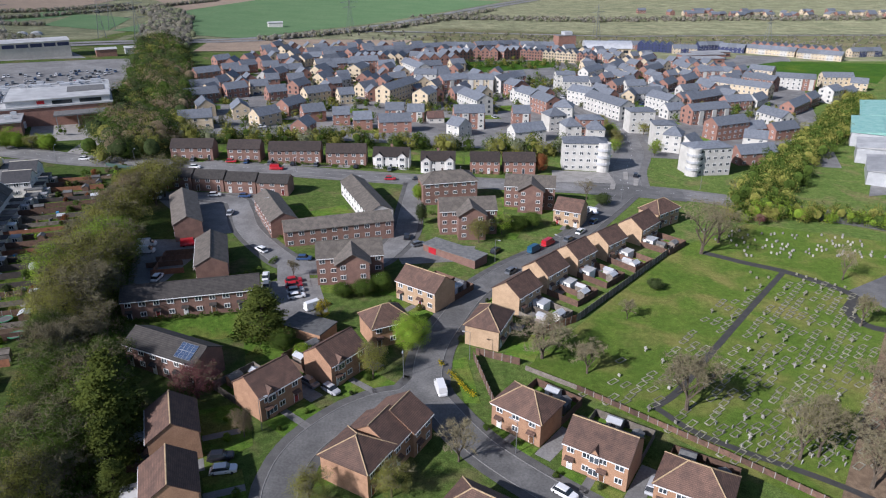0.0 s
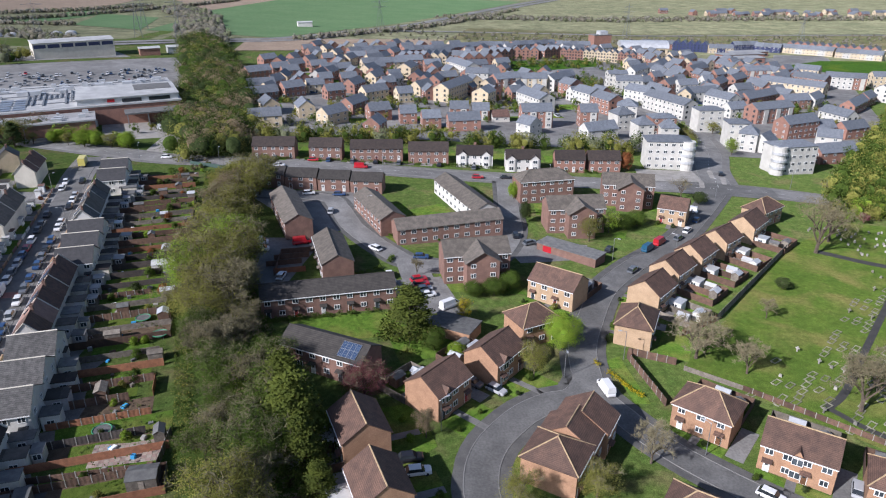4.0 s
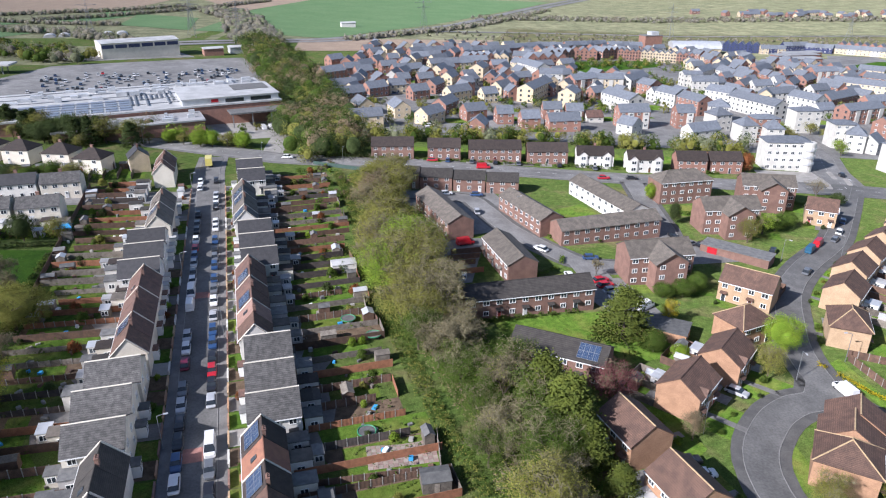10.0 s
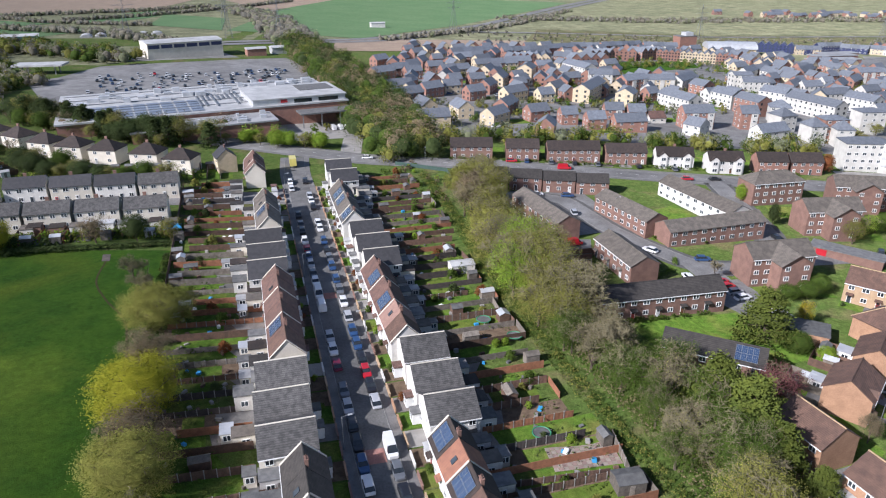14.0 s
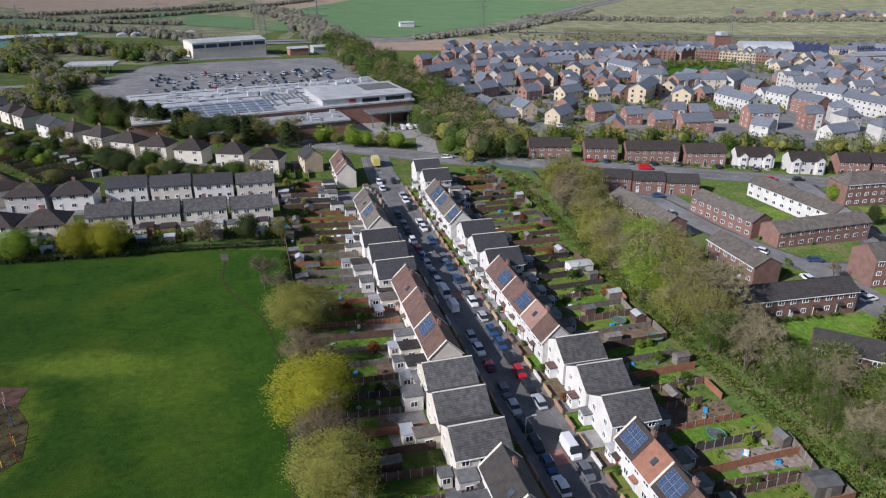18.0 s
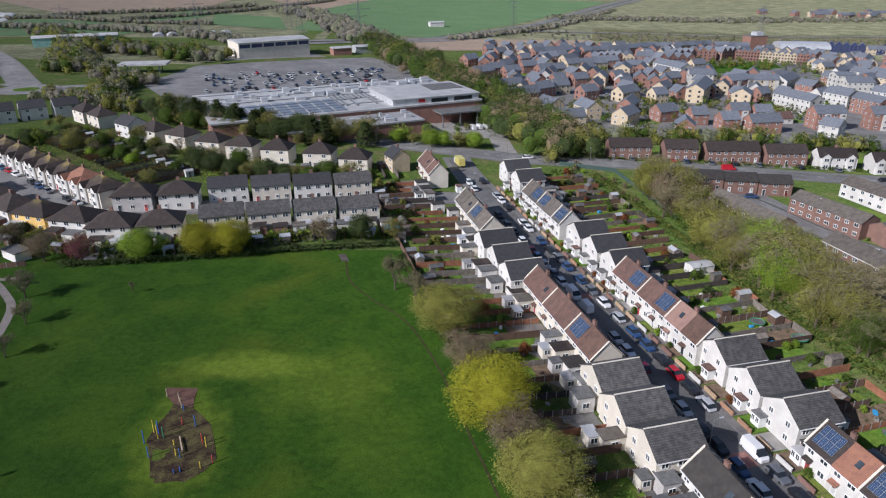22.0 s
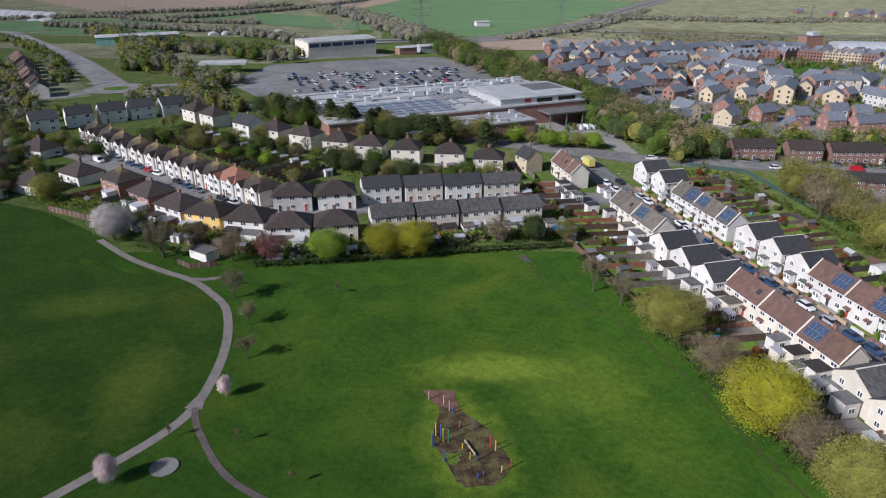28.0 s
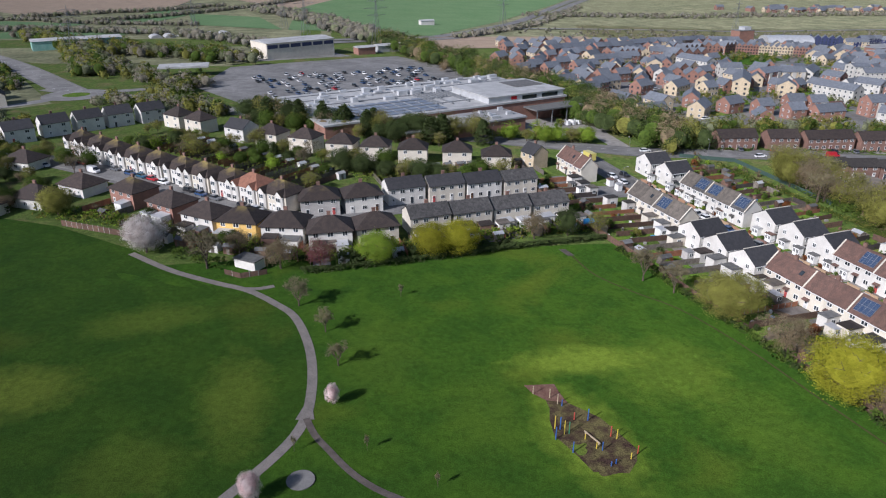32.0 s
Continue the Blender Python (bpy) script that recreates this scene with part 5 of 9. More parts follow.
for k in range(5):
    slab("roof_seam", None, M["steel"], S, (1, 117, 5 + k * 11, 5.5 + k * 11, 7.9, 8.25))
for k in range(14):
    a, p = rng.uniform(37, 88), rng.uniform(63, 78)
    slab("roof_plant", None, M["metal"], S, (a, a + rng.uniform(1, 4), p, p + rng.uniform(1, 2), 5.8, 5.8 + rng.uniform(0.5, 1.6)), label="pale ventilation unit")
slab("delivery_canopy", None, M["felt"], S, (-3, 24, 62.2, 72, 4.6, 5.2), label="dark grey delivery canopy")
for k in range(4):
    slab("canopy_post", None, M["steel"], S, (-2 + k * 8.3, -1.6 + k * 8.3, 71.2, 71.6, -3, 4.6))
for k in range(9):
    a = 44 + k * 2.2
    slab("roof_duct", None, M["steel"], S, (a, a + 0.7, rng.uniform(20, 30), rng.uniform(36, 58), 7.9, 8.5), label="pale roof duct")
for k in range(3):
    x, y = -201.5 + k * 5.6, 282.3 + k * 3.0
    lorry = thing("delivery_trailer", x, y, 27, "white box trailer with a red panel in the service yard", "trailer", "delivery trailers")
    slab("cargo_box", None, M["car_white"], lorry, (-2.7, 2.7, -1.2, 1.2, 1.0, 3.6))
    slab("red_panel", None, M["car_red"], lorry, (-0.6, 1.4, -1.24, -1.18, 1.2, 1.9), label="red painted panel")
    for q in (-1.6, 1.6):
        slab("axle", None, M["tyre"], lorry, (q - 0.45, q + 0.45, -1.1, 1.1, -0.1, 0.98))
quad("car_park", (-345, 372), (-343, 446), (-238, 512), (-178, 424), M["old_asphalt"], "large grey asphalt supermarket car park", "car park", 0.04)
quad("car_park", shop_at(-2, -2), shop_at(125, -2), (-345, 372), (-178, 424), M["old_asphalt"], "grey asphalt between shop and car park", "car park", 0.045)
quad("service_yard", shop_at(-12, 60), shop_at(34, 60), shop_at(34, 92), shop_at(-14, 95), M["pale_paving"], "pale concrete service yard", "yard", 0.05)
ribbon("access_road", [(-152, 316), (-152, 280), (-149, 251)], -4, 4, M["pale_paving"], "pale concrete access road", "road", 0.06)

# petrol canopy, factory, sheds
def plain_building(name, x, y, ang, l, d, h, wall, roof, label, band=None):
    b = thing(name, x, y, ang, label, "building", "industrial buildings")
    slab("wall", None, M[wall], b, (-l / 2, l / 2, -d / 2, d / 2, -2, h))
    bm = bmesh.new()
    prism(bm, [(-l / 2 - 0.5, -d / 2 - 0.5, h), (-l / 2 - 0.5, d / 2 + 0.5, h), (-l / 2 - 0.5, 0, h + 1.2)], (l + 1, 0, 0))
    part("roof", bm, M[roof], b)
    if band:
        n = 6
        for k in range(n):
            w = l / n
            slab("glazing_band", None, M[band], b, (-l / 2 + k * w + 0.6, -l / 2 + (k + 1) * w - 0.6, -d / 2 - 0.15, -d / 2 + 0.1, h - 3.6, h - 1.2), label="dark blue glazed band")
    return b


plain_building("factory", -312, 507, 35, 52, 26, 11, "cream", "flat_roof", "long white factory with a dark blue band", "navy")
plain_building("warehouse", -486, 562, 29, 62, 22, 7, "green_metal", "flat_roof", "low warehouse with green walls and a white roof")
plain_building("depot_building", -244, 540, 30, 24, 9, 5, "metal", "flat_roof", "small white depot building")
plain_building("depot_building", -262, 520, 30, 14, 8, 5, "red_brick", "flat_roof", "small depot building with pale roof")
plain_building("farm_shed", -206, 806, 20, 16, 8, 5, "render", "flat_roof", "small white buildings in the green field")
plain_building("warehouse", 205, 330, 62, 40, 26, 7, "metal", "green_metal", "industrial unit with a pale green metal roof")
plain_building("warehouse", 232, 372, 62, 44, 26, 7, "metal", "green_metal", "industrial unit with a pale green metal roof")
plain_building("warehouse", 172, 262, 62, 26, 20, 6, "metal", "grey_roof", "low industrial unit with a dark grey roof")
plain_building("warehouse", 185, 292, 62, 20, 22, 7, "metal", "flat_roof", "industrial unit with a grey roof")
canopy = thing("petrol_station_canopy", -362, 414, 12, "white petrol station canopy on posts", "canopy")
slab("canopy_roof", None, M["flat_roof"], canopy, (-14, 14, -7, 7, 5, 6))
for i in (-1, 1):
    for j in (-1, 1):
        slab("canopy_post", None, M["steel"], canopy, (i * 9 - 0.3, i * 9 + 0.3, j * 4 - 0.3, j * 4 + 0.3, -1, 5))
tower = thing("brick_tower", 103, 684, 17, "square red brick hall with a pale turret behind the houses", "tower")
slab("wall", None, M["red_brick"], tower, (-9, 9, -6, 6, -2, 13))
slab("roof", None, M["felt"], tower, (-9.3, 9.3, -6.3, 6.3, 13, 13.5))
slab("turret", None, M["metal"], tower, (-2, 6, -4, 4, 13.5, 16.5), label="pale metal turret")
hall = thing("school_hall", 141, 670, -5, "large school hall with a pale arched metal roof", "school")
slab("wall", None, M["buff_brick"], hall, (-21, 21, -12, 12, -2, 5))
bm = bmesh.new()
prism(bm, [(-22, 13 * math.cos(math.pi * q / 12), 5 + 5.5 * math.sin(math.pi * q / 12)) for q in range(13)], (44, 0, 0))
part("roof", bm, M["metal"], hall, "pale arched metal roof")
for q in range(6):
    slab("window", None, M["glass"], hall, (-19 + q * 6.6, -14.5 + q * 6.6, -12.1, -11.9, 1.0, 3.6))
for x, y, a, l, d, h in ((205, 604, 12, 44, 13, 4.2), (216, 628, 12, 40, 12, 4.8), (232, 652, 14, 36, 11, 4.2)):
    wing = thing("school_building", x, y, a, "low red brick school building with a flat grey roof", "school", "school buildings")
    slab("wall", None, M["red_brick"], wing, (-l / 2, l / 2, -d / 2, d / 2, -2, h))
    slab("roof", None, M["grey_roof"], wing, (-l / 2 - 0.6, l / 2 + 0.6, -d / 2 - 0.6, d / 2 + 0.6, h, h + 0.5))
    for q in range(round(l / 6)):
        slab("window", None, M["glass"], wing, (-l / 2 + 1.5 + q * 6, -l / 2 + 5.2 + q * 6, -d / 2 - 0.08, -d / 2 + 0.05, 1.0, 2.6))
quad("school_car_park", (236, 606), (286, 622), (303, 650), (262, 664), M["old_asphalt"], "grey school car park beside the playing field", "car park", 0.08, 12)


def tunnel(x, y, ang, l, r, name, label):
    bm = bmesh.new()
    ring = [(-l / 2, r * math.cos(math.pi * k / 10), (0.55 if r < 6 else 0.22) * r * math.sin(math.pi * k / 10)) for k in range(11)]
    prism(bm, ring, (l, 0, 0))
    solid(name, bm, M["flat_roof"], x, y, ang, label, "polytunnel", "polytunnels")


for k in range(6):
    tunnel(-450 + k * 10.5, 634 + k * 6, 115, 16, 5.0, "market_tent", "white rounded tent roof beside the substation")
for k in range(16):
    tunnel(-740 - k * 22, 852 + k * 12.5, 118 + k * 0.8, 150, 8.5, "polytunnel", "long white polytunnel in the fields")

# ---- open land ----
quad("meadow", (-1500, 620), (1500, 620), (3000, 4000), (-3000, 4000), M["meadow"], "rough far meadow and scrub", "field", 0.02, 60)
quad("green_field", (-380, 1010), (-346, 708), (-205, 668), (30, 1240), M["crop"], "bright green crop field", "field", 0.3, 30)
quad("green_field", (-380, 1010), (30, 1240), (90, 1400), (-330, 1400), M["crop"], "bright green crop field", "field", 0.31, 40)
quad("bare_field", (-560, 1300), (-385, 1010), (-335, 1260), (-420, 1500), M["plough"], "brown ploughed field", "field", 0.32, 30)
quad("bare_field", (-212, 560), (-60, 610), (-45, 714), (-226, 655), M["plough"], "bare brown building land", "field", 0.34, 20)
quad("bare_field", (-1300, 1500), (-725, 950), (-558, 992), (-600, 1500), M["plough"], "brown ploughed field", "field", 0.28, 40)
quad("green_field", (-800, 690), (-640, 655), (-572, 796), (-690, 850), M["crop"], "green field beside the road", "field", 0.28, 30)
quad("green_field", (-565, 812), (-516, 800), (-505, 950), (-570, 1050), M["crop"], "green field between hedges", "field", 0.28, 30)
quad("green_field", (-455, 776), (-352, 712), (-410, 900), (-512, 955), M["crop"], "green field between hedges", "field", 0.28, 30)
quad("green_field", (-632, 628), (-492, 632), (-480, 720), (-600, 735), M["crop"], "green field beside the main road", "field", 0.29, 30)
quad("scrub_land", (-45, 715), (700, 700), (900, 880), (-20, 870), M["scrub"], "rough olive scrub beyond the new houses", "field", 0.26, 30)
quad("grass_land", (-20, 880), (900, 890), (900, 1010), (30, 1010), M["meadow"], "pale rough grassland", "field", 0.26, 30)
quad("green_common", (8, 500), (76, 550), (82, 590), (7, 562), M["park"], "green common within the new estate", "grass", 0.05, 12)
quad("green_common", (228, 578), (300, 500), (372, 600), (283, 618), M["park"], "playing field beside the new estate", "grass", 0.05, 15)
for off in (-9, 9):
    ribbon("motorway", [(-330, 575), (-250, 622), (-193, 660), (-130, 780), (-64, 933), (88, 1331), (250, 1700)], off - 6.5, off + 6.5, M["old_asphalt"], "grey motorway carriageway", "road", 0.5, 25)
ribbon("slip_road", [(-110, 790), (20, 822), (200, 850), (450, 870), (900, 880)], -6, 6, M["old_asphalt"], "grey link road across the scrub", "road", 0.5, 25)
quad("estate_roads", (-165, 300), (160, 278), (300, 640), (-110, 620), M["old_asphalt"], "grey roads and courtyards between the new houses", "road", 0.03, 12)
rng = random.Random(4)
for k in range(60):
    x, y = rng.uniform(-150, 170), rng.uniform(305, 540)
    quad("lawn", (x, y), (x + 10, y + 3), (x + 7, y + 12), (x - 3, y + 9), M["lawn"], "small lawn between new houses", "lawn", 0.05, 6)
quad("industrial_yard", (150, 240), (215, 262), (262, 390), (205, 330), M["old_asphalt"], "grey asphalt yard round the industrial units", "yard", 0.05, 12)
quad("forecourt", (34, 243), (58, 243), (58, 258), (36, 258), M["pale_paving"], "pale paved forecourt beside the apartments", "paving", 0.11, 5)
ribbon("junction", [(46, 237), (61, 236), (80, 233)], -7, 7, M["asphalt"], "wide road junction", "road", 0.135)

# park
quad("park_grass", (-345, 10), (-130, 10), (-180.5, 159), (-300, 142), M["park"], "mown park grass, mottled dark green", "grass", 0.03, 6)
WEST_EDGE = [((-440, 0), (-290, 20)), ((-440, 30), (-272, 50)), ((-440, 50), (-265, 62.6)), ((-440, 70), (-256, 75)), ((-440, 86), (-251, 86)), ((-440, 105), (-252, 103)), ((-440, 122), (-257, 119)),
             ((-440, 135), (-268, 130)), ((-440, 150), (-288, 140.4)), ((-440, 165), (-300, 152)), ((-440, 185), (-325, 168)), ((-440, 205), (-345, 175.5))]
# same grass west of the path, shade painted in by the darker colour
sheet("park_grass", [[Vector(a).lerp(Vector(b), k / 20) for k in range(21)] for a, b in WEST_EDGE], M["west_park"], "mottled park grass, shade put into its dark green", "grass", 0.04)


def blob(name, x, y, rx, ry, ang, material, label, category, lift, seed, rough=0.22):
    """A patch of ground with a soft uneven outline."""
    rg = random.Random(seed)
    ph = [rg.uniform(0, 6.28) for _ in range(4)]
    rows = []
    c, sn = math.cos(radians(ang)), math.sin(radians(ang))
    for k in range(49):
        a = 2 * math.pi * k / 48
        r = 1 + rough * sum(math.sin((m + 2) * a + ph[m]) / (m + 1.5) for m in range(4)) + rg.uniform(-0.03, 0.03) * (0 < k < 48)
        rows.append([(x + q * r * (rx * math.cos(a) * c - ry * math.sin(a) * sn), y + q * r * (rx * math.cos(a) * sn + ry * math.sin(a) * c)) for q in (0.02, 0.5, 1.0)])
    return sheet(name, rows, material, label, category, lift)


PARK = [(-300, 150), (-287.8, 140.4), (-277, 134.4), (-268.5, 130.3), (-261.6, 124.2), (-257.4, 119.3), (-254.0, 111), (-252.0, 103.0), (-251.0, 94.6), (-251.1, 86.4), (-253.4, 79.5), (-259.6, 69.7), (-268, 58), (-276, 48)]
ribbon("park_path", PARK, -0.85, 0.85, M["path"], "curving tarmac path through the park", "path", 0.06, 1.5)
ribbon("park_path", [(-250.9, 86.5), (-249.2, 82.6), (-247.0, 79.4), (-242.5, 73.6), (-236.9, 69.3), (-226, 64.5), (-212, 60)], -0.55, 0.55, M["dark_path"], "dark patched tarmac path", "path", 0.07, 1.5)
quad("park_path", (-252.6, 86.2), (-249.6, 86.2), (-250.4, 90), (-251.6, 90), M["path"], "widened tarmac where the park paths meet", "path", 0.066, 2)
ribbon("park_path", [(-270.5, 131.2), (-266.5, 131.3), (-263.5, 132.6)], -0.7, 0.7, M["path"], "short tarmac path to the gate", "path", 0.07, 1.5)
ribbon("park_path", [(-193.5, 150.5), (-190.4, 139.5), (-184, 131), (-175.9, 122.4), (-168.9, 107.6), (-163.8, 91.6), (-158.6, 75.5), (-154, 60)], -0.22, 0.22, M["mud"], "narrow muddy path along the park edge", "path", 0.06, 1.5)
quad("park_path", (-196, 154), (-194.2, 154.4), (-192.6, 150.5), (-194.4, 150.1), M["dark_path"], "short tarmac path at the park entrance", "path", 0.075, 2)
bm = bmesh.new()
prism(bm, [(2.0 * math.cos(2 * math.pi * k / 24), 2.0 * math.sin(2 * math.pi * k / 24), -0.2) for k in range(24)], (0, 0, 0.32))
solid("stone_circle", bm, M["pavement"], -250.0, 72.8, 0, "round grey paved base in the park grass", "paving")
sheet("play_bed", [[(-214.8, 95.1), (-209.4, 95.4)], [(-213.6, 92.6), (-208.9, 92.4)], [(-211.8, 90.8), (-208.2, 90)]], M["red_chip"], "reddish bark chip at the end of the play bed", "play area", 0.075)
sheet("play_bed", [[(-211.8, 90.8), (-208.2, 90)], [(-211.6, 88.5), (-206.2, 88.3)], [(-212.2, 85.5), (-203.8, 86)], [(-212.2, 81.5), (-201.8, 82)], [(-210.6, 78.8), (-200.2, 78.4)], [(-209.4, 76.4), (-201.0, 75.8)], [(-208.2, 73.6), (-203.0, 73.2)]], M["bark_chip"], "dark brown bark chip play bed", "play area", 0.075)
for bx, by, ba, bb in ((-205.2, 74.6, 2.4, 1.4), (-208.9, 78.6, 1.4, 1.0)):
    blob("play_bed_grass", bx, by, ba, bb, 20, M["worn_grass"] if by > 75 else M["bark_chip"], "uneven patch in the play bed", "play area", 0.085, int(by), 0.4)
rng = random.Random(21)
POST_COLOURS = {"blue": (0.04, 0.13, 0.4), "yellow": (0.65, 0.5, 0.06), "red": (0.5, 0.07, 0.05), "green": (0.05, 0.24, 0.12), "plain wood": (0.5, 0.4, 0.27)}
for key, c in POST_COLOURS.items():
    M["post_" + key] = mat(key.replace(" ", "_") + "_painted_post", c, tuple(v * 0.8 for v in c), 0.5, 0.6)
for x, y, h, c in [(-213.0, 93.8, 1.6, "plain wood"), (-210.4, 92.6, 1.8, "plain wood"), (-209.4, 91.0, 2.0, "plain wood"), (-208.8, 90.4, 1.2, "blue"), (-205.4, 86.6, 2.2, "blue"), (-211.2, 84.6, 2.4, "yellow"), (-210.4, 84.4, 2.4, "blue"),
                   (-210.0, 83.2, 2.6, "yellow"), (-209.2, 83.4, 2.2, "green"), (-211.6, 82.0, 2.4, "blue"), (-207.0, 82.0, 1.0, "yellow"), (-205.8, 79.8, 1.2, "yellow"), (-205.0, 79.4, 1.6, "blue"), (-209.6, 79.0, 2.0, "blue"), (-202.8, 82.6, 2.0, "red"),
                   (-202.0, 82.0, 1.9, "yellow"), (-199.8, 78.6, 1.5, "red"), (-201.2, 77.4, 1.2, "yellow"), (-204.6, 76.0, 0.8, "blue"), (-203.8, 76.4, 0.9, "blue"), (-207.6, 86.8, 1.4, "red")]:
    p = thing("play_post", x - 0.6, y - 1.2, rng.uniform(0, 90), c + " painted timber play post in bark chip", "play post", "play posts")
    bm = bmesh.new()
    tube(bm, (0, 0, -0.3), (0, 0, h), 0.09, 0.08, 8)
    part("post", bm, M["post_" + c], p)
    bm = bmesh.new()
    tube(bm, (0, 0, h), (0, 0, h + 0.07), 0.1, 0.05, 8)
    part("post_cap", bm, M["post_" + c], p)
beam = thing("balance_beam", -206.5, 80.8, -62, "low wooden balance beam in the play bed", "beam")
slab("beam", None, M["post_plain wood"], beam, (-1.8, 1.8, -0.1, 0.1, 0.35, 0.5))
for s in (-1.5, 1.5):
    slab("leg", None, M["post_plain wood"], beam, (s - 0.08, s + 0.08, -0.08, 0.08, -0.2, 0.35))

# cemetery
quad("cemetery_grass", (62, 184), (13, 119), (56, 82), (125, 118), M["cemetery"], "bright mown cemetery grass", "grass", 0.03, 6)
quad("cemetery_grass", (62, 184), (125, 118), (150, 190), (92, 207), M["cemetery"], "bright mown cemetery grass", "grass", 0.034, 6)
ribbon("cemetery_path", [(88.5, 171), (70, 148), (52.7, 126.1), (42, 112.5), (36, 107)], -0.75, 0.75, M["cemetery_path"], "straight dark tarmac path between graves", "path", 0.06, 2)
ribbon("cemetery_path", [(70, 182), (80, 175.5), (88.5, 171), (97, 163), (100.5, 157), (95.3, 150), (94.5, 144), (99, 140), (112, 140)], -1.4, 1.4, M["cemetery_path"], "curving tarmac cemetery path", "path", 0.065, 2)
ribbon("cemetery_path", [(36, 107), (42.9, 98.7), (59.2, 89.0), (66, 84)], -0.75, 0.75, M["cemetery_path"], "dark tarmac path along the cemetery edge", "path", 0.07, 2)
quad("leaf_litter", (59.2, 84), (78, 76), (122, 150), (100, 142), M["soil"], "brown leaf litter under bare trees", "ground", 0.05, 5)
quad("churchyard", (100, 160), (112, 140), (132, 155), (118, 172), M["asphalt"], "dark tarmac by the chapel", "paving", 0.055, 5)
chapel = thing("chapel", 121, 157, 35, "small stone cemetery chapel with slate roof", "chapel")
part("wall", wall_mesh(14, 7, 4.5, 9, "gable"), M["stone"], chapel)
part("roof", roof_mesh(14, 7, 4.5, 9, "gable"), M["slate"], chapel)


def headstone_mesh(kind):
    def build(bm):
        if kind == 0:
            prism(bm, [(-0.3, -0.06, -0.1), (0.3, -0.06, -0.1), (0.3, -0.06, 0.62), (0.17, -0.06, 0.76), (-0.17, -0.06, 0.76), (-0.3, -0.06, 0.62)], (0, 0.14, 0))
        elif kind == 1:
            for b in ((-0.6, 0.6, -1.2, -1.02), (-0.6, 0.6, 1.02, 1.2), (-0.6, -0.44, -1.02, 1.02), (0.44, 0.6, -1.02, 1.02)):
                box(bm, *b, -0.1, 0.16)
            prism(bm, [(-0.3, 1.2, -0.1), (0.3, 1.2, -0.1), (0.3, 1.2, 0.28), (0, 1.2, 0.36), (-0.3, 1.2, 0.28)], (0, 0.12, 0))
        else:
            prism(bm, [(-0.14, -0.1, -0.1), (0.14, -0.1, -0.1), (0.14, -0.1, 0.75), (0.42, -0.1, 0.75), (0.42, -0.1, 0.98), (0.14, -0.1, 0.98), (0.14, -0.1, 1.3), (-0.14, -0.1, 1.3), (-0.14, -0.1, 0.98), (-0.42, -0.1, 0.98), (-0.42, -0.1, 0.75), (-0.14, -0.1, 0.75)], (0, 0.2, 0))
    return shared(("grave", kind), build, M["grave_tan" if kind == 1 else "stone"])


rng = random.Random(8)
DIRX, DIRY = -0.62, -0.785          # along the straight path, towards the camera
far_graves = bmesh.new()
count = 0
for row in range(22):
    for k in range(36):
        d = 2.6 + (row - 6) * 2.35 if row >= 6 else -2.6 - (5 - row) * 2.35
        s = k * 2.5 + rng.uniform(-0.4, 0.4)
        x, y = 89 + DIRX * s - DIRY * d, 170.5 + DIRY * s + DIRX * d
        if rng.random() < (0.22 if row >= 6 else 0.3 + 0.08 * (5 - row)) or y < 92 or (row < 6 and s < 6) or x > 74 + 0.42 * (y - 90) or (row < 3 and y > 128):
            continue
        kind = rng.choice((1, 1, 1, 1, 1, 1, 0, 2)) if y < 165 else 0
        if y < 130 and count < 170:
            count += 1
            solid("headstone" if kind != 1 else "grave_surround", headstone_mesh(kind), None, x, y, 128 + rng.uniform(-6, 6), ("upright weathered headstone in grass", "low stone grave surround in grass", "stone cross on a grave")[kind], "grave", "graves")
        else:
            first = len(far_graves.verts)
            far_graves.from_mesh(headstone_mesh(kind))
            far_graves.verts.ensure_lookup_table()
            bmesh.ops.transform(far_graves, matrix=pose(x, y, ground_z(x, y), 0, 0, 128 + rng.uniform(-6, 6)), verts=far_graves.verts[first:])
tagged(new("far_graves", to_mesh("far_graves", far_graves, M["grave_tan"])), "rows of distant pale graves in cemetery grass", "graves", "", "stuff")
for k in range(100):
    x, y = 74 + rng.uniform(0, 50), 178 + rng.uniform(0, 22)
    if 178 + (x - 74) * 0.1 < y:
        solid("headstone", headstone_mesh(0), None, x, y, -60 + rng.uniform(-8, 8), "upright pale headstone in grass", "grave", "graves")
for k in range(26):
    x, y = 46 + (k % 9) * 2.3 + rng.uniform(-0.4, 0.4), 102.5 - (k % 9) * 0.9 - (k // 9) * 2.6
    solid("headstone", headstone_mesh(0), None, x, y, 35 + rng.uniform(-8, 8), "upright pale headstone in grass", "grave", "graves")


# ---- trees ----
BALL = bmesh.new()
bmesh.ops.create_icosphere(BALL, subdivisions=2, radius=1.0)
BALL_TRIS = np.array([[tuple(v.co) for v in f.verts] for f in BALL.faces])
BALL.free()


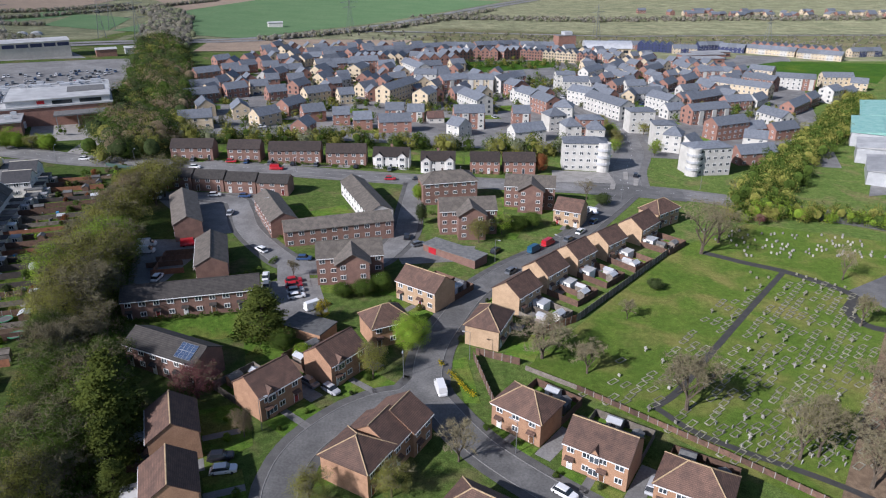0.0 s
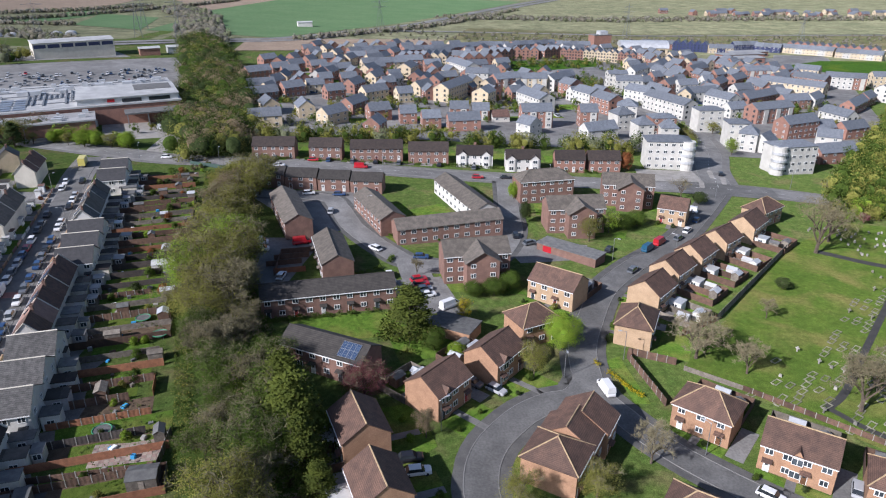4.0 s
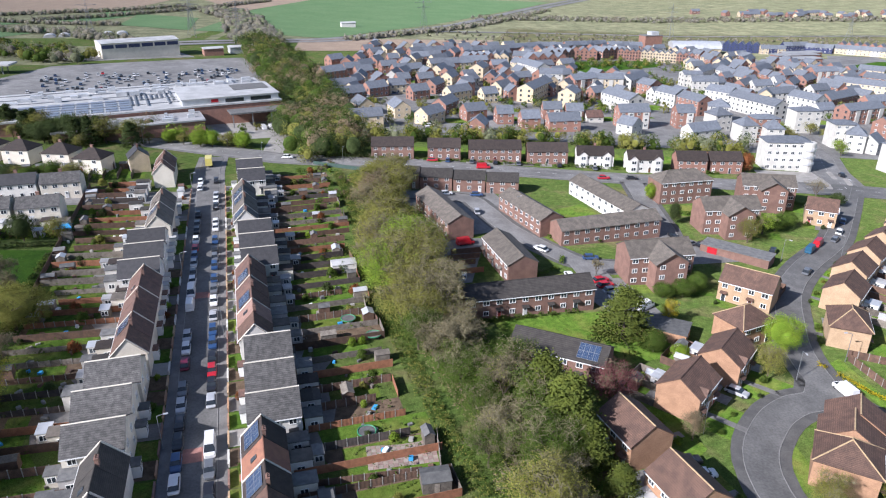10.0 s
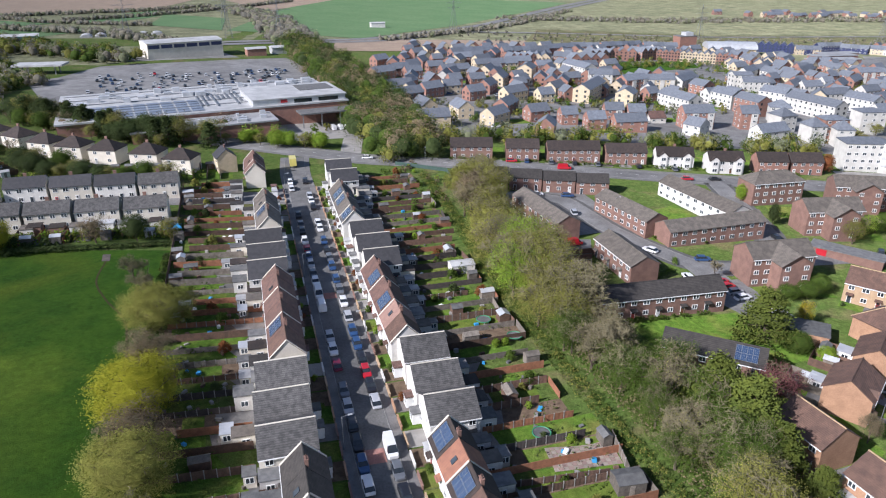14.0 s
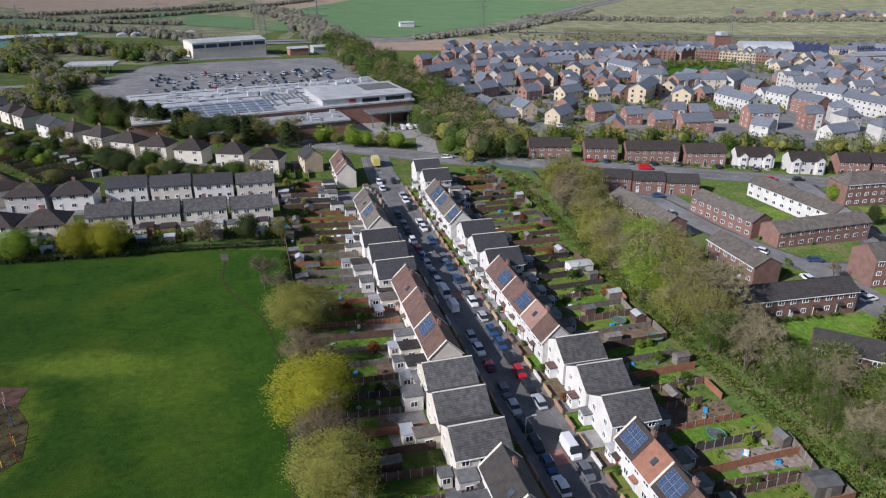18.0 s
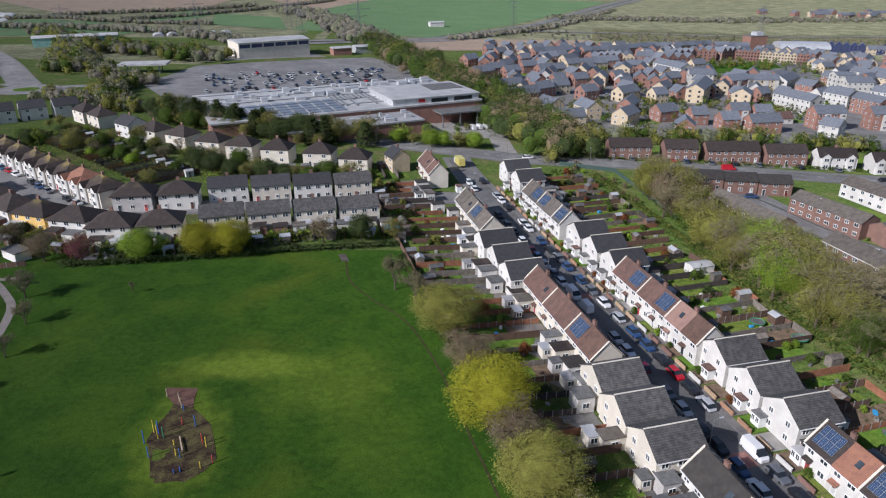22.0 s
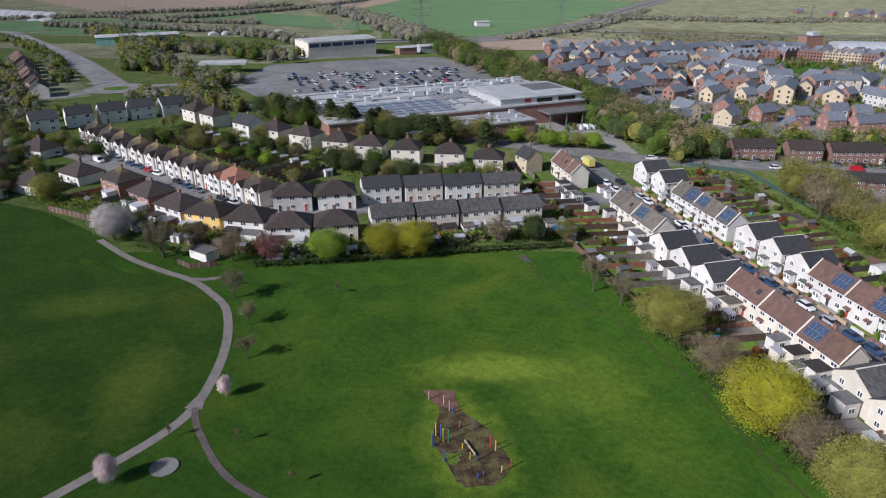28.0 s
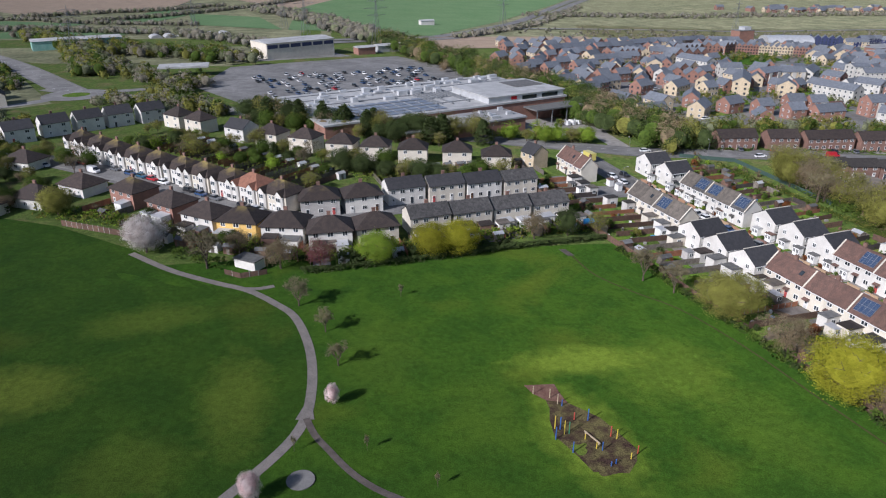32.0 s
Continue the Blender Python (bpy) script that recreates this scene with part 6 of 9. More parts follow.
def branches(rg, h, spread, levels, limbs):
    """Segments of a tapered trunk with limbs, and the tips of the last ones."""
    segs, tips = [], []
    base = Vector((0, 0, -0.3))
    fork = Vector((rg.uniform(-0.2, 0.2), rg.uniform(-0.2, 0.2), h * rg.uniform(0.2, 0.3)))
    segs.append((base, fork, 0.022 * h + 0.05, 0.017 * h + 0.03))

    def grow(at, way, length, radius, level):
        end = at + way * length
        segs.append((at, end, radius, radius * 0.6))
        if level == 0:
            tips.append(end)
            return
        tips.append(at + way * length * 0.75)
        for _ in range(3 if level > 1 else 4):
            turn = Vector((rg.gauss(0, 1), rg.gauss(0, 1), rg.gauss(0.25, 0.6))).normalized()
            grow(at + way * length * rg.uniform(0.55, 1.0), (way + turn * 0.75).normalized(), length * rg.uniform(0.55, 0.75), radius * 0.55, level - 1)

    for k in range(limbs):
        a = 2 * math.pi * (k + rg.random() * 0.6) / limbs
        tilt = rg.uniform(0.25, 0.8) * spread
        way = Vector((math.cos(a) * tilt, math.sin(a) * tilt, 1)).normalized()
        grow(fork + Vector((0, 0, rg.uniform(-0.1, 0.15) * h)), way, h * rg.uniform(0.28, 0.36), 0.011 * h + 0.02, levels)
    return segs, tips


def leaves_mesh(name, leaves, material, centre=None):
    """Loose leaves as one mesh; their shading follows the round of the crown about its centre, or the sky where none is given."""
    q = np.asarray(leaves, dtype=float).reshape(-1, 3, 3)
    n = len(q)
    own = np.cross(q[:, 1] - q[:, 0], q[:, 2] - q[:, 0])
    own /= np.linalg.norm(own, axis=1, keepdims=True) + 1e-9
    out = q.mean(axis=1) - np.asarray(centre, dtype=float) if centre is not None else np.tile((0.0, -0.25, 1.0), (n, 1))
    out /= np.linalg.norm(out, axis=1, keepdims=True) + 1e-9
    back = (own * out).sum(axis=1) < 0
    q[back] = q[back][:, ::-1]
    own[back] *= -1
    soft = out + own * 0.38
    soft /= np.linalg.norm(soft, axis=1, keepdims=True) + 1e-9
    me = bpy.data.meshes.new(name)
    me.from_pydata(q.reshape(-1, 3).tolist(), [], np.arange(n * 3).reshape(n, 3).tolist())
    me.materials.append(material)
    me.polygons.foreach_set("use_smooth", [True] * n)
    me.normals_split_custom_set(np.repeat(soft, 3, axis=0).tolist())
    return me


def leaf_spray(rg, centres, sigma, size, each):
    """Three-cornered leaves scattered round the centres."""
    c = np.repeat(np.asarray([tuple(p) for p in centres]), each, axis=0)
    c = c + rg.normal(0, 1, c.shape) * sigma
    n = len(c)
    a = rg.normal(0, 1, (n, 3))
    a /= np.linalg.norm(a, axis=1, keepdims=True)
    b = np.cross(a, rg.normal(0, 1, (n, 3)))
    b /= np.linalg.norm(b, axis=1, keepdims=True) + 1e-9
    s = (size * rg.uniform(0.6, 1.15, (n, 1)))
    a, b = a * s, b * s * 0.85
    return np.stack([c - a - b, c + a - b * 0.8, c + b * 1.2], 1)


def trunk_mesh(segs, twigs=(), sides=5):
    bm = bmesh.new()
    for a, b, ra, rb in segs:
        tube(bm, a, b, ra, rb, sides if ra > 0.08 else 3)
    bmesh.ops.recalc_face_normals(bm, faces=bm.faces)
    for strip in twigs or ():
        bm.faces.new([bm.verts.new(p) for p in strip]).material_index = 1
    me = bpy.data.meshes.new("trunk")
    bm.to_mesh(me)
    bm.free()
    me.materials.append(M["bark"])
    me.materials.append(M["twig"])
    return me


def dome(rg, n, rx, rz, zc, inner=0.7):
    """Places all over a lumpy round crown."""
    lumps = [Vector((rg.gauss(0, 1), rg.gauss(0, 1), rg.gauss(0.2, 0.8))).normalized() for _ in range(9)]
    out = []
    while len(out) < n:
        d = Vector((rg.gauss(0, 1), rg.gauss(0, 1), rg.gauss(0.15, 1))).normalized()
        bulge = max(d.dot(q) for q in lumps)
        r = rg.uniform(inner, 1.0) * (0.78 + 0.24 * smooth(0.5, 1.0, bulge))
        p = (d.x * rx * r, d.y * rx * r, zc + d.z * rz * r)
        if p[2] > 1.2:
            out.append(p)
    return out


def make_tree(kind, seed, coarse=False):
    """Meshes of a tree about ten metres high: trunk with limbs, twigs, crown."""
    rg, nr = random.Random(seed), np.random.default_rng(seed)
    twigs, big = None, 1.56 if coarse else 1.0
    few = (lambda n: max(2, n * 5 // 13)) if coarse else (lambda n: n)
    if kind == "conifer":
        segs = [(Vector((0, 0, -0.3)), Vector((0, 0, 9.6)), 0.3, 0.03)]
        centres = []
        for k in range(150):
            z = 0.8 + 9.0 * (k / 150) ** 0.95
            r = (1 - (z - 1) / 9.4) ** 0.8 * 3.4 * rg.uniform(0.55, 1.05)
            a = rg.uniform(0, 6.283)
            centres.append((r * math.cos(a), r * math.sin(a), z + rg.uniform(-0.2, 0.2)))
            if k % 4 == 0:
                segs.append((Vector((0, 0, z - 0.1)), Vector((r * 0.9 * math.cos(a), r * 0.9 * math.sin(a), z)), 0.06, 0.02))
        crown = leaf_spray(nr, centres, (0.4, 0.4, 0.16), 0.15 * big, few(60))
    elif kind == "bush":
        segs = [(Vector((0, 0, -0.2)), Vector((rg.uniform(-1, 1), rg.uniform(-1, 1), 4)), 0.15, 0.04) for _ in range(5)]
        centres = []
        for k in range(64):
            d = Vector((rg.gauss(0, 1), rg.gauss(0, 1), rg.gauss(0, 1))).normalized()
            r = rg.uniform(0.6, 1.05)
            centres.append((d.x * 5 * r, d.y * 5 * r, max(0.6, 5 + d.z * 5 * r)))
        crown = leaf_spray(nr, centres, 0.8, 0.5, 20)
    else:
        wide = {"broad": 1.0, "bare": 0.85, "half": 0.9, "tall": 0.45}[kind]
        segs, tips = branches(rg, 10, wide, 3, 6 if kind != "tall" else 4)
        top, side = max(p.z for p in tips), sorted(p.xy.length for p in tips)[int(len(tips) * 0.93)]
        fit_z, fit_r = 9.5 / top, 4.3 * wide / side
        segs = [g for g in segs if g[2] > (0.05 if coarse else 0.022)]
        grown = lambda p: Vector((p.x * fit_r, p.y * fit_r, p.z * fit_z))
        segs, tips = [(grown(a), grown(b), ra, rb) for a, b, ra, rb in segs], [grown(p) for p in tips]
        if kind == "broad":
            crown = leaf_spray(nr, dome(rg, 360, 4.6, 4.5, 5.3), 0.42, 0.07 * big, few(84))
            ways = nr.normal(0, 1, (9, 3))
            ways /= np.linalg.norm(ways, axis=1, keepdims=True)
            swell = 0.46 + 0.2 * np.clip((BALL_TRIS @ ways.T).max(axis=2), 0.4, 1.0)
            crown = np.concatenate([crown, BALL_TRIS * swell[..., None] * (4.5, 4.5, 4.4) + (0, 0, 5.3)])
        elif kind == "half":
            crown = leaf_spray(nr, dome(rg, 150, 4.3, 4.3, 5.3, 0.5) + rg.sample(tips, min(90, len(tips))), 0.46, 0.075 * big, few(56))
        else:
            crown = leaf_spray(nr, tips, 0.65, 0.075, max(2, 1100 // len(tips)))
        if kind in ("bare", "half", "tall"):
            strips = []
            for p in tips:
                for _ in range(few({"bare": 7, "half": 2, "tall": 5}[kind])):
                    w = Vector((rg.gauss(0, 1), rg.gauss(0, 1), rg.gauss(0.5, 0.8))).normalized()
                    q = p - w * 0.35
                    e = q + w * rg.uniform(0.7, 1.5)
                    s = w.cross(Vector((rg.gauss(0, 1), rg.gauss(0, 1), rg.gauss(0, 1)))).normalized() * 0.03
                    strips.append((q - s, q + s, e + s * 0.4, e - s * 0.4))
            twigs = [[tuple(v) for v in st] for st in strips]
    return segs, crown, twigs


TREES = {}


def tree(kind, leaf, x, y, h, label, spread=1.0, seed=0, name="tree", group="trees"):
    coarse = y > 160 or x < -330
    key = (kind, leaf, seed, coarse)
    if key not in TREES:
        segs, crown, twigs = make_tree(kind, hash_of(kind) + seed, coarse)
        TREES[key] = (trunk_mesh(segs, twigs), leaves_mesh("crown", crown, LEAF[leaf], (0, 0, 3.6)))
    t = thing(name, x, y, (x * 37 + y * 91) % 360, label, "tree" if name == "tree" else "shrub", group)
    k = h / 10
    t.scale = (k * spread, k * spread, k)
    trunk, crown = TREES[key]
    part("trunk", trunk, None, t)
    tagged(part("crown", crown, None, t), kind="stuff")
    return t


def hash_of(s):
    return sum(ord(c) * 7 for c in s)


# park edge
for kind, leaf, x, y, h, sp, label in [
    ("broad", "white", -296.5, 150.5, 9.5, 1.25, "white blossom tree at the park edge"), ("bare", "brown", -280, 141.5, 9.5, 1.35, "bare grey tree at the park edge"), ("half", "brown", -263.5, 141.5, 7.5, 1.35, "brown budding tree at the park edge"),
    ("half", "plum", -254.5, 141.8, 7, 1.35, "plum-red budding tree at the park edge"), ("broad", "spring", -241.4, 145.2, 8, 1.35, "fresh green tree at the park edge"), ("broad", "lime", -228.6, 149.2, 8.8, 1.25, "yellow-green tree at the park edge"), ("broad", "lime", -221.8, 150.6, 9.4, 1.25, "yellow-green tree at the park edge"),
    ("half", "brown", -201, 160.8, 7.5, 1.2, "budding olive tree at the park edge"), ("broad", "dark", -191.5, 163.5, 8, 0.9, "dark evergreen tree at the park edge"), ("bare", "olive", -179.8, 136.8, 8.5, 0.95, "slim bare tree in the park"), ("bare", "olive", -174.7, 130.8, 8, 0.95, "slim bare tree in the park"),
    ("broad", "olive", -167.4, 120, 10.5, 1.5, "round budding tree by the garden fences"), ("half", "brown", -162.9, 104.8, 8.5, 1.4, "brown budding tree by the garden fences"), ("broad", "lime", -158.4, 91.8, 11.5, 1.45, "large yellow-green tree by the garden fences"), ("half", "brown", -155.3, 83, 9.5, 1.3, "bare brown tree by the garden fences"),
    ("broad", "olive", -152.5, 74.8, 10.5, 1.4, "olive-yellow tree by the garden fences"), ("bare", "brown", -257.0, 123.6, 6.2, 1.2, "small bare tree in park grass"), ("bare", "olive", -250.5, 113.2, 5, 1.15, "small bare tree in park grass"), ("bare", "olive", -247.1, 101.4, 4.8, 1.1, "small bare tree in park grass"),
    ("broad", "pink", -247.1, 90.1, 4.2, 0.62, "small pink blossom tree in the park"), ("broad", "pink", -256.1, 69.2, 4.8, 0.72, "pink blossom tree beside the park path"), ("broad", "olive", -328.0, 175.5, 8.5, 1.25, "olive-green tree at the park edge"), ("half", "brown", -274, 148, 7, 1.0, "brown tree behind the park hedge"),
    ("half", "olive", -183.0, 165, 7, 1.0, "budding tree behind the park"), ("bare", "brown", -235.9, 128, 3, 0.5, "tiny staked sapling in the park"), ("bare", "rust", -241.0, 78.8, 3, 0.35, "tiny staked sapling in the park"), ("bare", "rust", -230.9, 71.0, 3, 0.35, "tiny staked sapling in the park"), ("bare", "olive", -251.7, 78.8, 3, 0.35, "tiny staked sapling in the park"),
    ("half", "olive", -148.5, 65.5, 9, 1.0, "olive tree by the garden fences")]:
    tree(kind, leaf, x, y, h, label, sp, seed=int(abs(x)) % 2, group="park trees")
# estate and cemetery
for kind, leaf, x, y, h, sp, label in [
    ("conifer", "conifer", -42.7, 126, 12, 1.55, "large dark cedar between the houses"), ("broad", "spring", -11.0, 123.5, 9, 0.95, "fresh green tree by the estate road"), ("half", "olive", -18.0, 113, 8, 0.9, "budding tree on the front lawn"), ("half", "plum", -49.6, 104.5, 7.5, 1.5, "plum-red budding tree beside the terrace"),
    ("bare", "dusky", 16.4, 122.5, 9.5, 1.6, "wide bare tree at the cemetery edge"), ("bare", "brown", 25.0, 117.5, 7.5, 1.2, "bare tree in the cemetery"), ("bare", "brown", 41.8, 106.5, 12.5, 1.3, "tall bare cemetery tree"), ("bare", "brown", 69, 181.0, 16, 1.3, "large bare tree at the cemetery corner"), ("bare", "brown", 77, 190, 13, 1.3, "large brown tree at the cemetery corner"),
    ("bare", "olive", 57.2, 93.8, 13, 0.9, "bare tall cemetery tree beside graves"), ("bare", "olive", 60.8, 94.6, 13, 0.75, "bare tall cemetery tree beside graves"), ("bare", "brown", 66, 87.4, 12, 1.1, "bare tree over leaf litter"), ("bare", "dusky", 74.5, 98, 12, 1.0, "bare tree over leaf litter"), ("bare", "dusky", 80, 110, 11, 0.95, "bare tree over leaf litter"), ("bare", "brown", 84, 105, 12, 1.0, "bare tree over leaf litter"), ("bare", "dusky", 87.5, 120, 10.5, 0.95, "bare tree over leaf litter"), ("bare", "brown", 93, 116, 12, 1.0, "bare tree over leaf litter"), ("bare", "dusky", 95.5, 130, 10, 0.95, "bare tree over leaf litter"), ("bare", "brown", 104, 134, 11, 1.0, "bare tree over leaf litter"),
    ("half", "olive", -23.6, 78.5, 7.5, 1.0, "budding tree in front of the stepped terrace"), ("half", "olive", -11.6, 81.5, 6.5, 1.2, "budding tree in a back garden"), ("bare", "brown", -1.2, 90, 8, 1.0, "bare tree beside the estate road"), ("half", "brown", -38.0, 94, 6, 0.8, "small bare tree on the verge"), ("broad", "dark", -12.3, 196, 7, 0.6, "dark columnar evergreen by the flats"),
    ("bare", "brown", 43.5, 224, 8, 1.1, "bare tree at the junction"), ("broad", "dark", 48, 219, 4.5, 1.4, "dark evergreen shrub at the junction"), ("broad", "rust", 31.0, 254, 8, 0.8, "rust-brown hedge tree beside the houses"), ("bare", "brown", -43, 156, 5, 0.8, "small bare tree by the parking"), ("broad", "dark", 49.3, 157, 3, 1.6, "dark shrub in the cemetery grass"), ("bare", "brown", 38.5, 141, 5, 1.0, "small bare tree in the cemetery grass"),
    ("bare", "brown", 102.4, 167, 10, 0.8, "bare tree by the chapel"), ("bare", "olive", 93.6, 141.5, 9, 0.8, "bare tree inside the path curve"), ("broad", "spring", -14.2, 217, 6, 0.9, "bright shrub by the flats"), ("half", "olive", 5, 183, 8, 1.0, "budding tree beside the flats"), ("half", "spring", 12, 190, 7, 1.1, "green shrubs beside the flats"), ("broad", "hedge", 17, 193, 5, 1.4, "green shrubs beside the flats"), ("broad", "hedge", 22, 197, 5, 1.4, "green shrubs beside the flats"),
    ("broad", "hedge", -24, 147, 4.5, 1.5, "green shrubs below the flats"), ("broad", "hedge", -20, 150.5, 5, 1.3, "green shrubs below the flats"), ("broad", "hedge", -29, 146, 4, 1.4, "green shrubs below the flats"), ("half", "gold", -31.5, 133, 6.5, 0.7, "golden weeping tree by the parking"), ("broad", "hedge", -37.5, 121.5, 5, 1.3, "dark green shrub below the cedar"), ("broad", "spring", -33, 119, 3.5, 1.2, "bright green shrub behind the house"), ("half", "plum", 96, 206, 4, 1.2, "crimson shrub at the cemetery top")]:
    tree(kind, leaf, x, y, h, label, sp, seed=int(abs(x * 3)) % 2, group="estate trees")


def wood(points, width, step, kinds, hmin, hmax, label, seed, group):
    rg = random.Random(seed)
    for p in smooth_line(points, step):
        for _ in range(max(1, round(width / 5.5))):
            x, y = p.x + rg.uniform(-width / 2, width / 2), p.y + rg.uniform(-width / 2, width / 2)
            kind, leaf = rg.choice(kinds)
            tree(kind, leaf, x, y, rg.uniform(hmin, hmax), label, rg.uniform(1.0, 1.4), rg.randrange(2), group=group)


BELT = [(-104, 224), (-102, 200), (-98, 178), (-93.5, 160), (-88, 141), (-82, 124), (-74, 107), (-67.5, 91), (-64, 74)]
wood(BELT[:4], 11, 4.8, [("half", "olive"), ("half", "olive"), ("bare", "olive"), ("broad", "olive"), ("half", "brown")], 8.5, 12.5, "budding trees in the belt behind the gardens", 2, "tree belt")
wood(BELT[3:6], 13, 3.4, [("bare", "olive"), ("half", "olive"), ("bare", "olive"), ("half", "spring"), ("half", "olive")], 11, 15, "tall budding trees in the belt behind the gardens", 3, "tree belt")
wood(BELT[5:], 12, 3.9, [("bare", "olive"), ("half", "olive"), ("bare", "olive"), ("half", "hedge"), ("bare", "brown"), ("half", "hedge")], 7.5, 12, "mixed trees in the belt behind the gardens", 4, "tree belt")
for x, y, h in ((-59.5, 91, 14), (-62.5, 98, 13), (-57, 85, 10), (-53, 79, 7)):
    tree("conifer", "conifer", x, y, h, "broad green conifer in the tree belt", 1.35, 0, group="tree belt")
for x, y, h in ((-88, 141, 10), (-84, 138, 10.5), (-91, 146, 9)):
    tree("broad", "spring", x, y, h, "fresh green tree in the tree belt", 1.0, 1, group="tree belt")
wood([(-300, 290), (-270, 274), (-248, 264), (-225, 258), (-204, 258)], 8, 4.2, [("conifer", "dark"), ("broad", "dark"), ("conifer", "dark"), ("half", "olive")], 9, 12.5, "dark pines in front of the supermarket", 9, "supermarket trees")
wood([(-298, 281), (-268, 267), (-246, 257), (-222, 251)], 5, 6.0, [("broad", "dark"), ("half", "olive"), ("bare", "brown"), ("broad", "hedge")], 5, 8, "trees along the road before the supermarket", 29, "supermarket trees")
wood([(-200, 261), (-185, 262), (-170, 261), (-160, 263)], 7, 5.5, [("broad", "spring"), ("broad", "spring"), ("half", "olive")], 5, 7, "fresh green trees by the service yard", 10, "supermarket trees")
wood([(-260, 232), (-290, 232), (-310, 240), (-330, 252)], 20, 9, [("broad", "dark"), ("half", "olive"), ("broad", "hedge"), ("bare", "brown"), ("half", "spring")], 4, 7, "garden trees between the houses", 17, "garden trees")
wood([(-200, 208), (-230, 213), (-255, 215)], 14, 9, [("broad", "dark"), ("half", "olive"), ("broad", "hedge"), ("broad", "dark")], 4, 8, "garden trees between the houses", 18, "garden trees")
wood([(83, 285), (89, 305), (89, 326)], 3, 9, [("half", "spring"), ("half", "olive")], 5, 7, "young street trees beside the estate avenue", 19, "street trees")
wood([(66.5, 288), (71, 310), (70.5, 345)], 2, 6, [("half", "spring"), ("half", "olive")], 5, 7, "young street trees beside the estate avenue", 19, "street trees")


def hedge(name, points, width, height, leaf, label, seed, per=26, size=0.2, ragged=0.15, kind="", gap=0.0):
    """A dense hedge: leaves all over an uneven rounded bank along a line."""
    nr = np.random.default_rng(seed)
    centres = []
    line = smooth_line(points, 1.0)
    side = offset(line, 1.0)
    for p, q in zip(line, side):
        if gap and nr.random() < gap:
            continue
        q = q - p
        top = height * (1 + nr.uniform(-ragged, ragged))
        for _ in range(per):
            u, v = nr.uniform(-1, 1), nr.uniform(0.02, 1)
            if abs(u) < 0.6 and v < 0.6:
                v = nr.uniform(0.75, 1)
            w = u * width / 2 * (1 - 0.25 * v)
            x, y = p.x + q.x * w + q.y * nr.uniform(-0.55, 0.55), p.y + q.y * w - q.x * nr.uniform(-0.55, 0.55)
            centres.append((x, y, ground_z(x, y) + top * v))
    tagged(new(name, leaves_mesh(name, leaf_spray(nr, centres, 0.14, size, 4), LEAF[leaf])), label, "hedge", "", kind)


hedge("park_hedge", [(-258, 139.0), (-248, 141.2), (-226.6, 147.4), (-205, 154.6), (-182, 161.6)], 1.3, 1.5, "dark", "dark clipped hedge along the park edge", 301)
hedge("park_shrubs", [(-250, 143.5), (-236, 147), (-214, 154), (-207, 156.5)], 3.0, 2.6, "dark", "dark shrubs behind the park hedge", 302, 30, 0.25, 0.45, "stuff", 0.25)
hedge("park_shrubs", [(-305, 158), (-290, 149.5), (-276, 141.5)], 3.0, 2.0, "hedge", "green brambles along the park fence", 303, 20, 0.22, 0.5, "stuff", 0.3)
hedge("undergrowth", [(-103, 218), (-102, 198), (-98, 178)], 7, 1.3, "hedge", "green undergrowth below the trees", 304, 34, 0.26, 0.6, "stuff", 0.1)
for k, leaf in enumerate(("hedge", "hedge", "brown")):
    hedge("undergrowth", [(-97, 178), (-92, 160), (-86, 141), (-79, 124), (-72, 107), (-66, 91), (-62, 74)], 16, 2.0, leaf, "green undergrowth and brambles below the trees", 305 + k, 72, 0.14, 0.7, "stuff")
hedge("box_hedge", [(-6, 120.5), (1.6, 108)], 0.7, 0.7, "gold", "small golden clipped hedge beside the pavement", 309, 16, 0.12, 0.2, "", 0.3)
hedge("garden_hedge", [(-342, 178), (-350, 182), (-362, 186)], 1.6, 2.0, "dark", "dark garden hedge at the park edge", 310)
wood([(-350, 180), (-362, 196), (-372, 216), (-385, 228)], 10, 8, [("broad", "dark"), ("half", "olive"), ("broad", "hedge"), ("bare", "brown")], 4, 8, "garden trees near the bungalows", 26, "garden trees")
wood([(-320, 176), (-305, 170), (-288, 158), (-268, 150)], 8, 8, [("broad", "dark"), ("broad", "hedge"), ("bare", "brown"), ("half", "olive")], 2.5, 5, "small garden trees behind the park", 27, "garden trees")


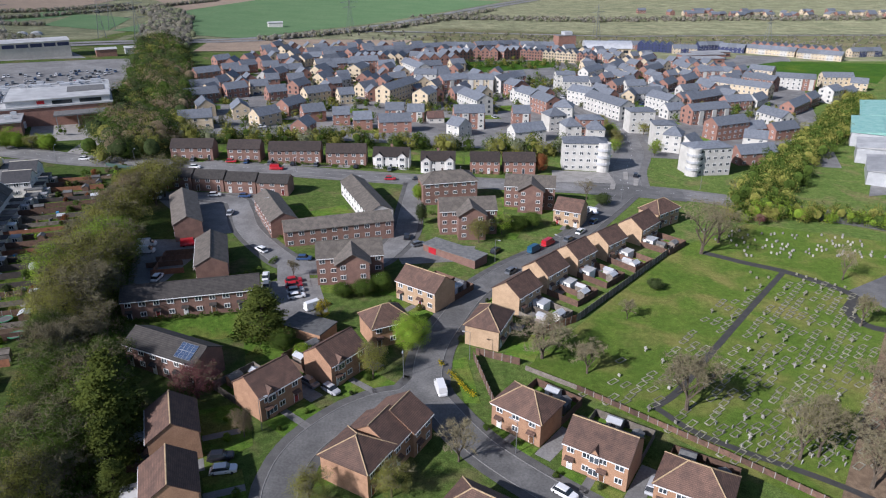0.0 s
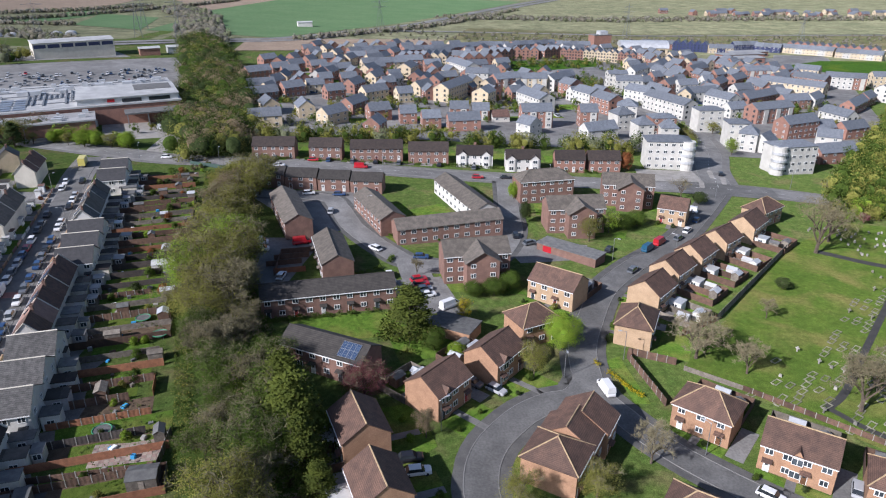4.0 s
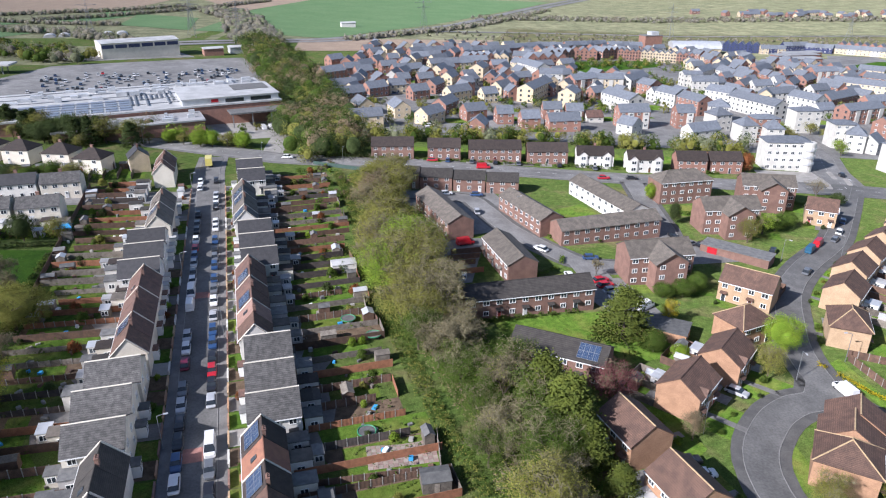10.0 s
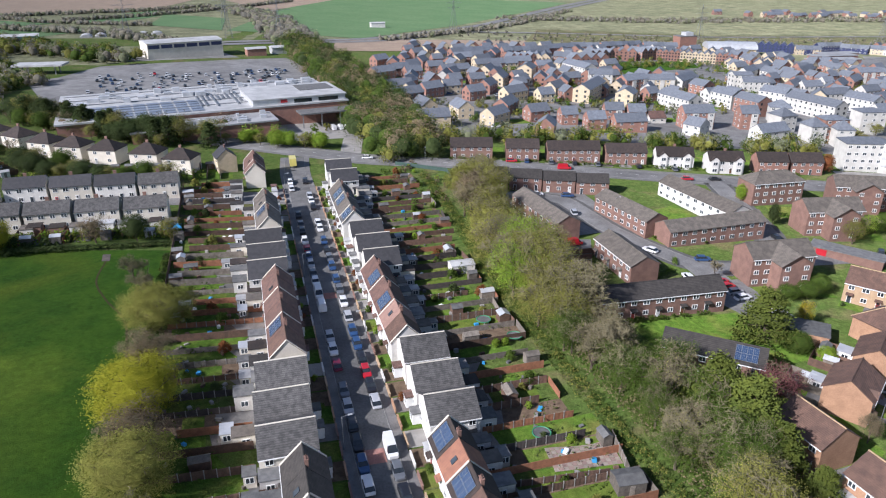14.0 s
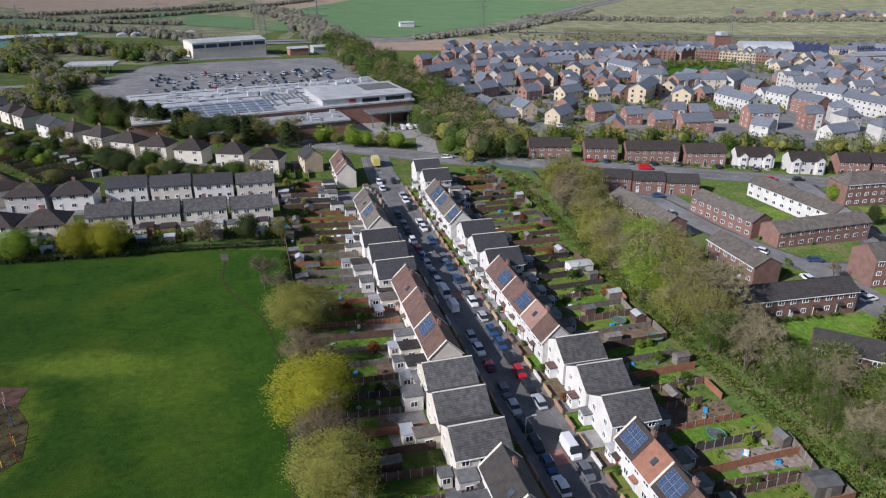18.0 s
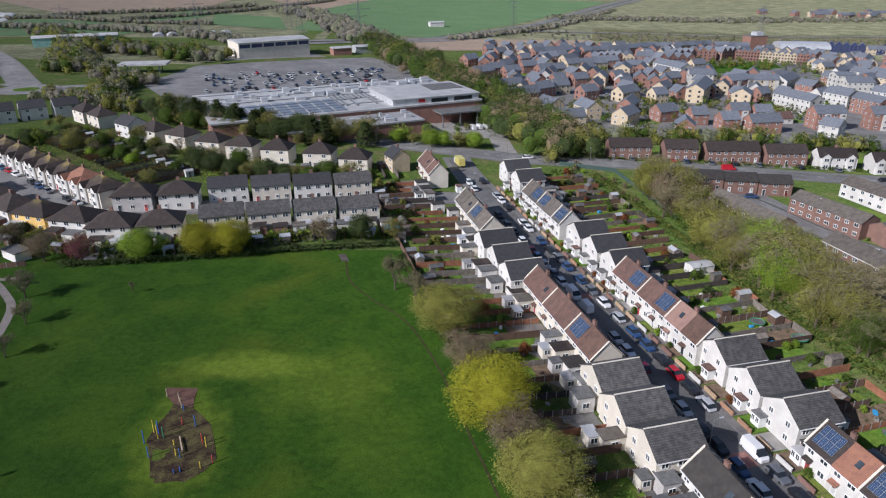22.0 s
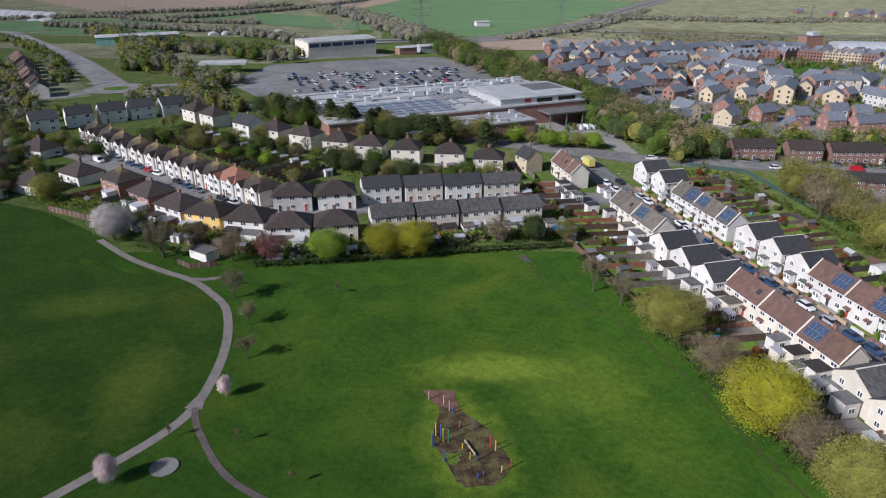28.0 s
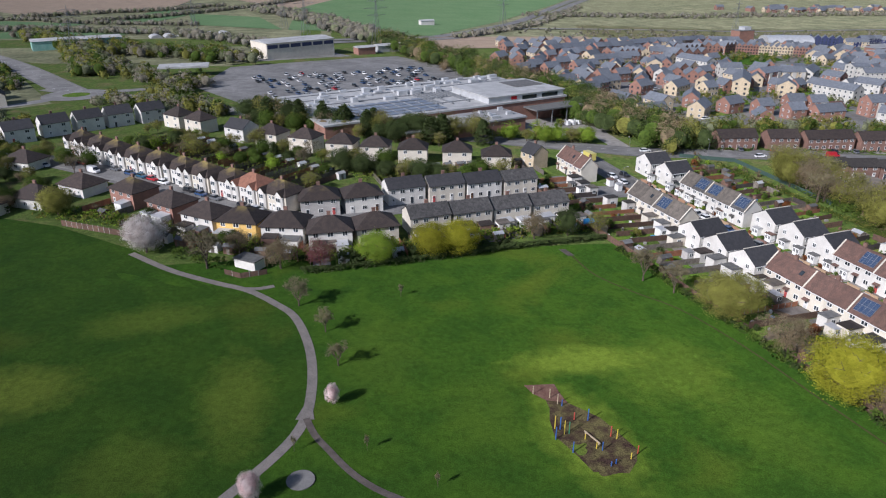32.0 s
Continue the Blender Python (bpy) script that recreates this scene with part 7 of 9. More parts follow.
# far woods, hedgerows: joined clumps
def far_wood(name, points, width, each, size, height, leaf, label, seed, lumps=12, leaves=7, heart=0.36):
    """Joined crowns of uneven height along a line: dense lumpy hearts with loose leaves all over them."""
    if size > 0.7:
        size, heart = size * 0.55, 0.42
    nr = np.random.default_rng(seed)
    centres, middles, hearts, heart_mid = [], [], [], []
    for p in smooth_line(points, 10):
        for _ in range(each):
            x, y = p.x + nr.uniform(-width / 2, width / 2), p.y + nr.uniform(-width / 2, width / 2)
            h, z = height * nr.uniform(0.55, 1.15), ground_z(x, y)
            ways = nr.normal(0, 1, (7, 3))
            ways /= np.linalg.norm(ways, axis=1, keepdims=True)
            swell = 0.6 + 0.28 * np.clip((BALL_TRIS @ ways.T).max(axis=2), 0.4, 1.0)
            hearts.append(BALL_TRIS * swell[..., None] * (h * heart, h * heart, h * heart * 1.05) + (x, y, z + h * 0.5))
            heart_mid += [(x, y, z + h * 0.3)] * len(BALL_TRIS)
            for _ in range(lumps):
                v = nr.uniform(0.12, 1.0)
                r = h * 0.46 * math.sqrt(max(0.05, 1 - (2 * v - 1) ** 2))
                a = nr.uniform(0, 6.283)
                centres.append((x + r * math.cos(a), y + r * math.sin(a), z + h * v))
                middles.append((x, y, z + h * 0.3))
    leaves = round(leaves * 1.3)
    q = leaf_spray(nr, centres, height * 0.085, size * 1.0, leaves)
    q = np.concatenate([q, np.concatenate(hearts)])
    tagged(new(name, leaves_mesh(name, q, LEAF[leaf], np.concatenate([np.repeat(middles, leaves, axis=0), heart_mid]))), label, "trees", "", "stuff")


for k, (leaf, n) in enumerate((("olive", 2), ("far_green", 1), ("hedge", 2))):
    far_wood("hedge_trees", [(90, 212), (105, 214), (120, 213), (145, 209)], 8, n + 1, 0.2, 5.5, ("spring", "hedge", "olive")[k], "green hedge trees above the cemetery", 80 + k, 18, 14, 0.28)
    far_wood("woodland", [(101, 224), (115, 243), (130, 264), (154, 298), (174, 324), (193, 350), (246, 428)], 14, n + 3, 0.26, 7, ("olive", "hedge", "hedge")[k], "tree belt beside the industrial units", 84 + k, 18, 14, 0.33)
    far_wood("roadside_trees", [(-118, 277), (-100, 282), (-60, 286), (-20, 284), (25, 283), (40, 284)], 12, n, 0.28, 7, leaf, "trees behind the main road houses", 88 + k, 20, 15, 0.25)
    far_wood("estate_trees", [(-150, 300), (-110, 345), (-70, 352), (-20, 360), (20, 400), (60, 470), (20, 470), (110, 400), (150, 370), (170, 440), (120, 520), (40, 560), (-40, 520), (-100, 470), (-60, 420)], 50, n + 1, 0.26, 4.2, leaf, "small trees between the new houses", 92 + k, 14, 11, 0.25)
for k, (leaf, n) in enumerate((("olive", 1), ("dark", 4), ("brown", 2), ("hedge", 3))):
    far_wood("woodland", [(-128, 258), (-138, 282), (-150, 326), (-170, 390), (-193, 454), (-231, 540), (-250, 585)], 30, n + 1, 0.24, 10.5, leaf, "dense woodland strip beside the supermarket", 60 + k, 20, 22)
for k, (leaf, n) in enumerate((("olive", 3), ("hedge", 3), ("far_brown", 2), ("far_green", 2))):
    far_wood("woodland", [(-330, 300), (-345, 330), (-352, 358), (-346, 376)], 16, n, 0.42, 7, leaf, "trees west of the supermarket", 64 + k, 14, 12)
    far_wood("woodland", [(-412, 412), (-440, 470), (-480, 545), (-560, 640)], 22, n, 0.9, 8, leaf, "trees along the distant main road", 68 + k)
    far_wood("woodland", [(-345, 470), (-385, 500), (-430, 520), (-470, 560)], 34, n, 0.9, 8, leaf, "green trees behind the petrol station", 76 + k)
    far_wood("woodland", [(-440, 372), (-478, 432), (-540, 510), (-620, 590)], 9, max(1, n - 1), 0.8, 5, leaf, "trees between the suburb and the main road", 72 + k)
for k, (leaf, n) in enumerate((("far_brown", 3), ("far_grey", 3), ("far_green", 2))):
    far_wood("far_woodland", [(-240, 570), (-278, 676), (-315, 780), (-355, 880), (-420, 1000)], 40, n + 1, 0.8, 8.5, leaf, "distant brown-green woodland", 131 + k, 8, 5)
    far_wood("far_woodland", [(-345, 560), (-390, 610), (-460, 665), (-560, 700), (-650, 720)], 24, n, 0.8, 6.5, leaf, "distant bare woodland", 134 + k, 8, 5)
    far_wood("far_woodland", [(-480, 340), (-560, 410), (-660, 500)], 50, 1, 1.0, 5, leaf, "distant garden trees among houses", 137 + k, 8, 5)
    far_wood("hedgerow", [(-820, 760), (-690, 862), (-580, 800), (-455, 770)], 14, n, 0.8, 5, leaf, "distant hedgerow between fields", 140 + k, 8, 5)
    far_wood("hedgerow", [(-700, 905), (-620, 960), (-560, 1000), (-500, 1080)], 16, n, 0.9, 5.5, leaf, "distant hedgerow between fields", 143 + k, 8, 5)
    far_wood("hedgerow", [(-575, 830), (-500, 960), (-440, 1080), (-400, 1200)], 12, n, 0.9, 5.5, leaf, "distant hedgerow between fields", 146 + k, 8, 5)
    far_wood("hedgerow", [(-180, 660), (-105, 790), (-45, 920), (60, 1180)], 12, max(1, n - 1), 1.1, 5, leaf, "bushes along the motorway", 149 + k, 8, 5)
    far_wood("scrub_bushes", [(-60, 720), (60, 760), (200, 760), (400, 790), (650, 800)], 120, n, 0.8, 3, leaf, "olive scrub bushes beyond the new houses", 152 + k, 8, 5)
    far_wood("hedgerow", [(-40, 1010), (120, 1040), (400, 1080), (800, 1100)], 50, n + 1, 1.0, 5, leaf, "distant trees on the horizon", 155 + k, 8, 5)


for k, (leaf, n) in enumerate((("spring", 3), ("olive", 2))):
    far_wood("shop_bushes", [(-192, 268), (-180, 266), (-166, 263)], 6, n, 0.2, 6, leaf, "yellow-green bushes in front of the service yard", 190 + k, 18, 16, 0.28)
for k, (leaf, n) in enumerate((("dark", 3), ("brown", 2), ("hedge", 1))):
    far_wood("shop_trees", [(-262, 268), (-240, 266), (-218, 270), (-206, 272)], 8, n, 0.22, 8.5, leaf, "dark trees in front of the supermarket", 194 + k, 18, 18, 0.28)
    far_wood("scrub_bushes", [(-128, 236), (-120, 222), (-114, 205)], 14, n, 0.16, 2.2, ("hedge", "brown", "spring")[k], "scrub on the waste ground behind the gardens", 198 + k, 12, 12, 0.2)


# pylons
def pylon(x, y, h):
    p = thing("pylon", x, y, 30, "grey steel lattice electricity pylon", "pylon", "pylons")
    for i in (-1, 1):
        for j in (-1, 1):
            bm = bmesh.new()
            tube(bm, (i * h * 0.09, j * h * 0.09, -0.5), (i * h * 0.02, j * h * 0.02, h * 0.62), 0.16, 0.13, 4)
            tube(bm, (i * h * 0.02, j * h * 0.02, h * 0.62), (0, 0, h), 0.13, 0.1, 4)
            part("leg", bm, M["steel"], p)
    for z, w in ((0.62, 0.2), (0.75, 0.26), (0.88, 0.18)):
        bm = bmesh.new()
        for s in (-1, 1):
            tube(bm, (0, 0, h * z + 0.8), (s * h * w, 0, h * z), 0.14, 0.1, 4)
            tube(bm, (0, 0, h * z - 0.8), (s * h * w, 0, h * z), 0.12, 0.1, 4)
        part("crossarm", bm, M["steel"], p)
    for k in range(6):
        z0, z1 = h * (0.02 + 0.1 * k), h * (0.02 + 0.1 * (k + 1))
        w0, w1 = h * (0.09 - 0.011 * k), h * (0.09 - 0.011 * (k + 1))
        bm = bmesh.new()
        tube(bm, (-w0, -w0, z0), (w1, -w1, z1), 0.08, 0.08, 3)
        tube(bm, (w0, -w0, z0), (-w1, -w1, z1), 0.08, 0.08, 3)
        part("brace", bm, M["steel"], p)


for x, y, h in ((-254, 560, 40), (-319, 632, 38), (-352, 722, 38), (-420, 650, 36), (-120, 800, 40), (-470, 520, 34), (160, 820, 38), (330, 760, 36)):
    pylon(x, y, h)

rng = random.Random(52)
for k in range(9):
    for row, (dx, dy) in enumerate(((0, 0), (-26, -12))):
        x, y = -508 + k * 10.5 + dx + rng.uniform(-1, 1), 440 - k * 14 + dy
        house("house", x, y, rng.choice((9, 11, 13)), -52 + rng.uniform(-14, 14), 8.0, 5.0, 7.8, "gable", rng.choice(("brown_brick", "red_brick", "cream")), rng.choice(("dark_tile", "red_tile")), 2, "distant suburban house with a brown roof", "house", "suburb houses", far=True, spacing=6.0, doors=0)
for k in range(26):
    t, v = rng.random(), rng.random()
    ax, ay, bx, by = -336 + t * 74, 248 - t * 54, -343 + t * 108, 274 - t * 52
    kind, leaf, h = rng.choice((("broad", "dark", 4.5), ("half", "olive", 6), ("half", "spring", 4.5), ("broad", "hedge", 4), ("half", "olive", 5), ("broad", "spring", 4), ("bare", "brown", 6), ("conifer", "dark", 7)))
    tree(kind, leaf, ax + v * (bx - ax), ay + v * (by - ay), h * rng.uniform(0.8, 1.2), "tree among the long back gardens", 1.2, rng.randrange(2), group="garden trees")
for k, leaf in enumerate(("hedge", "spring", "olive")):
    hedge("garden_shrubs", [(-332, 252), (-300, 232), (-262, 208)], 26, 1.6, leaf, "shrubs and weeds in the long back gardens", 320 + k, 14, 0.15, 0.7, "stuff", 0.2)
    hedge("garden_shrubs", [(-250, 208), (-222, 213), (-195, 220)], 16, 1.4, leaf, "shrubs and weeds in the back gardens", 324 + k, 12, 0.15, 0.7, "stuff", 0.2)
    hedge("garden_shrubs", [(-334, 178), (-306, 169), (-276, 152), (-250, 149), (-205, 164), (-186, 170)], 7, 1.5, leaf, "shrubs in the gardens behind the park hedge", 328 + k, 12, 0.24, 0.7, "stuff", 0.3)
    hedge("garden_shrubs", [along(-10, 40), along(30, 38), along(70, 38), along(110, 41), along(150, 42)], 4, 1.0, ("hedge", "hedge", "olive")[k], "brambles and weeds behind the gardens", 332 + k, 12, 0.13, 0.7, "stuff", 0.1)
    hedge("garden_shrubs", [along(-10, 29), along(70, 29), along(150, 28)], 13, 0.6, ("hedge", "dark", "hedge")[k], "low plants in the back gardens", 336 + k, 2, 0.17, 0.8, "stuff", 0.3)
    hedge("garden_shrubs", [along(-10, -31), along(70, -31), along(150, -31)], 12, 0.6, ("hedge", "dark", "hedge")[k], "low plants in the back gardens", 340 + k, 2, 0.17, 0.8, "stuff", 0.3)


# painted dashes along the main road and the avenue
bm = bmesh.new()
for pts, gap in ((MAIN, 6.0), (NORTH, 6.0), (AROAD, 9.0)):
    line = smooth_line(pts, 1.0)
    k = 2
    while k < len(line) - 4:
        a, b = line[k], line[k + 2]
        d = (b - a).normalized()
        w = Vector((d.y, -d.x)) * 0.07
        ring = [(p.x, p.y, ground_z(p.x, p.y) + 0.165) for p in (a - w, a + w, b + w, b - w)]
        bm.faces.new([bm.verts.new(p) for p in ring])
        k += round(gap)
tagged(new("road_markings", to_mesh("road_markings", bm, M["paint"])), "white dashes along the middle of the roads", "road marking", "", "stuff")
for x, y, a, l in ((56, 240, 75, 7), (66, 246, 75, 9), (64, 254, 78, 10)):
    bm = bmesh.new()
    prism(bm, [(-l / 2, -0.5, -0.2), (-l / 2 + 0.6, -0.9, -0.2), (l / 2 - 0.6, -0.9, -0.2), (l / 2, -0.5, -0.2), (l / 2, 0.5, -0.2), (l / 2 - 0.6, 0.9, -0.2), (-l / 2 + 0.6, 0.9, -0.2), (-l / 2, 0.5, -0.2)], (0, 0, 0.48))
    solid("traffic_island", bm, M["pale_paving"], x, y, a, "pale kerbed traffic island in the junction", "traffic island", "traffic islands")

# trees round the bungalows and the road junction in the north-west
wood([(-335, 214), (-352, 228), (-372, 240), (-398, 256)], 9, 6, [("broad", "hedge"), ("half", "olive"), ("broad", "hedge"), ("bare", "brown"), ("half", "olive")], 4, 7, "trees in the front gardens of the diagonal street", 36, "garden trees")
wood([(-346, 186), (-358, 206), (-380, 222)], 16, 7, [("broad", "dark"), ("half", "olive"), ("half", "olive"), ("broad", "hedge"), ("half", "brown")], 3, 6, "small trees between the bungalows", 37, "garden trees")
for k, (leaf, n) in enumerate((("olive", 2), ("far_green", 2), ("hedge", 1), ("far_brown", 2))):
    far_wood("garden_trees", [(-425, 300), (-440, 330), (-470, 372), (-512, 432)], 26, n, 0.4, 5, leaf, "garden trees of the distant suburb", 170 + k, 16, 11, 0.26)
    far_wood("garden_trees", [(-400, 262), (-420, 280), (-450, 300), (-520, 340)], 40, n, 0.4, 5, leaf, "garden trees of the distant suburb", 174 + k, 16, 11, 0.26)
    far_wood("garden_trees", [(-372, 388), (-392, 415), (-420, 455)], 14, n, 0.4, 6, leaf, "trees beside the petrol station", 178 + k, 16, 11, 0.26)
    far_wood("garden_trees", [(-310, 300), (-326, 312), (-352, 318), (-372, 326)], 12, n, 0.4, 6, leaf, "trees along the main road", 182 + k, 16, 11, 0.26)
quad("estate_roads", (-560, 470), (-440, 330), (-405, 300), (-480, 330), M["old_asphalt"], "grey roads and drives of the distant suburb", "road", 0.04, 12)

hedge("park_shrubs", [along(-6, -38.8), along(40, -38.8), along(95, -38.8)], 1.8, 1.5, "hedge", "shrubs along the garden fences beside the park", 380, 20, 0.19, 0.6, "stuff", 0.25)
hedge("park_shrubs", [along(-6, -38.6), along(40, -38.6), along(95, -38.6)], 1.6, 1.2, "dark", "shrubs along the garden fences beside the park", 381, 16, 0.19, 0.6, "stuff", 0.3)

prism_ring = [(16 * math.cos(2 * math.pi * k / 28), 16 * math.sin(2 * math.pi * k / 28)) for k in range(29)]
sheet("roundabout", [[(-398 + 0.02 * x, 352 + 0.02 * y), (-398 + 0.4 * x, 352 + 0.4 * y), (-398 + x, 352 + y)] for x, y in prism_ring], M["old_asphalt"], "grey road junction with a roundabout", "road", 0.155)
sheet("roundabout_island", [[(-398 + 0.01 * x, 352 + 0.01 * y), (-398 + 0.4 * x, 352 + 0.4 * y)] for x, y in prism_ring], M["lawn"], "grass island in the roundabout", "grass", 0.19)
ribbon("road", [(-404, 342), (-420, 322), (-462, 302), (-560, 284)], -4, 4, M["old_asphalt"], "grey road leading west from the junction", "road", 0.13)
ribbon("road", [(-385, 360), (-360, 372), (-345, 388), (-335, 410)], -4, 4, M["old_asphalt"], "grey access road to the car park", "road", 0.14)

quad("rough_grass", (-640, 560), (-470, 470), (-345, 450), (-300, 560), M["meadow"], "pale rough grass round the warehouses", "grass", 0.025, 15)
quad("rough_grass", (-560, 400), (-430, 300), (-400, 330), (-480, 450), M["meadow"], "pale rough grass beside the main road", "grass", 0.03, 15)
quad("service_yard", (-360, 480), (-335, 470), (-270, 505), (-300, 540), M["old_asphalt"], "grey yard round the white factory", "yard", 0.06, 10)
# ---- gardens ----
def fence(a, b, material="timber", h=1.7, posts=True, label="wooden panel garden fence", group="garden fences"):
    a, b = Vector(a), Vector(b)
    d = b - a
    n = max(1, round(d.length / 1.83))
    ang = math.degrees(math.atan2(d.y, d.x))
    f = thing("garden_fence", a.x, a.y, 0, label, "fence", group)
    z0 = ground_z(a.x, a.y)
    w = d.length / n

    def build(bm):
        us = [-0.5, -0.3, -0.1, 0.1, 0.3, 0.5]
        ring = []
        for k, u in enumerate(us):
            ring.append((u, 0.03 if k % 2 else 0.0))
        lo = [bm.verts.new((u, v, -0.15)) for u, v in ring] + [bm.verts.new((u, v - 0.05, -0.15)) for u, v in ring[::-1]]
        hi = [bm.verts.new((v.co.x, v.co.y, 1.0)) for v in lo]
        m = len(lo)
        bm.faces.new(lo[::-1])
        bm.faces.new(hi)
        for k in range(m):
            bm.faces.new((lo[k], lo[(k + 1) % m], hi[(k + 1) % m], hi[k]))
    panel = shared(("fence_panel", material), build, M[material])
    post = shared(("fence_post", 1), lambda bm: box(bm, -0.07, 0.07, -0.07, 0.07, -0.3, 1.0), M["pale_paving"])
    if not posts:
        bm = bmesh.new()
        for k in range(n + 1):
            p = a + d * (k / n)
            z = ground_z(p.x, p.y) - z0
            ring = [bm.verts.new((p.x - a.x + o * math.sin(radians(ang)), p.y - a.y - o * math.cos(radians(ang)), z + t)) for o, t in ((-0.03, -0.15), (0.03, -0.15), (0.03, h), (-0.03, h))]
            if k:
                for i in range(4):
                    bm.faces.new((last[i], last[(i + 1) % 4], ring[(i + 1) % 4], ring[i]))
            else:
                bm.faces.new(ring)
            last = ring
        bm.faces.new(last[::-1])
        part("boarding", bm, M[material], f)
        return f
    for k in range(n):
        p = a + d * ((k + 0.5) / n)
        part("fence_panel", panel, None, f, "", pose(p.x - a.x, p.y - a.y, ground_z(p.x, p.y) - z0, 0, 0, ang) @ Matrix.Diagonal((w * 0.97, 1, h, 1)))
        if posts and k:
            q = a + d * (k / n)
            part("fence_post", post, None, f, "", pose(q.x - a.x, q.y - a.y, ground_z(q.x, q.y) - z0, 0, 0, ang) @ Matrix.Diagonal((1, 1, h + 0.1, 1)))
    return f


def shed(x, y, ang, l=2.6, d=1.9, h=2.0, wall="timber", roof="felt", label="small timber garden shed with a felt roof"):
    s = thing("garden_shed", x, y, ang, label, "shed", "garden sheds")
    part("wall", wall_mesh(l, d, h, h + 0.45, "gable"), M[wall], s)
    part("roof", roof_mesh(l, d, h, h + 0.5, "gable", 0.12, 0.1, 0.06), M[roof], s)
    slab("door", None, M["grey_timber"], s, (-0.4, 0.4, -d / 2 - 0.05, -d / 2 + 0.02, 0, 1.75))


def extension(x, y, ang, l, d, h, wall, roof, label):
    e = thing("house_extension", x, y, ang, label, "extension", "rear extensions")
    slab("wall", None, M[wall], e, (-l / 2, l / 2, -d / 2, d / 2, -1.0, h))
    bm = bmesh.new()
    prism(bm, [(-l / 2 - 0.15, -d / 2 - 0.15, h), (l / 2 + 0.15, -d / 2 - 0.15, h), (l / 2 + 0.15, d / 2 + 0.15, h + 0.12), (-l / 2 - 0.15, d / 2 + 0.15, h + 0.12)], (0, 0, 0.14))
    part("roof", bm, M[roof], e)
    window(e, -l / 2, 0, 0.95, -90, 1.3, 1.1, 2, True)


def trampoline(x, y):
    t = thing("trampoline", x, y, 0, "round black trampoline with a green rim on grass", "trampoline", "trampolines")
    bm = bmesh.new()
    tube(bm, (0, 0, 0.75), (0, 0, 0.8), 1.5, 1.5, 20)
    part("mat", bm, M["felt"], t, "black jumping mat")
    bm = bmesh.new()
    for k in range(20):
        a, b = 2 * math.pi * k / 20, 2 * math.pi * (k + 1) / 20
        tube(bm, (1.55 * math.cos(a), 1.55 * math.sin(a), 0.8), (1.55 * math.cos(b), 1.55 * math.sin(b), 0.8), 0.12, 0.12, 5)
    part("rim", bm, M["post_green"], t, "green padded rim")
    for k in range(4):
        a = math.pi / 4 + k * math.pi / 2
        bm = bmesh.new()
        tube(bm, (1.5 * math.cos(a), 1.5 * math.sin(a), -0.1), (1.5 * math.cos(a), 1.5 * math.sin(a), 0.75), 0.04, 0.04, 5)
        part("leg", bm, M["steel"], t)


def garden_box(x, y, ang, l, d, h, material, name, label, category):
    bm = bmesh.new()
    box(bm, -l / 2, l / 2, -d / 2, d / 2, -0.1, h)
    bmesh.ops.bevel(bm, geom=list(bm.edges), offset=min(l, d, h) * 0.12, segments=2, affect="EDGES")
    return solid(name, bm, M[material], x, y, ang, label, category, "garden clutter")


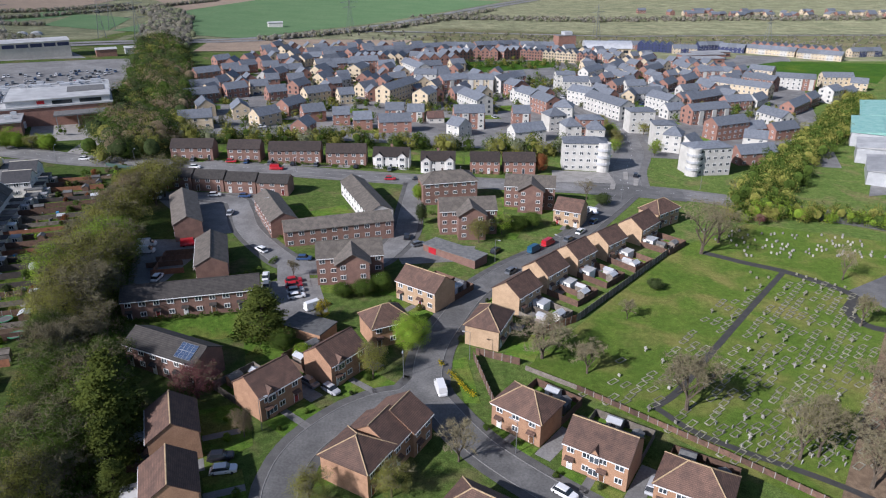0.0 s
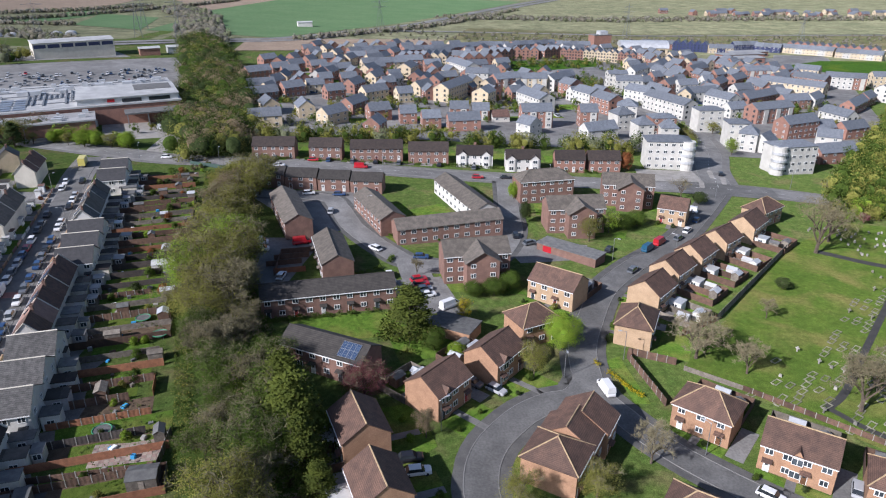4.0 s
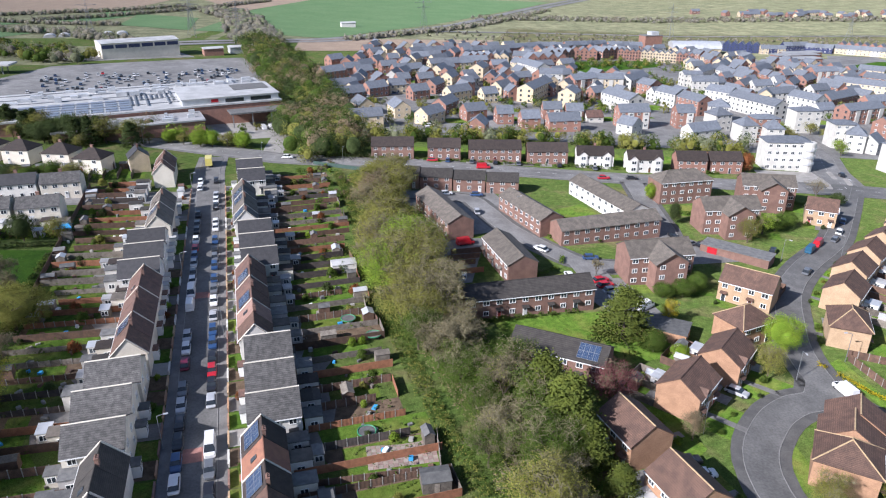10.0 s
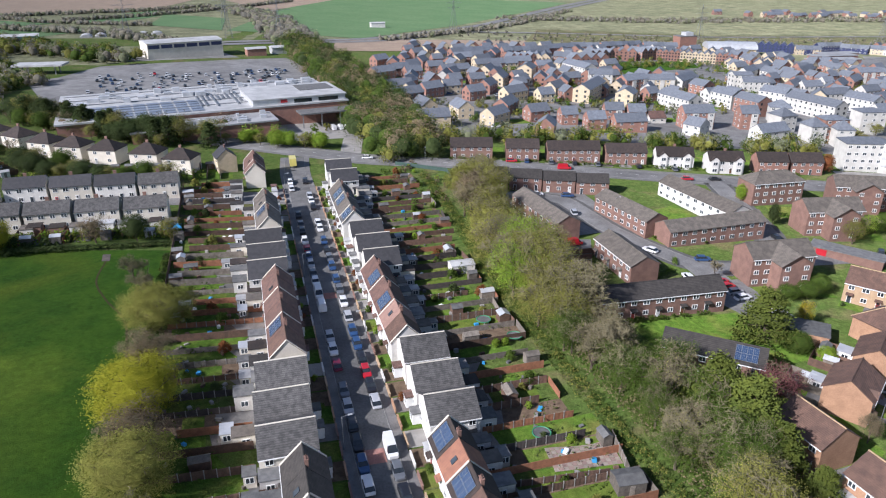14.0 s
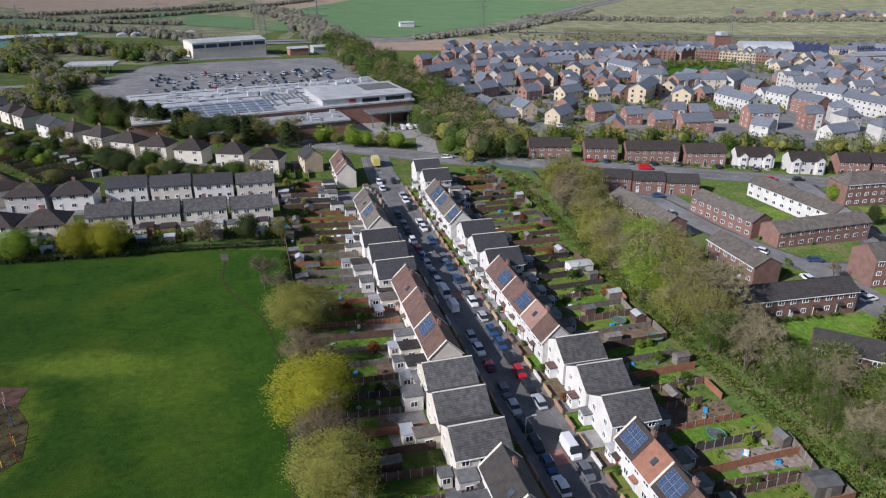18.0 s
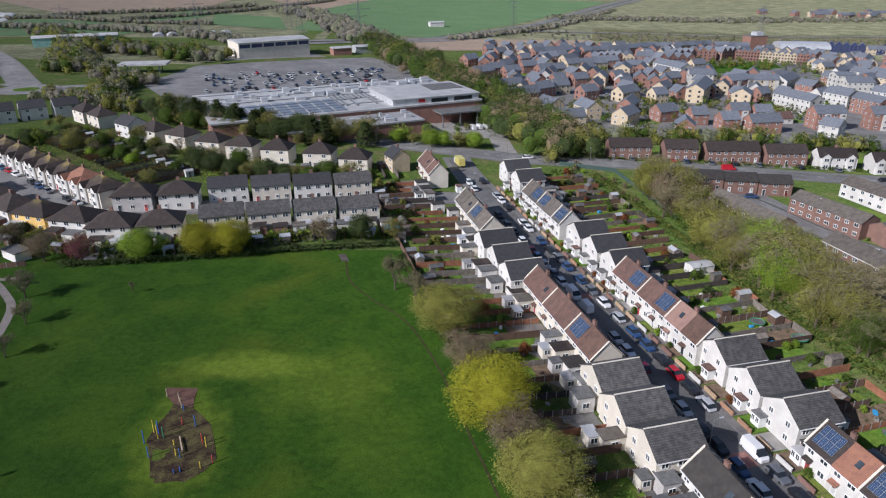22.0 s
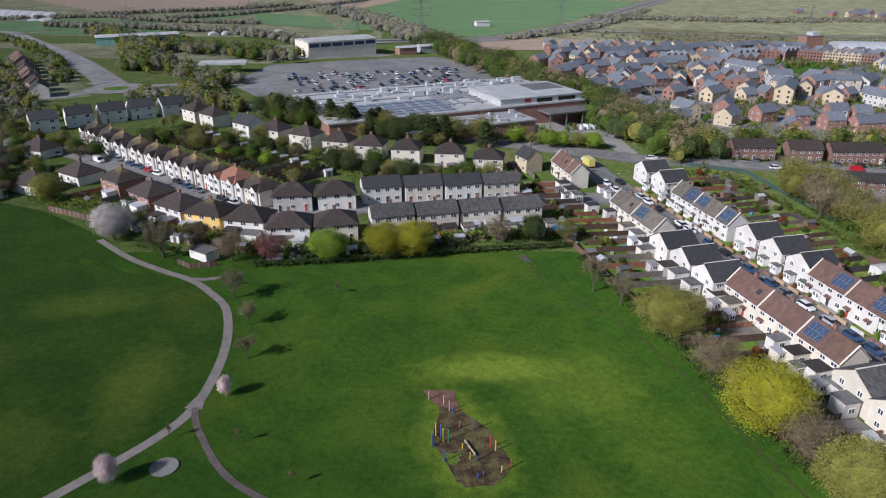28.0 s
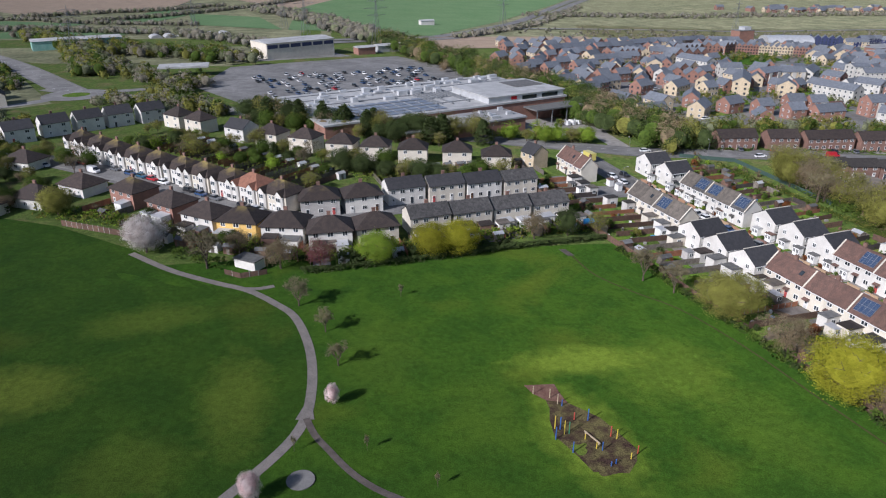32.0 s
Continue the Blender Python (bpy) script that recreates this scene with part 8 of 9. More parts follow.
STREET_ANG = math.degrees(math.atan2(STREET_DY, STREET_DX))
rng = random.Random(77)
KINDS = ["timber", "grey_timber", "orange_timber", "orange_timber", "dark_timber", "grey_timber", "timber", "orange_timber", "grey_timber", "timber"]
ROW_SPANS = {1: ((-16, 9.5), (36, 70.5), (99, 128)), -1: ((-16, 8), (35, 70), (98, 124))}
for side in (1, -1):
    s = -14.0
    while s < 152:
        w = rng.uniform(4.7, 5.6)
        low = any(a - 1 < s + w / 2 < b + 1 for a, b in ROW_SPANS[side])
        near = (13.1 if low else 16.3) if side > 0 else (-16.4 if low else -19.6)
        end = 34.3 + rng.uniform(-1.2, 1.0) + 3.5 * smooth(80, 110, s) if side > 0 else -37 + rng.uniform(-1, 2.0)
        if side > 0 and s < 8:
            end = 37
        deep = abs(end - near)
        quad("garden_ground", along(s, near), along(s + w, near), along(s + w, end), along(s, end), M[rng.choice(("soil", "verge", "verge", "lawn", "lawn"))], "rough soil and weeds of a back garden", "garden", 0.03, 5)
        quad("patio", along(s + 0.2, near), along(s + w - 0.2, near), along(s + w - 0.2, near + side * rng.uniform(3.5, 8)), along(s + 0.2, near + side * rng.uniform(3.5, 7)), M[rng.choice(("pavement", "soil", "path", "dark_pavement", "verge", "pavement"))], "paved patio behind the house", "paving", 0.05, 3)
        if rng.random() < 0.8:
            a, b = near + side * rng.uniform(7, 9), end - side * rng.uniform(0.5, 5)
            quad("lawn", along(s + 0.3, a), along(s + w - 0.4, a), along(s + w - 0.4, b), along(s + 0.3, b), M[rng.choice(("lawn", "lawn", "lawn", "worn_grass"))], "narrow back garden lawn", "lawn", 0.055, 3)
        if rng.random() < 0.3:
            a = near + side * rng.uniform(9, 13)
            quad("flower_bed", along(s + 0.3, a), along(s + 1.3, a), along(s + 1.3, a + side * 5), along(s + 0.3, a + side * 5), M["soil"], "dug soil bed in a back garden", "bed", 0.065, 3)
        fence(along(s, near + side * 0.4), along(s, end - side * rng.choice((0, 0, 0, 4))), rng.choice(KINDS), rng.choice((1.2, 1.4, 1.6, 1.7)), posts=-16 < s < 62 and rng.random() < 0.5)
        if side > 0 and rng.random() < 0.4:
            fence(along(s, end), along(s + w, end + rng.uniform(-0.4, 0.4)), rng.choice(KINDS), rng.choice((1.2, 1.5, 1.7)), posts=False)
        # the rear wing of the house, then a lower lean-to
        x, y = along(s + 1.5, near + side * 1.5)
        if side > 0 or rng.random() < 0.7:
            extension(x, y, STREET_ANG, rng.uniform(2.2, 3.6), rng.uniform(2.8, 4.2), rng.uniform(2.4, 3.1), rng.choice(("cream", "render", "grey_render", "cream", "render", "grey_render")), rng.choice(("felt", "felt", "dark_grey_tile", "grey_tile", "dark_tile")), "single-storey rear wing with a flat roof")
        if rng.random() < (0.5 if side > 0 else 0.35):
            x, y = along(s + w / 2 + 0.5, near + side * 4.4)
            extension(x, y, STREET_ANG, rng.uniform(1.8, 2.8), rng.uniform(1.6, 2.4), rng.uniform(2.0, 2.3), rng.choice(("cream", "pvc", "grey_render", "grey_timber")), rng.choice(("felt", "metal", "grey_roof", "felt")), "low lean-to at the back of the house")
        if rng.random() < 0.5:
            x, y = along(s + w / 2 + rng.uniform(-0.7, 0.7), near + side * (deep - 1.6 if rng.random() < 0.7 else rng.uniform(8, deep - 2)))
            shed(x, y, STREET_ANG + rng.choice((0, 90)), rng.uniform(2.0, 3.2), rng.uniform(1.6, 2.3), rng.uniform(1.8, 2.1), rng.choice(("timber", "grey_timber", "grey_timber", "timber")), rng.choice(("felt", "felt", "felt", "grey_timber", "metal")))
        for _ in range(rng.randrange(2, 5)):
            x, y = along(s + rng.uniform(0.8, w - 0.8), near + side * rng.uniform(5, deep - 1))
            garden_box(x, y, rng.uniform(0, 90), rng.uniform(0.4, 1.3), rng.uniform(0.4, 0.9), rng.uniform(0.3, 0.8), rng.choice(("pvc", "grey_timber", "timber", "felt", "blue_tarp", "pale_paving", "pale_paving")), "garden_clutter", "weathered box or planter standing in a garden", "garden clutter")
        for _ in range(rng.choice((0, 1, 1, 2))):
            x, y = along(s + w / 2 + rng.choice((-1.6, 1.6)), near + side * rng.uniform(8, deep - 2))
            tree("bush", rng.choice(("hedge", "dark", "spring", "olive", "hedge", "rust")), x, y, rng.uniform(1.3, 2.8), "rounded garden shrub beside the fence", 0.9, 0, "shrub", "garden shrubs")
        s += w
cabin_x, cabin_y = along(72.5, 32)
shed(cabin_x, cabin_y, STREET_ANG + 90, 6.0, 3.6, 2.3, "render", "flat_roof", "white garden cabin with a pale roof")
fence(along(-14, -37.5), along(40, -37.5), "timber", 1.4, posts=False)
fence(along(60, -37.5), along(150, -37.5), "timber", posts=False)
for s, u in ((39, 33), (47, 29), (9, 26)):
    x, y = along(s, u)
    trampoline(x, y)
# front gardens, low walls and porches
for side, wall_u, house_u, cars_u in ((1, 3.9, 7.6, 0.8), (-1, -6.7, -10.4, -3.9)):
    for k in range(33):
        s = -12 + k * 4.75
        m = rng.choice(("lawn", "pale_paving", "lawn", "path", "soil"))
        quad("front_garden", along(s + 0.15, wall_u), along(s + 4.5, wall_u), along(s + 4.5, house_u), along(s + 0.15, house_u), M[m], "small front garden, paved or grassed", "garden", 0.06, 2.5)
        x, y = along(s + 2.3, wall_u)
        bm = bmesh.new()
        box(bm, -2.2, 1.2, -0.11, 0.11, -0.2, 0.8)
        box(bm, -2.25, 1.25, -0.15, 0.15, 0.8, 0.87)
        solid("garden_wall", bm, M[rng.choice(("tan_brick", "brown_brick", "render", "orange_brick"))], x, y, STREET_ANG, "low garden wall beside the pavement", "wall", "front walls")
        if rng.random() < 0.55:
            x, y = along(s + 2.0, house_u - side * 0.8)
            p = thing("porch", x, y, STREET_ANG, "white glazed front porch with a low roof", "porch", "porches")
            slab("wall", None, M["pvc"], p, (-1.0, 1.0, -0.8, 0.8, -0.3, 2.2))
            slab("roof", None, M[rng.choice(("felt", "red_tile", "flat_roof"))], p, (-1.15, 1.15, -0.95, 0.95, 2.2, 2.4))
            for q in (-0.5, 0.5):
                window(p, q, 0.8 * side, 0.9, 180 if side > 0 else 0, 0.8, 1.1, 2, True)
        if rng.random() < 0.4:
            x, y = along(s + 3.6, (wall_u + house_u) / 2)
            tree("bush", rng.choice(("hedge", "rust", "spring")), x, y, rng.uniform(1.0, 1.7), "small clipped front garden shrub", 0.9, 0, "shrub", "garden shrubs")
ribbon("red_patch", [along(9.5, -1.6), along(13, -1.6)], -1.6, 1.6, M["red_paint"], "faded red road surface patch", "road marking", 0.14)
ribbon("red_patch", [along(66, -1.6), along(69, -1.6)], -1.6, 1.6, M["red_paint"], "faded red road surface patch", "road marking", 0.14)


# plots of the estate houses
def plot(x, y, ang, L, D, front=5.0, back=8.0, fenced=True, flip=False):
    c, s = math.cos(radians(ang)), math.sin(radians(ang))
    at = lambda u, v: (x + u * c - v * s, y + u * s + v * c)
    sg = 1 if flip else -1
    quad("lawn", at(-L / 2, sg * (D / 2 + 0.4)), at(-0.9, sg * (D / 2 + 0.4)), at(-0.9, sg * (D / 2 + front)), at(-L / 2, sg * (D / 2 + front)), M["lawn"], "bright green front lawn", "lawn", 0.07, 3)
    quad("lawn", at(0.6, sg * (D / 2 + 0.4)), at(L / 2, sg * (D / 2 + 0.4)), at(L / 2, sg * (D / 2 + front)), at(0.6, sg * (D / 2 + front)), M["lawn"], "bright green front lawn", "lawn", 0.07, 3)
    quad("garden_path", at(-0.9, sg * (D / 2 + 0.2)), at(0.6, sg * (D / 2 + 0.2)), at(0.6, sg * (D / 2 + front)), at(-0.9, sg * (D / 2 + front)), M["pavement"], "paved path to the front door", "path", 0.075, 3)
    quad("driveway", at(L / 2 + 0.2, -D / 2 - 2), at(L / 2 + 3.2, -D / 2 - 2), at(L / 2 + 3.2, D / 2), at(L / 2 + 0.2, D / 2), M["old_asphalt"], "grey driveway beside the house", "drive", 0.06, 4)
    for u in (-L / 2 + 0.6, 0.2 * L):
        bx, by = at(u + rng.uniform(-0.5, 0.5), sg * (D / 2 + rng.uniform(1.0, front - 0.4)))
        tree("bush", rng.choice(("hedge", "dark", "spring", "olive")), bx, by, rng.uniform(0.9, 1.6), "small rounded shrub on a front lawn", 0.9, 0, "shrub", "garden shrubs")
    sg = -sg
    quad("lawn", at(-L / 2, sg * (D / 2 + 1.5)), at(L / 2, sg * (D / 2 + 1.5)), at(L / 2, sg * (D / 2 + back)), at(-L / 2, sg * (D / 2 + back)), M["lawn"], "back garden lawn", "lawn", 0.065, 3)
    if fenced:
        k = rng.choice(("timber", "timber", "timber", "grey_timber"))
        fence(at(-L / 2, sg * (D / 2 + back)), at(L / 2, sg * (D / 2 + back)), k, posts=False)
        fence(at(L / 2, sg * D / 2), at(L / 2, sg * (D / 2 + back)), k, posts=False)
        fence(at(-L / 2, sg * D / 2), at(-L / 2, sg * (D / 2 + back)), k, posts=False)
        fence(at(0, sg * (D / 2 + 0.5)), at(0, sg * (D / 2 + back)), k, posts=False)
        quad("patio", at(-L / 2, sg * (D / 2 + 0.2)), at(L / 2, sg * (D / 2 + 0.2)), at(L / 2, sg * (D / 2 + 2.6)), at(-L / 2, sg * (D / 2 + 2.6)), M["pavement"], "paved patio behind the house", "paving", 0.07, 3)
        ex, ey = at(rng.choice((-1, 1)) * L / 4, sg * (D / 2 + 1.7))
        extension(ex, ey, ang, 3.0, 3.0, 2.3, "pvc", rng.choice(("flat_roof", "metal")), "white glazed conservatory behind the house")
        sx, sy = at(rng.choice((-1, 1)) * L / 3.4, sg * (D / 2 + back - 3.6))
        shed(sx, sy, ang + 90, wall=rng.choice(("grey_timber", "render", "grey_render")), roof=rng.choice(("felt", "metal", "flat_roof")))
        sx, sy = at(rng.uniform(-L / 3, L / 3), sg * (D / 2 + back - 1.6))
        shed(sx, sy, ang, wall=rng.choice(("timber", "grey_timber", "render")), roof=rng.choice(("felt", "metal")))


for k, (x, y, l, a) in enumerate(ESTATE):
    if k in (2, 3, 4, 5, 6):
        plot(x, y, a, l, 7.8, 3.0, 9, flip=True)
    elif k in (0, 1):
        plot(x, y, a, l, 7.8, 8.6, 7)
    elif k in (9, 10):
        plot(x, y, a, l, 7.8, 6.5, 9, flip=True)
    else:
        plot(x, y, a, l, 7.8, 4.0, 8)
plot(11.0, 100.3, -37, 10.0, 7.6, 3, 8)
plot(35.2, 82.3, -29, 10.9, 7.6, 3, 7)
plot(5.6, 130.2, 68, 10.5, 7.6, 2, 8, fenced=False, flip=True)
fence((2.5, 123.0), (11.5, 119.6))
fence((2.0, 121.6), (5.5, 105.5))
fence((12.5, 117.9), (21.9, 111.7), "grey_timber", 1.1, posts=False)
fence((21.9, 111.7), (45.1, 93.6), "timber", 1.2)
fence((45.1, 93.6), (58, 83), "timber", 1.2)
fence((61.1, 182.1), (26.2, 138.5), "grey_timber", 1.9)
fence((26.2, 138.5), (16, 131), "orange_timber", 1.9)
for a, b, c, d, m, lift in [
    ((-105, 216), (-66, 218), (-56, 188), (-74, 180), "old_asphalt", 0.05), ((-92, 176), (-70, 178), (-74, 150), (-82, 148), "old_asphalt", 0.05), ((-52, 152), (-37, 156), (-31, 138), (-40, 133), "old_asphalt", 0.05),
    ((-22, 182), (4, 180), (2, 170), (-16, 166), "old_asphalt", 0.05), ((-38, 160), (-19, 160), (-16, 148), (-36, 148), "lawn", 0.04), ((-48, 203), (-38, 210), (-30, 192), (-44, 188), "lawn", 0.05), ((-60, 208), (-50, 208), (-44, 190), (-54, 186), "lawn", 0.05),
    ((-50, 180), (-20, 190), (-19, 184), (-50, 176), "lawn", 0.06), ((-8, 213), (14, 213), (14, 203), (-8, 203), "lawn", 0.05), ((14, 212), (34, 210), (36, 222), (14, 224), "lawn", 0.05), ((-70, 132), (-44, 138), (-40, 128), (-66, 122), "lawn", 0.05),
    ((-48, 128), (-34, 134), (-30, 122), (-44, 116), "lawn", 0.055), ((2, 188), (16, 186), (20, 198), (4, 202), "lawn", 0.05), ((-50, 100), (-40, 104), (-36, 92), (-44, 84), "lawn", 0.05), ((-62, 100), (-54, 102), (-50, 78), (-60, 76), "lawn", 0.05),
    ((-26, 92), (-21, 95), (-20, 84), (-27, 82), "lawn", 0.05), ((-1.5, 100), (1, 103), (8, 93), (5, 91), "lawn", 0.05), ((-2.5, 120), (0.5, 122), (3, 106), (0, 106), "lawn", 0.06), ((-60, 178), (-52, 182), (-46, 172), (-55, 168), "lawn", 0.05)]:
    quad("lawn" if m == "lawn" else "parking_court", a, b, c, d, M[m], "grass between the blocks" if m == "lawn" else "grey asphalt parking court", "lawn" if m == "lawn" else "parking", lift, 4)
for x in range(-110, 30, 7):
    quad("driveway", (x, 250.6), (x + 4.6, 250.6), (x + 4.6, 254), (x, 254), M[rng.choice(("pale_paving", "old_asphalt", "path", "lawn"))], "front drive beside the main road", "drive", 0.1, 3)
    quad("lawn", (x, 262.5), (x + 6, 262.5), (x + 6, 273), (x, 273), M["lawn"], "back garden lawn", "lawn", 0.05, 4)
for k in range(30):
    t = k / 29
    x, y = -336 + t * 66 + 5, 240 - t * 50 + 8
    if k % 2:
        quad("lawn", (x, y), (x + 4, y + 5.5), (x + 11, y + 12), (x + 7, y + 16), M["lawn"], "long back garden lawn", "lawn", 0.05, 4)
    fence((x, y), (x + 12, y + 15), rng.choice(KINDS), posts=False)
    if k % 2:
        shed(x + 10, y + 11, 40, wall=rng.choice(("timber", "grey_timber", "render")), roof=rng.choice(("felt", "metal", "flat_roof")))
for k in range(14):
    x, y = -242 + k * 4.2, 202.5 + k * 1.15
    fence((x, y), (x - 4, y + 13), rng.choice(KINDS), posts=False)
    quad("lawn", (x + 0.5, y + 1), (x + 3.6, y + 1.8), (x - 0.4, y + 13.5), (x - 3.5, y + 12.7), M[rng.choice(("lawn", "verge", "soil"))], "back garden lawn", "lawn", 0.05, 4)
    shed(x - 3, y + 12, 17, wall=rng.choice(("timber", "grey_timber")))
for k in range(14):
    x, y = -262 + k * 5.6, 152 + k * 1.75 - (6 if k < 4 else 0) * 0
    fence((x, y), (x + 2, y - 7), rng.choice(KINDS), posts=False)
    if k % 2:
        extension(x + 3, y - 1.4, 17, 3.2, 3.0, 2.5, rng.choice(("render", "cream")), rng.choice(("felt", "grey_tile")), "low rear extension facing the park")
garages = thing("garage_block", -33.5, 128.8, -26, "low brick garage block with a flat felt roof", "garage")
slab("wall", None, M["orange_brick"], garages, (-5, 5, -3, 3, -1, 2.5))
slab("roof", None, M["felt"], garages, (-5.2, 5.2, -3.2, 3.2, 2.5, 2.75))
garages = thing("garage_block", -2, 172.5, -38, "row of low garages with felt roofs and a red door", "garage")
slab("wall", None, M["brown_brick"], garages, (-9, 9, -2.8, 2.8, -1, 2.3))
slab("roof", None, M["felt"], garages, (-9.2, 9.2, -3, 3, 2.3, 2.5))
slab("garage_door", None, M["car_red"], garages, (-7, -4.4, -2.9, -2.75, 0, 2.0), label="bright red garage door")
big_shed = thing("garden_patio", -86.0, 88.3, 12, "checkered pink and grey patio behind the gardens", "patio")
for i in range(14):
    for j in range(7):
        slab("paving_slab", None, M["pink_slab" if (i + j) % 2 else "buff_slab"], big_shed, (-5.6 + i * 0.8, -4.84 + i * 0.8, -2.8 + j * 0.8, -2.04 + j * 0.8, -0.3, 0.08))
shed(-80.4, 81.6, 12, 4.4, 3.4, 2.1, "grey_timber", "felt", "large flat garden shed with a felt roof")
fence((-100, 80.4), (-82.5, 84.2), "timber", 1.3)
fence((-79.6, 84.4), (-80.6, 93), "grey_timber")


# ---- vehicles ----
def car_hull(l, w, zs):
    """A body from cross rows of half widths: nose, bonnet, doors, tail."""
    def build(bm):
        xs = [-0.5, -0.46, -0.3, 0.0, 0.28, 0.45, 0.5]
        ws = [0.4, 0.46, 0.5, 0.5, 0.5, 0.46, 0.38]
        rows = []
        for x, h, z in zip(xs, ws, zs):
            ring = [(x * l, -h * w, 0.28), (x * l, -h * w * 1.0, z * 0.72), (x * l, -h * w * 0.9, z), (x * l, h * w * 0.9, z), (x * l, h * w, z * 0.72), (x * l, h * w, 0.28)]
            rows.append([bm.verts.new(p) for p in ring])
        for a, b in zip(rows, rows[1:]):
            for k in range(6):
                bm.faces.new((a[k], a[(k + 1) % 6], b[(k + 1) % 6], b[k]))
        bm.faces.new(rows[0])
        bm.faces.new(rows[-1][::-1])
    return build


def cabin(l, w, x0, x1, x2, x3, z0, z1, inset=0.0):
    def build(bm):
        lo = [(x0 * l, -0.45 * w, z0), (x3 * l, -0.45 * w, z0), (x3 * l, 0.45 * w, z0), (x0 * l, 0.45 * w, z0)]
        hi = [(x1 * l, -0.36 * w, z1), (x2 * l, -0.36 * w, z1), (x2 * l, 0.36 * w, z1), (x1 * l, 0.36 * w, z1)]
        a, b = [bm.verts.new(p) for p in lo], [bm.verts.new(p) for p in hi]
        bm.faces.new(a[::-1])
        bm.faces.new(b)
        for k in range(4):
            bm.faces.new((a[k], a[(k + 1) % 4], b[(k + 1) % 4], b[k]))
    return build


def wheel_build(bm):
    tube(bm, (0, -0.1, 0), (0, 0.1, 0), 0.31, 0.31, 12)


def car(x, y, ang, colour="silver", kind="hatch", label="", group="parked cars", wheels=True):
    van = kind == "van"
    l, w = (5.2, 1.95) if van else (4.3, 1.78)
    zs = (0.6, 0.85, 1.05, 1.1, 1.1, 1.05, 0.85) if van else (0.5, 0.66, 0.82, 0.86, 0.86, 0.82, 0.66)
    c = thing("van" if van else "car", x, y, ang, label or (colour + (" panel van parked beside the kerb" if van else " hatchback car parked beside the kerb")), "van" if van else "car", group, ground_z(x, y) + 0.1)
    part("body", shared(("body", kind, colour), car_hull(l, w, zs), M["car_" + colour]), None, c)
    if van:
        part("cargo_box", shared(("cargo_box", colour), cabin(l, w * 1.02, -0.48, -0.45, 0.2, 0.26, 1.0, 2.05), M["car_" + colour]), None, c)
        part("windscreen", shared(("windscreen", 1), cabin(l, w * 0.98, 0.1, 0.12, 0.24, 0.4, 1.03, 1.85), M["car_glass"]), None, c, "dark windscreen")
    else:
        part("window_band", shared(("window_band", 1), cabin(l, w, -0.44, -0.32, 0.1, 0.26, 0.8, 1.4), M["car_glass"]), None, c, "dark car windows")
        part("roof", shared(("car_roof", colour), cabin(l, w * 0.86, -0.335, -0.32, 0.1, 0.12, 1.38, 1.46), M["car_" + colour]), None, c)
    if wheels:
        me = shared(("wheel", 1), wheel_build, M["tyre"])
        for i in (-1, 1):
            for j in (-1, 1):
                part("wheel", me, None, c, "", pose(i * l * 0.31, j * w * 0.44, 0.31))
    return c


WEST_CARS = [("white", 4.8), ("blue", 9.5), ("black", 14.6), ("black", 19.7), ("silver", 24.4), ("grey", 29.4), ("maroon", 38), ("white", 43.6), ("silver", 48.5), ("van", 62.1), ("van", 68.4), ("white", 74.6), ("grey", 80), ("silver", 84.7), ("blue", 89.5), ("red", 94.6), ("white", 100), ("black", 107), ("grey", 112.6), ("black", 119.3), ("white", 148.9), ("white", 143)]
EAST_CARS = [("black", 1.8), ("grey", 6.8), ("van", 12.2), ("silver", 25), ("black", 29.8), ("red", 34.6), ("black", 39.5), ("blue", 44.7), ("blue", 50.0), ("silver", 56.5), ("white", 63.1), ("grey", 69.2), ("blue", 75.3), ("blue", 82.4), ("grey", 87.5), ("black", 93), ("blue", 99), ("white", 108.2), ("white", 113), ("black", 125.4), ("white", 130.8), ("silver", 135.8), ("black", 149.1), ("grey", -3.5)]
for row, u in ((WEST_CARS, -3.95), (EAST_CARS, 1.05)):
    for k, (c, s) in enumerate(row):
        x, y = along(s, u)
        car(x, y, STREET_ANG + (180 if k % 3 else 0), "white" if c == "van" else c, "van" if c == "van" else "hatch")
x, y = along(168, -1.5)
truck = thing("box_lorry", x, y, STREET_ANG, "yellow box lorry at the end of the street", "lorry")
slab("cargo_box", None, M["car_yellow"], truck, (-3.2, 2.0, -1.15, 1.15, 0.8, 3.4))
slab("cab", None, M["car_white"], truck, (2.1, 3.7, -1.05, 1.05, 0.5, 2.4))
slab("windscreen", None, M["car_glass"], truck, (3.66, 3.76, -0.9, 0.9, 1.4, 2.2))
for i in (-2, 2.8):
    for j in (-1, 1):
        part("wheel", SHARED[("wheel", 1)], None, truck, "", pose(i, j * 1.0, 0.3) @ Matrix.Diagonal((1.4, 1.4, 1.4, 1)))
for c, kind, x, y, a in [
    ("white", "van", -4.6, 109.8, 103), ("silver", "hatch", -25.5, 108, -40), ("grey", "hatch", -29.8, 110, -40), ("white", "hatch", -38.9, 85.4, 10), ("black", "hatch", -40.3, 88.4, 10), ("grey", "hatch", 13, 163.6, 52), ("teal", "van", 20.6, 178.2, 50), ("red", "van", 25.2, 183.2, 50),
    ("white", "hatch", 36.3, 193.4, 55), ("blue", "hatch", 42, 202.6, 58), ("white", "van", 42.4, 211, 150), ("black", "hatch", 9.5, 176.5, 60), ("black", "hatch", -16, 184.2, 90), ("white", "hatch", -49.8, 154.9, 100), ("grey", "hatch", -48.4, 150.2, 100), ("red", "hatch", -42.4, 153.1, 20)]:
    car(x, y, a, c, kind)
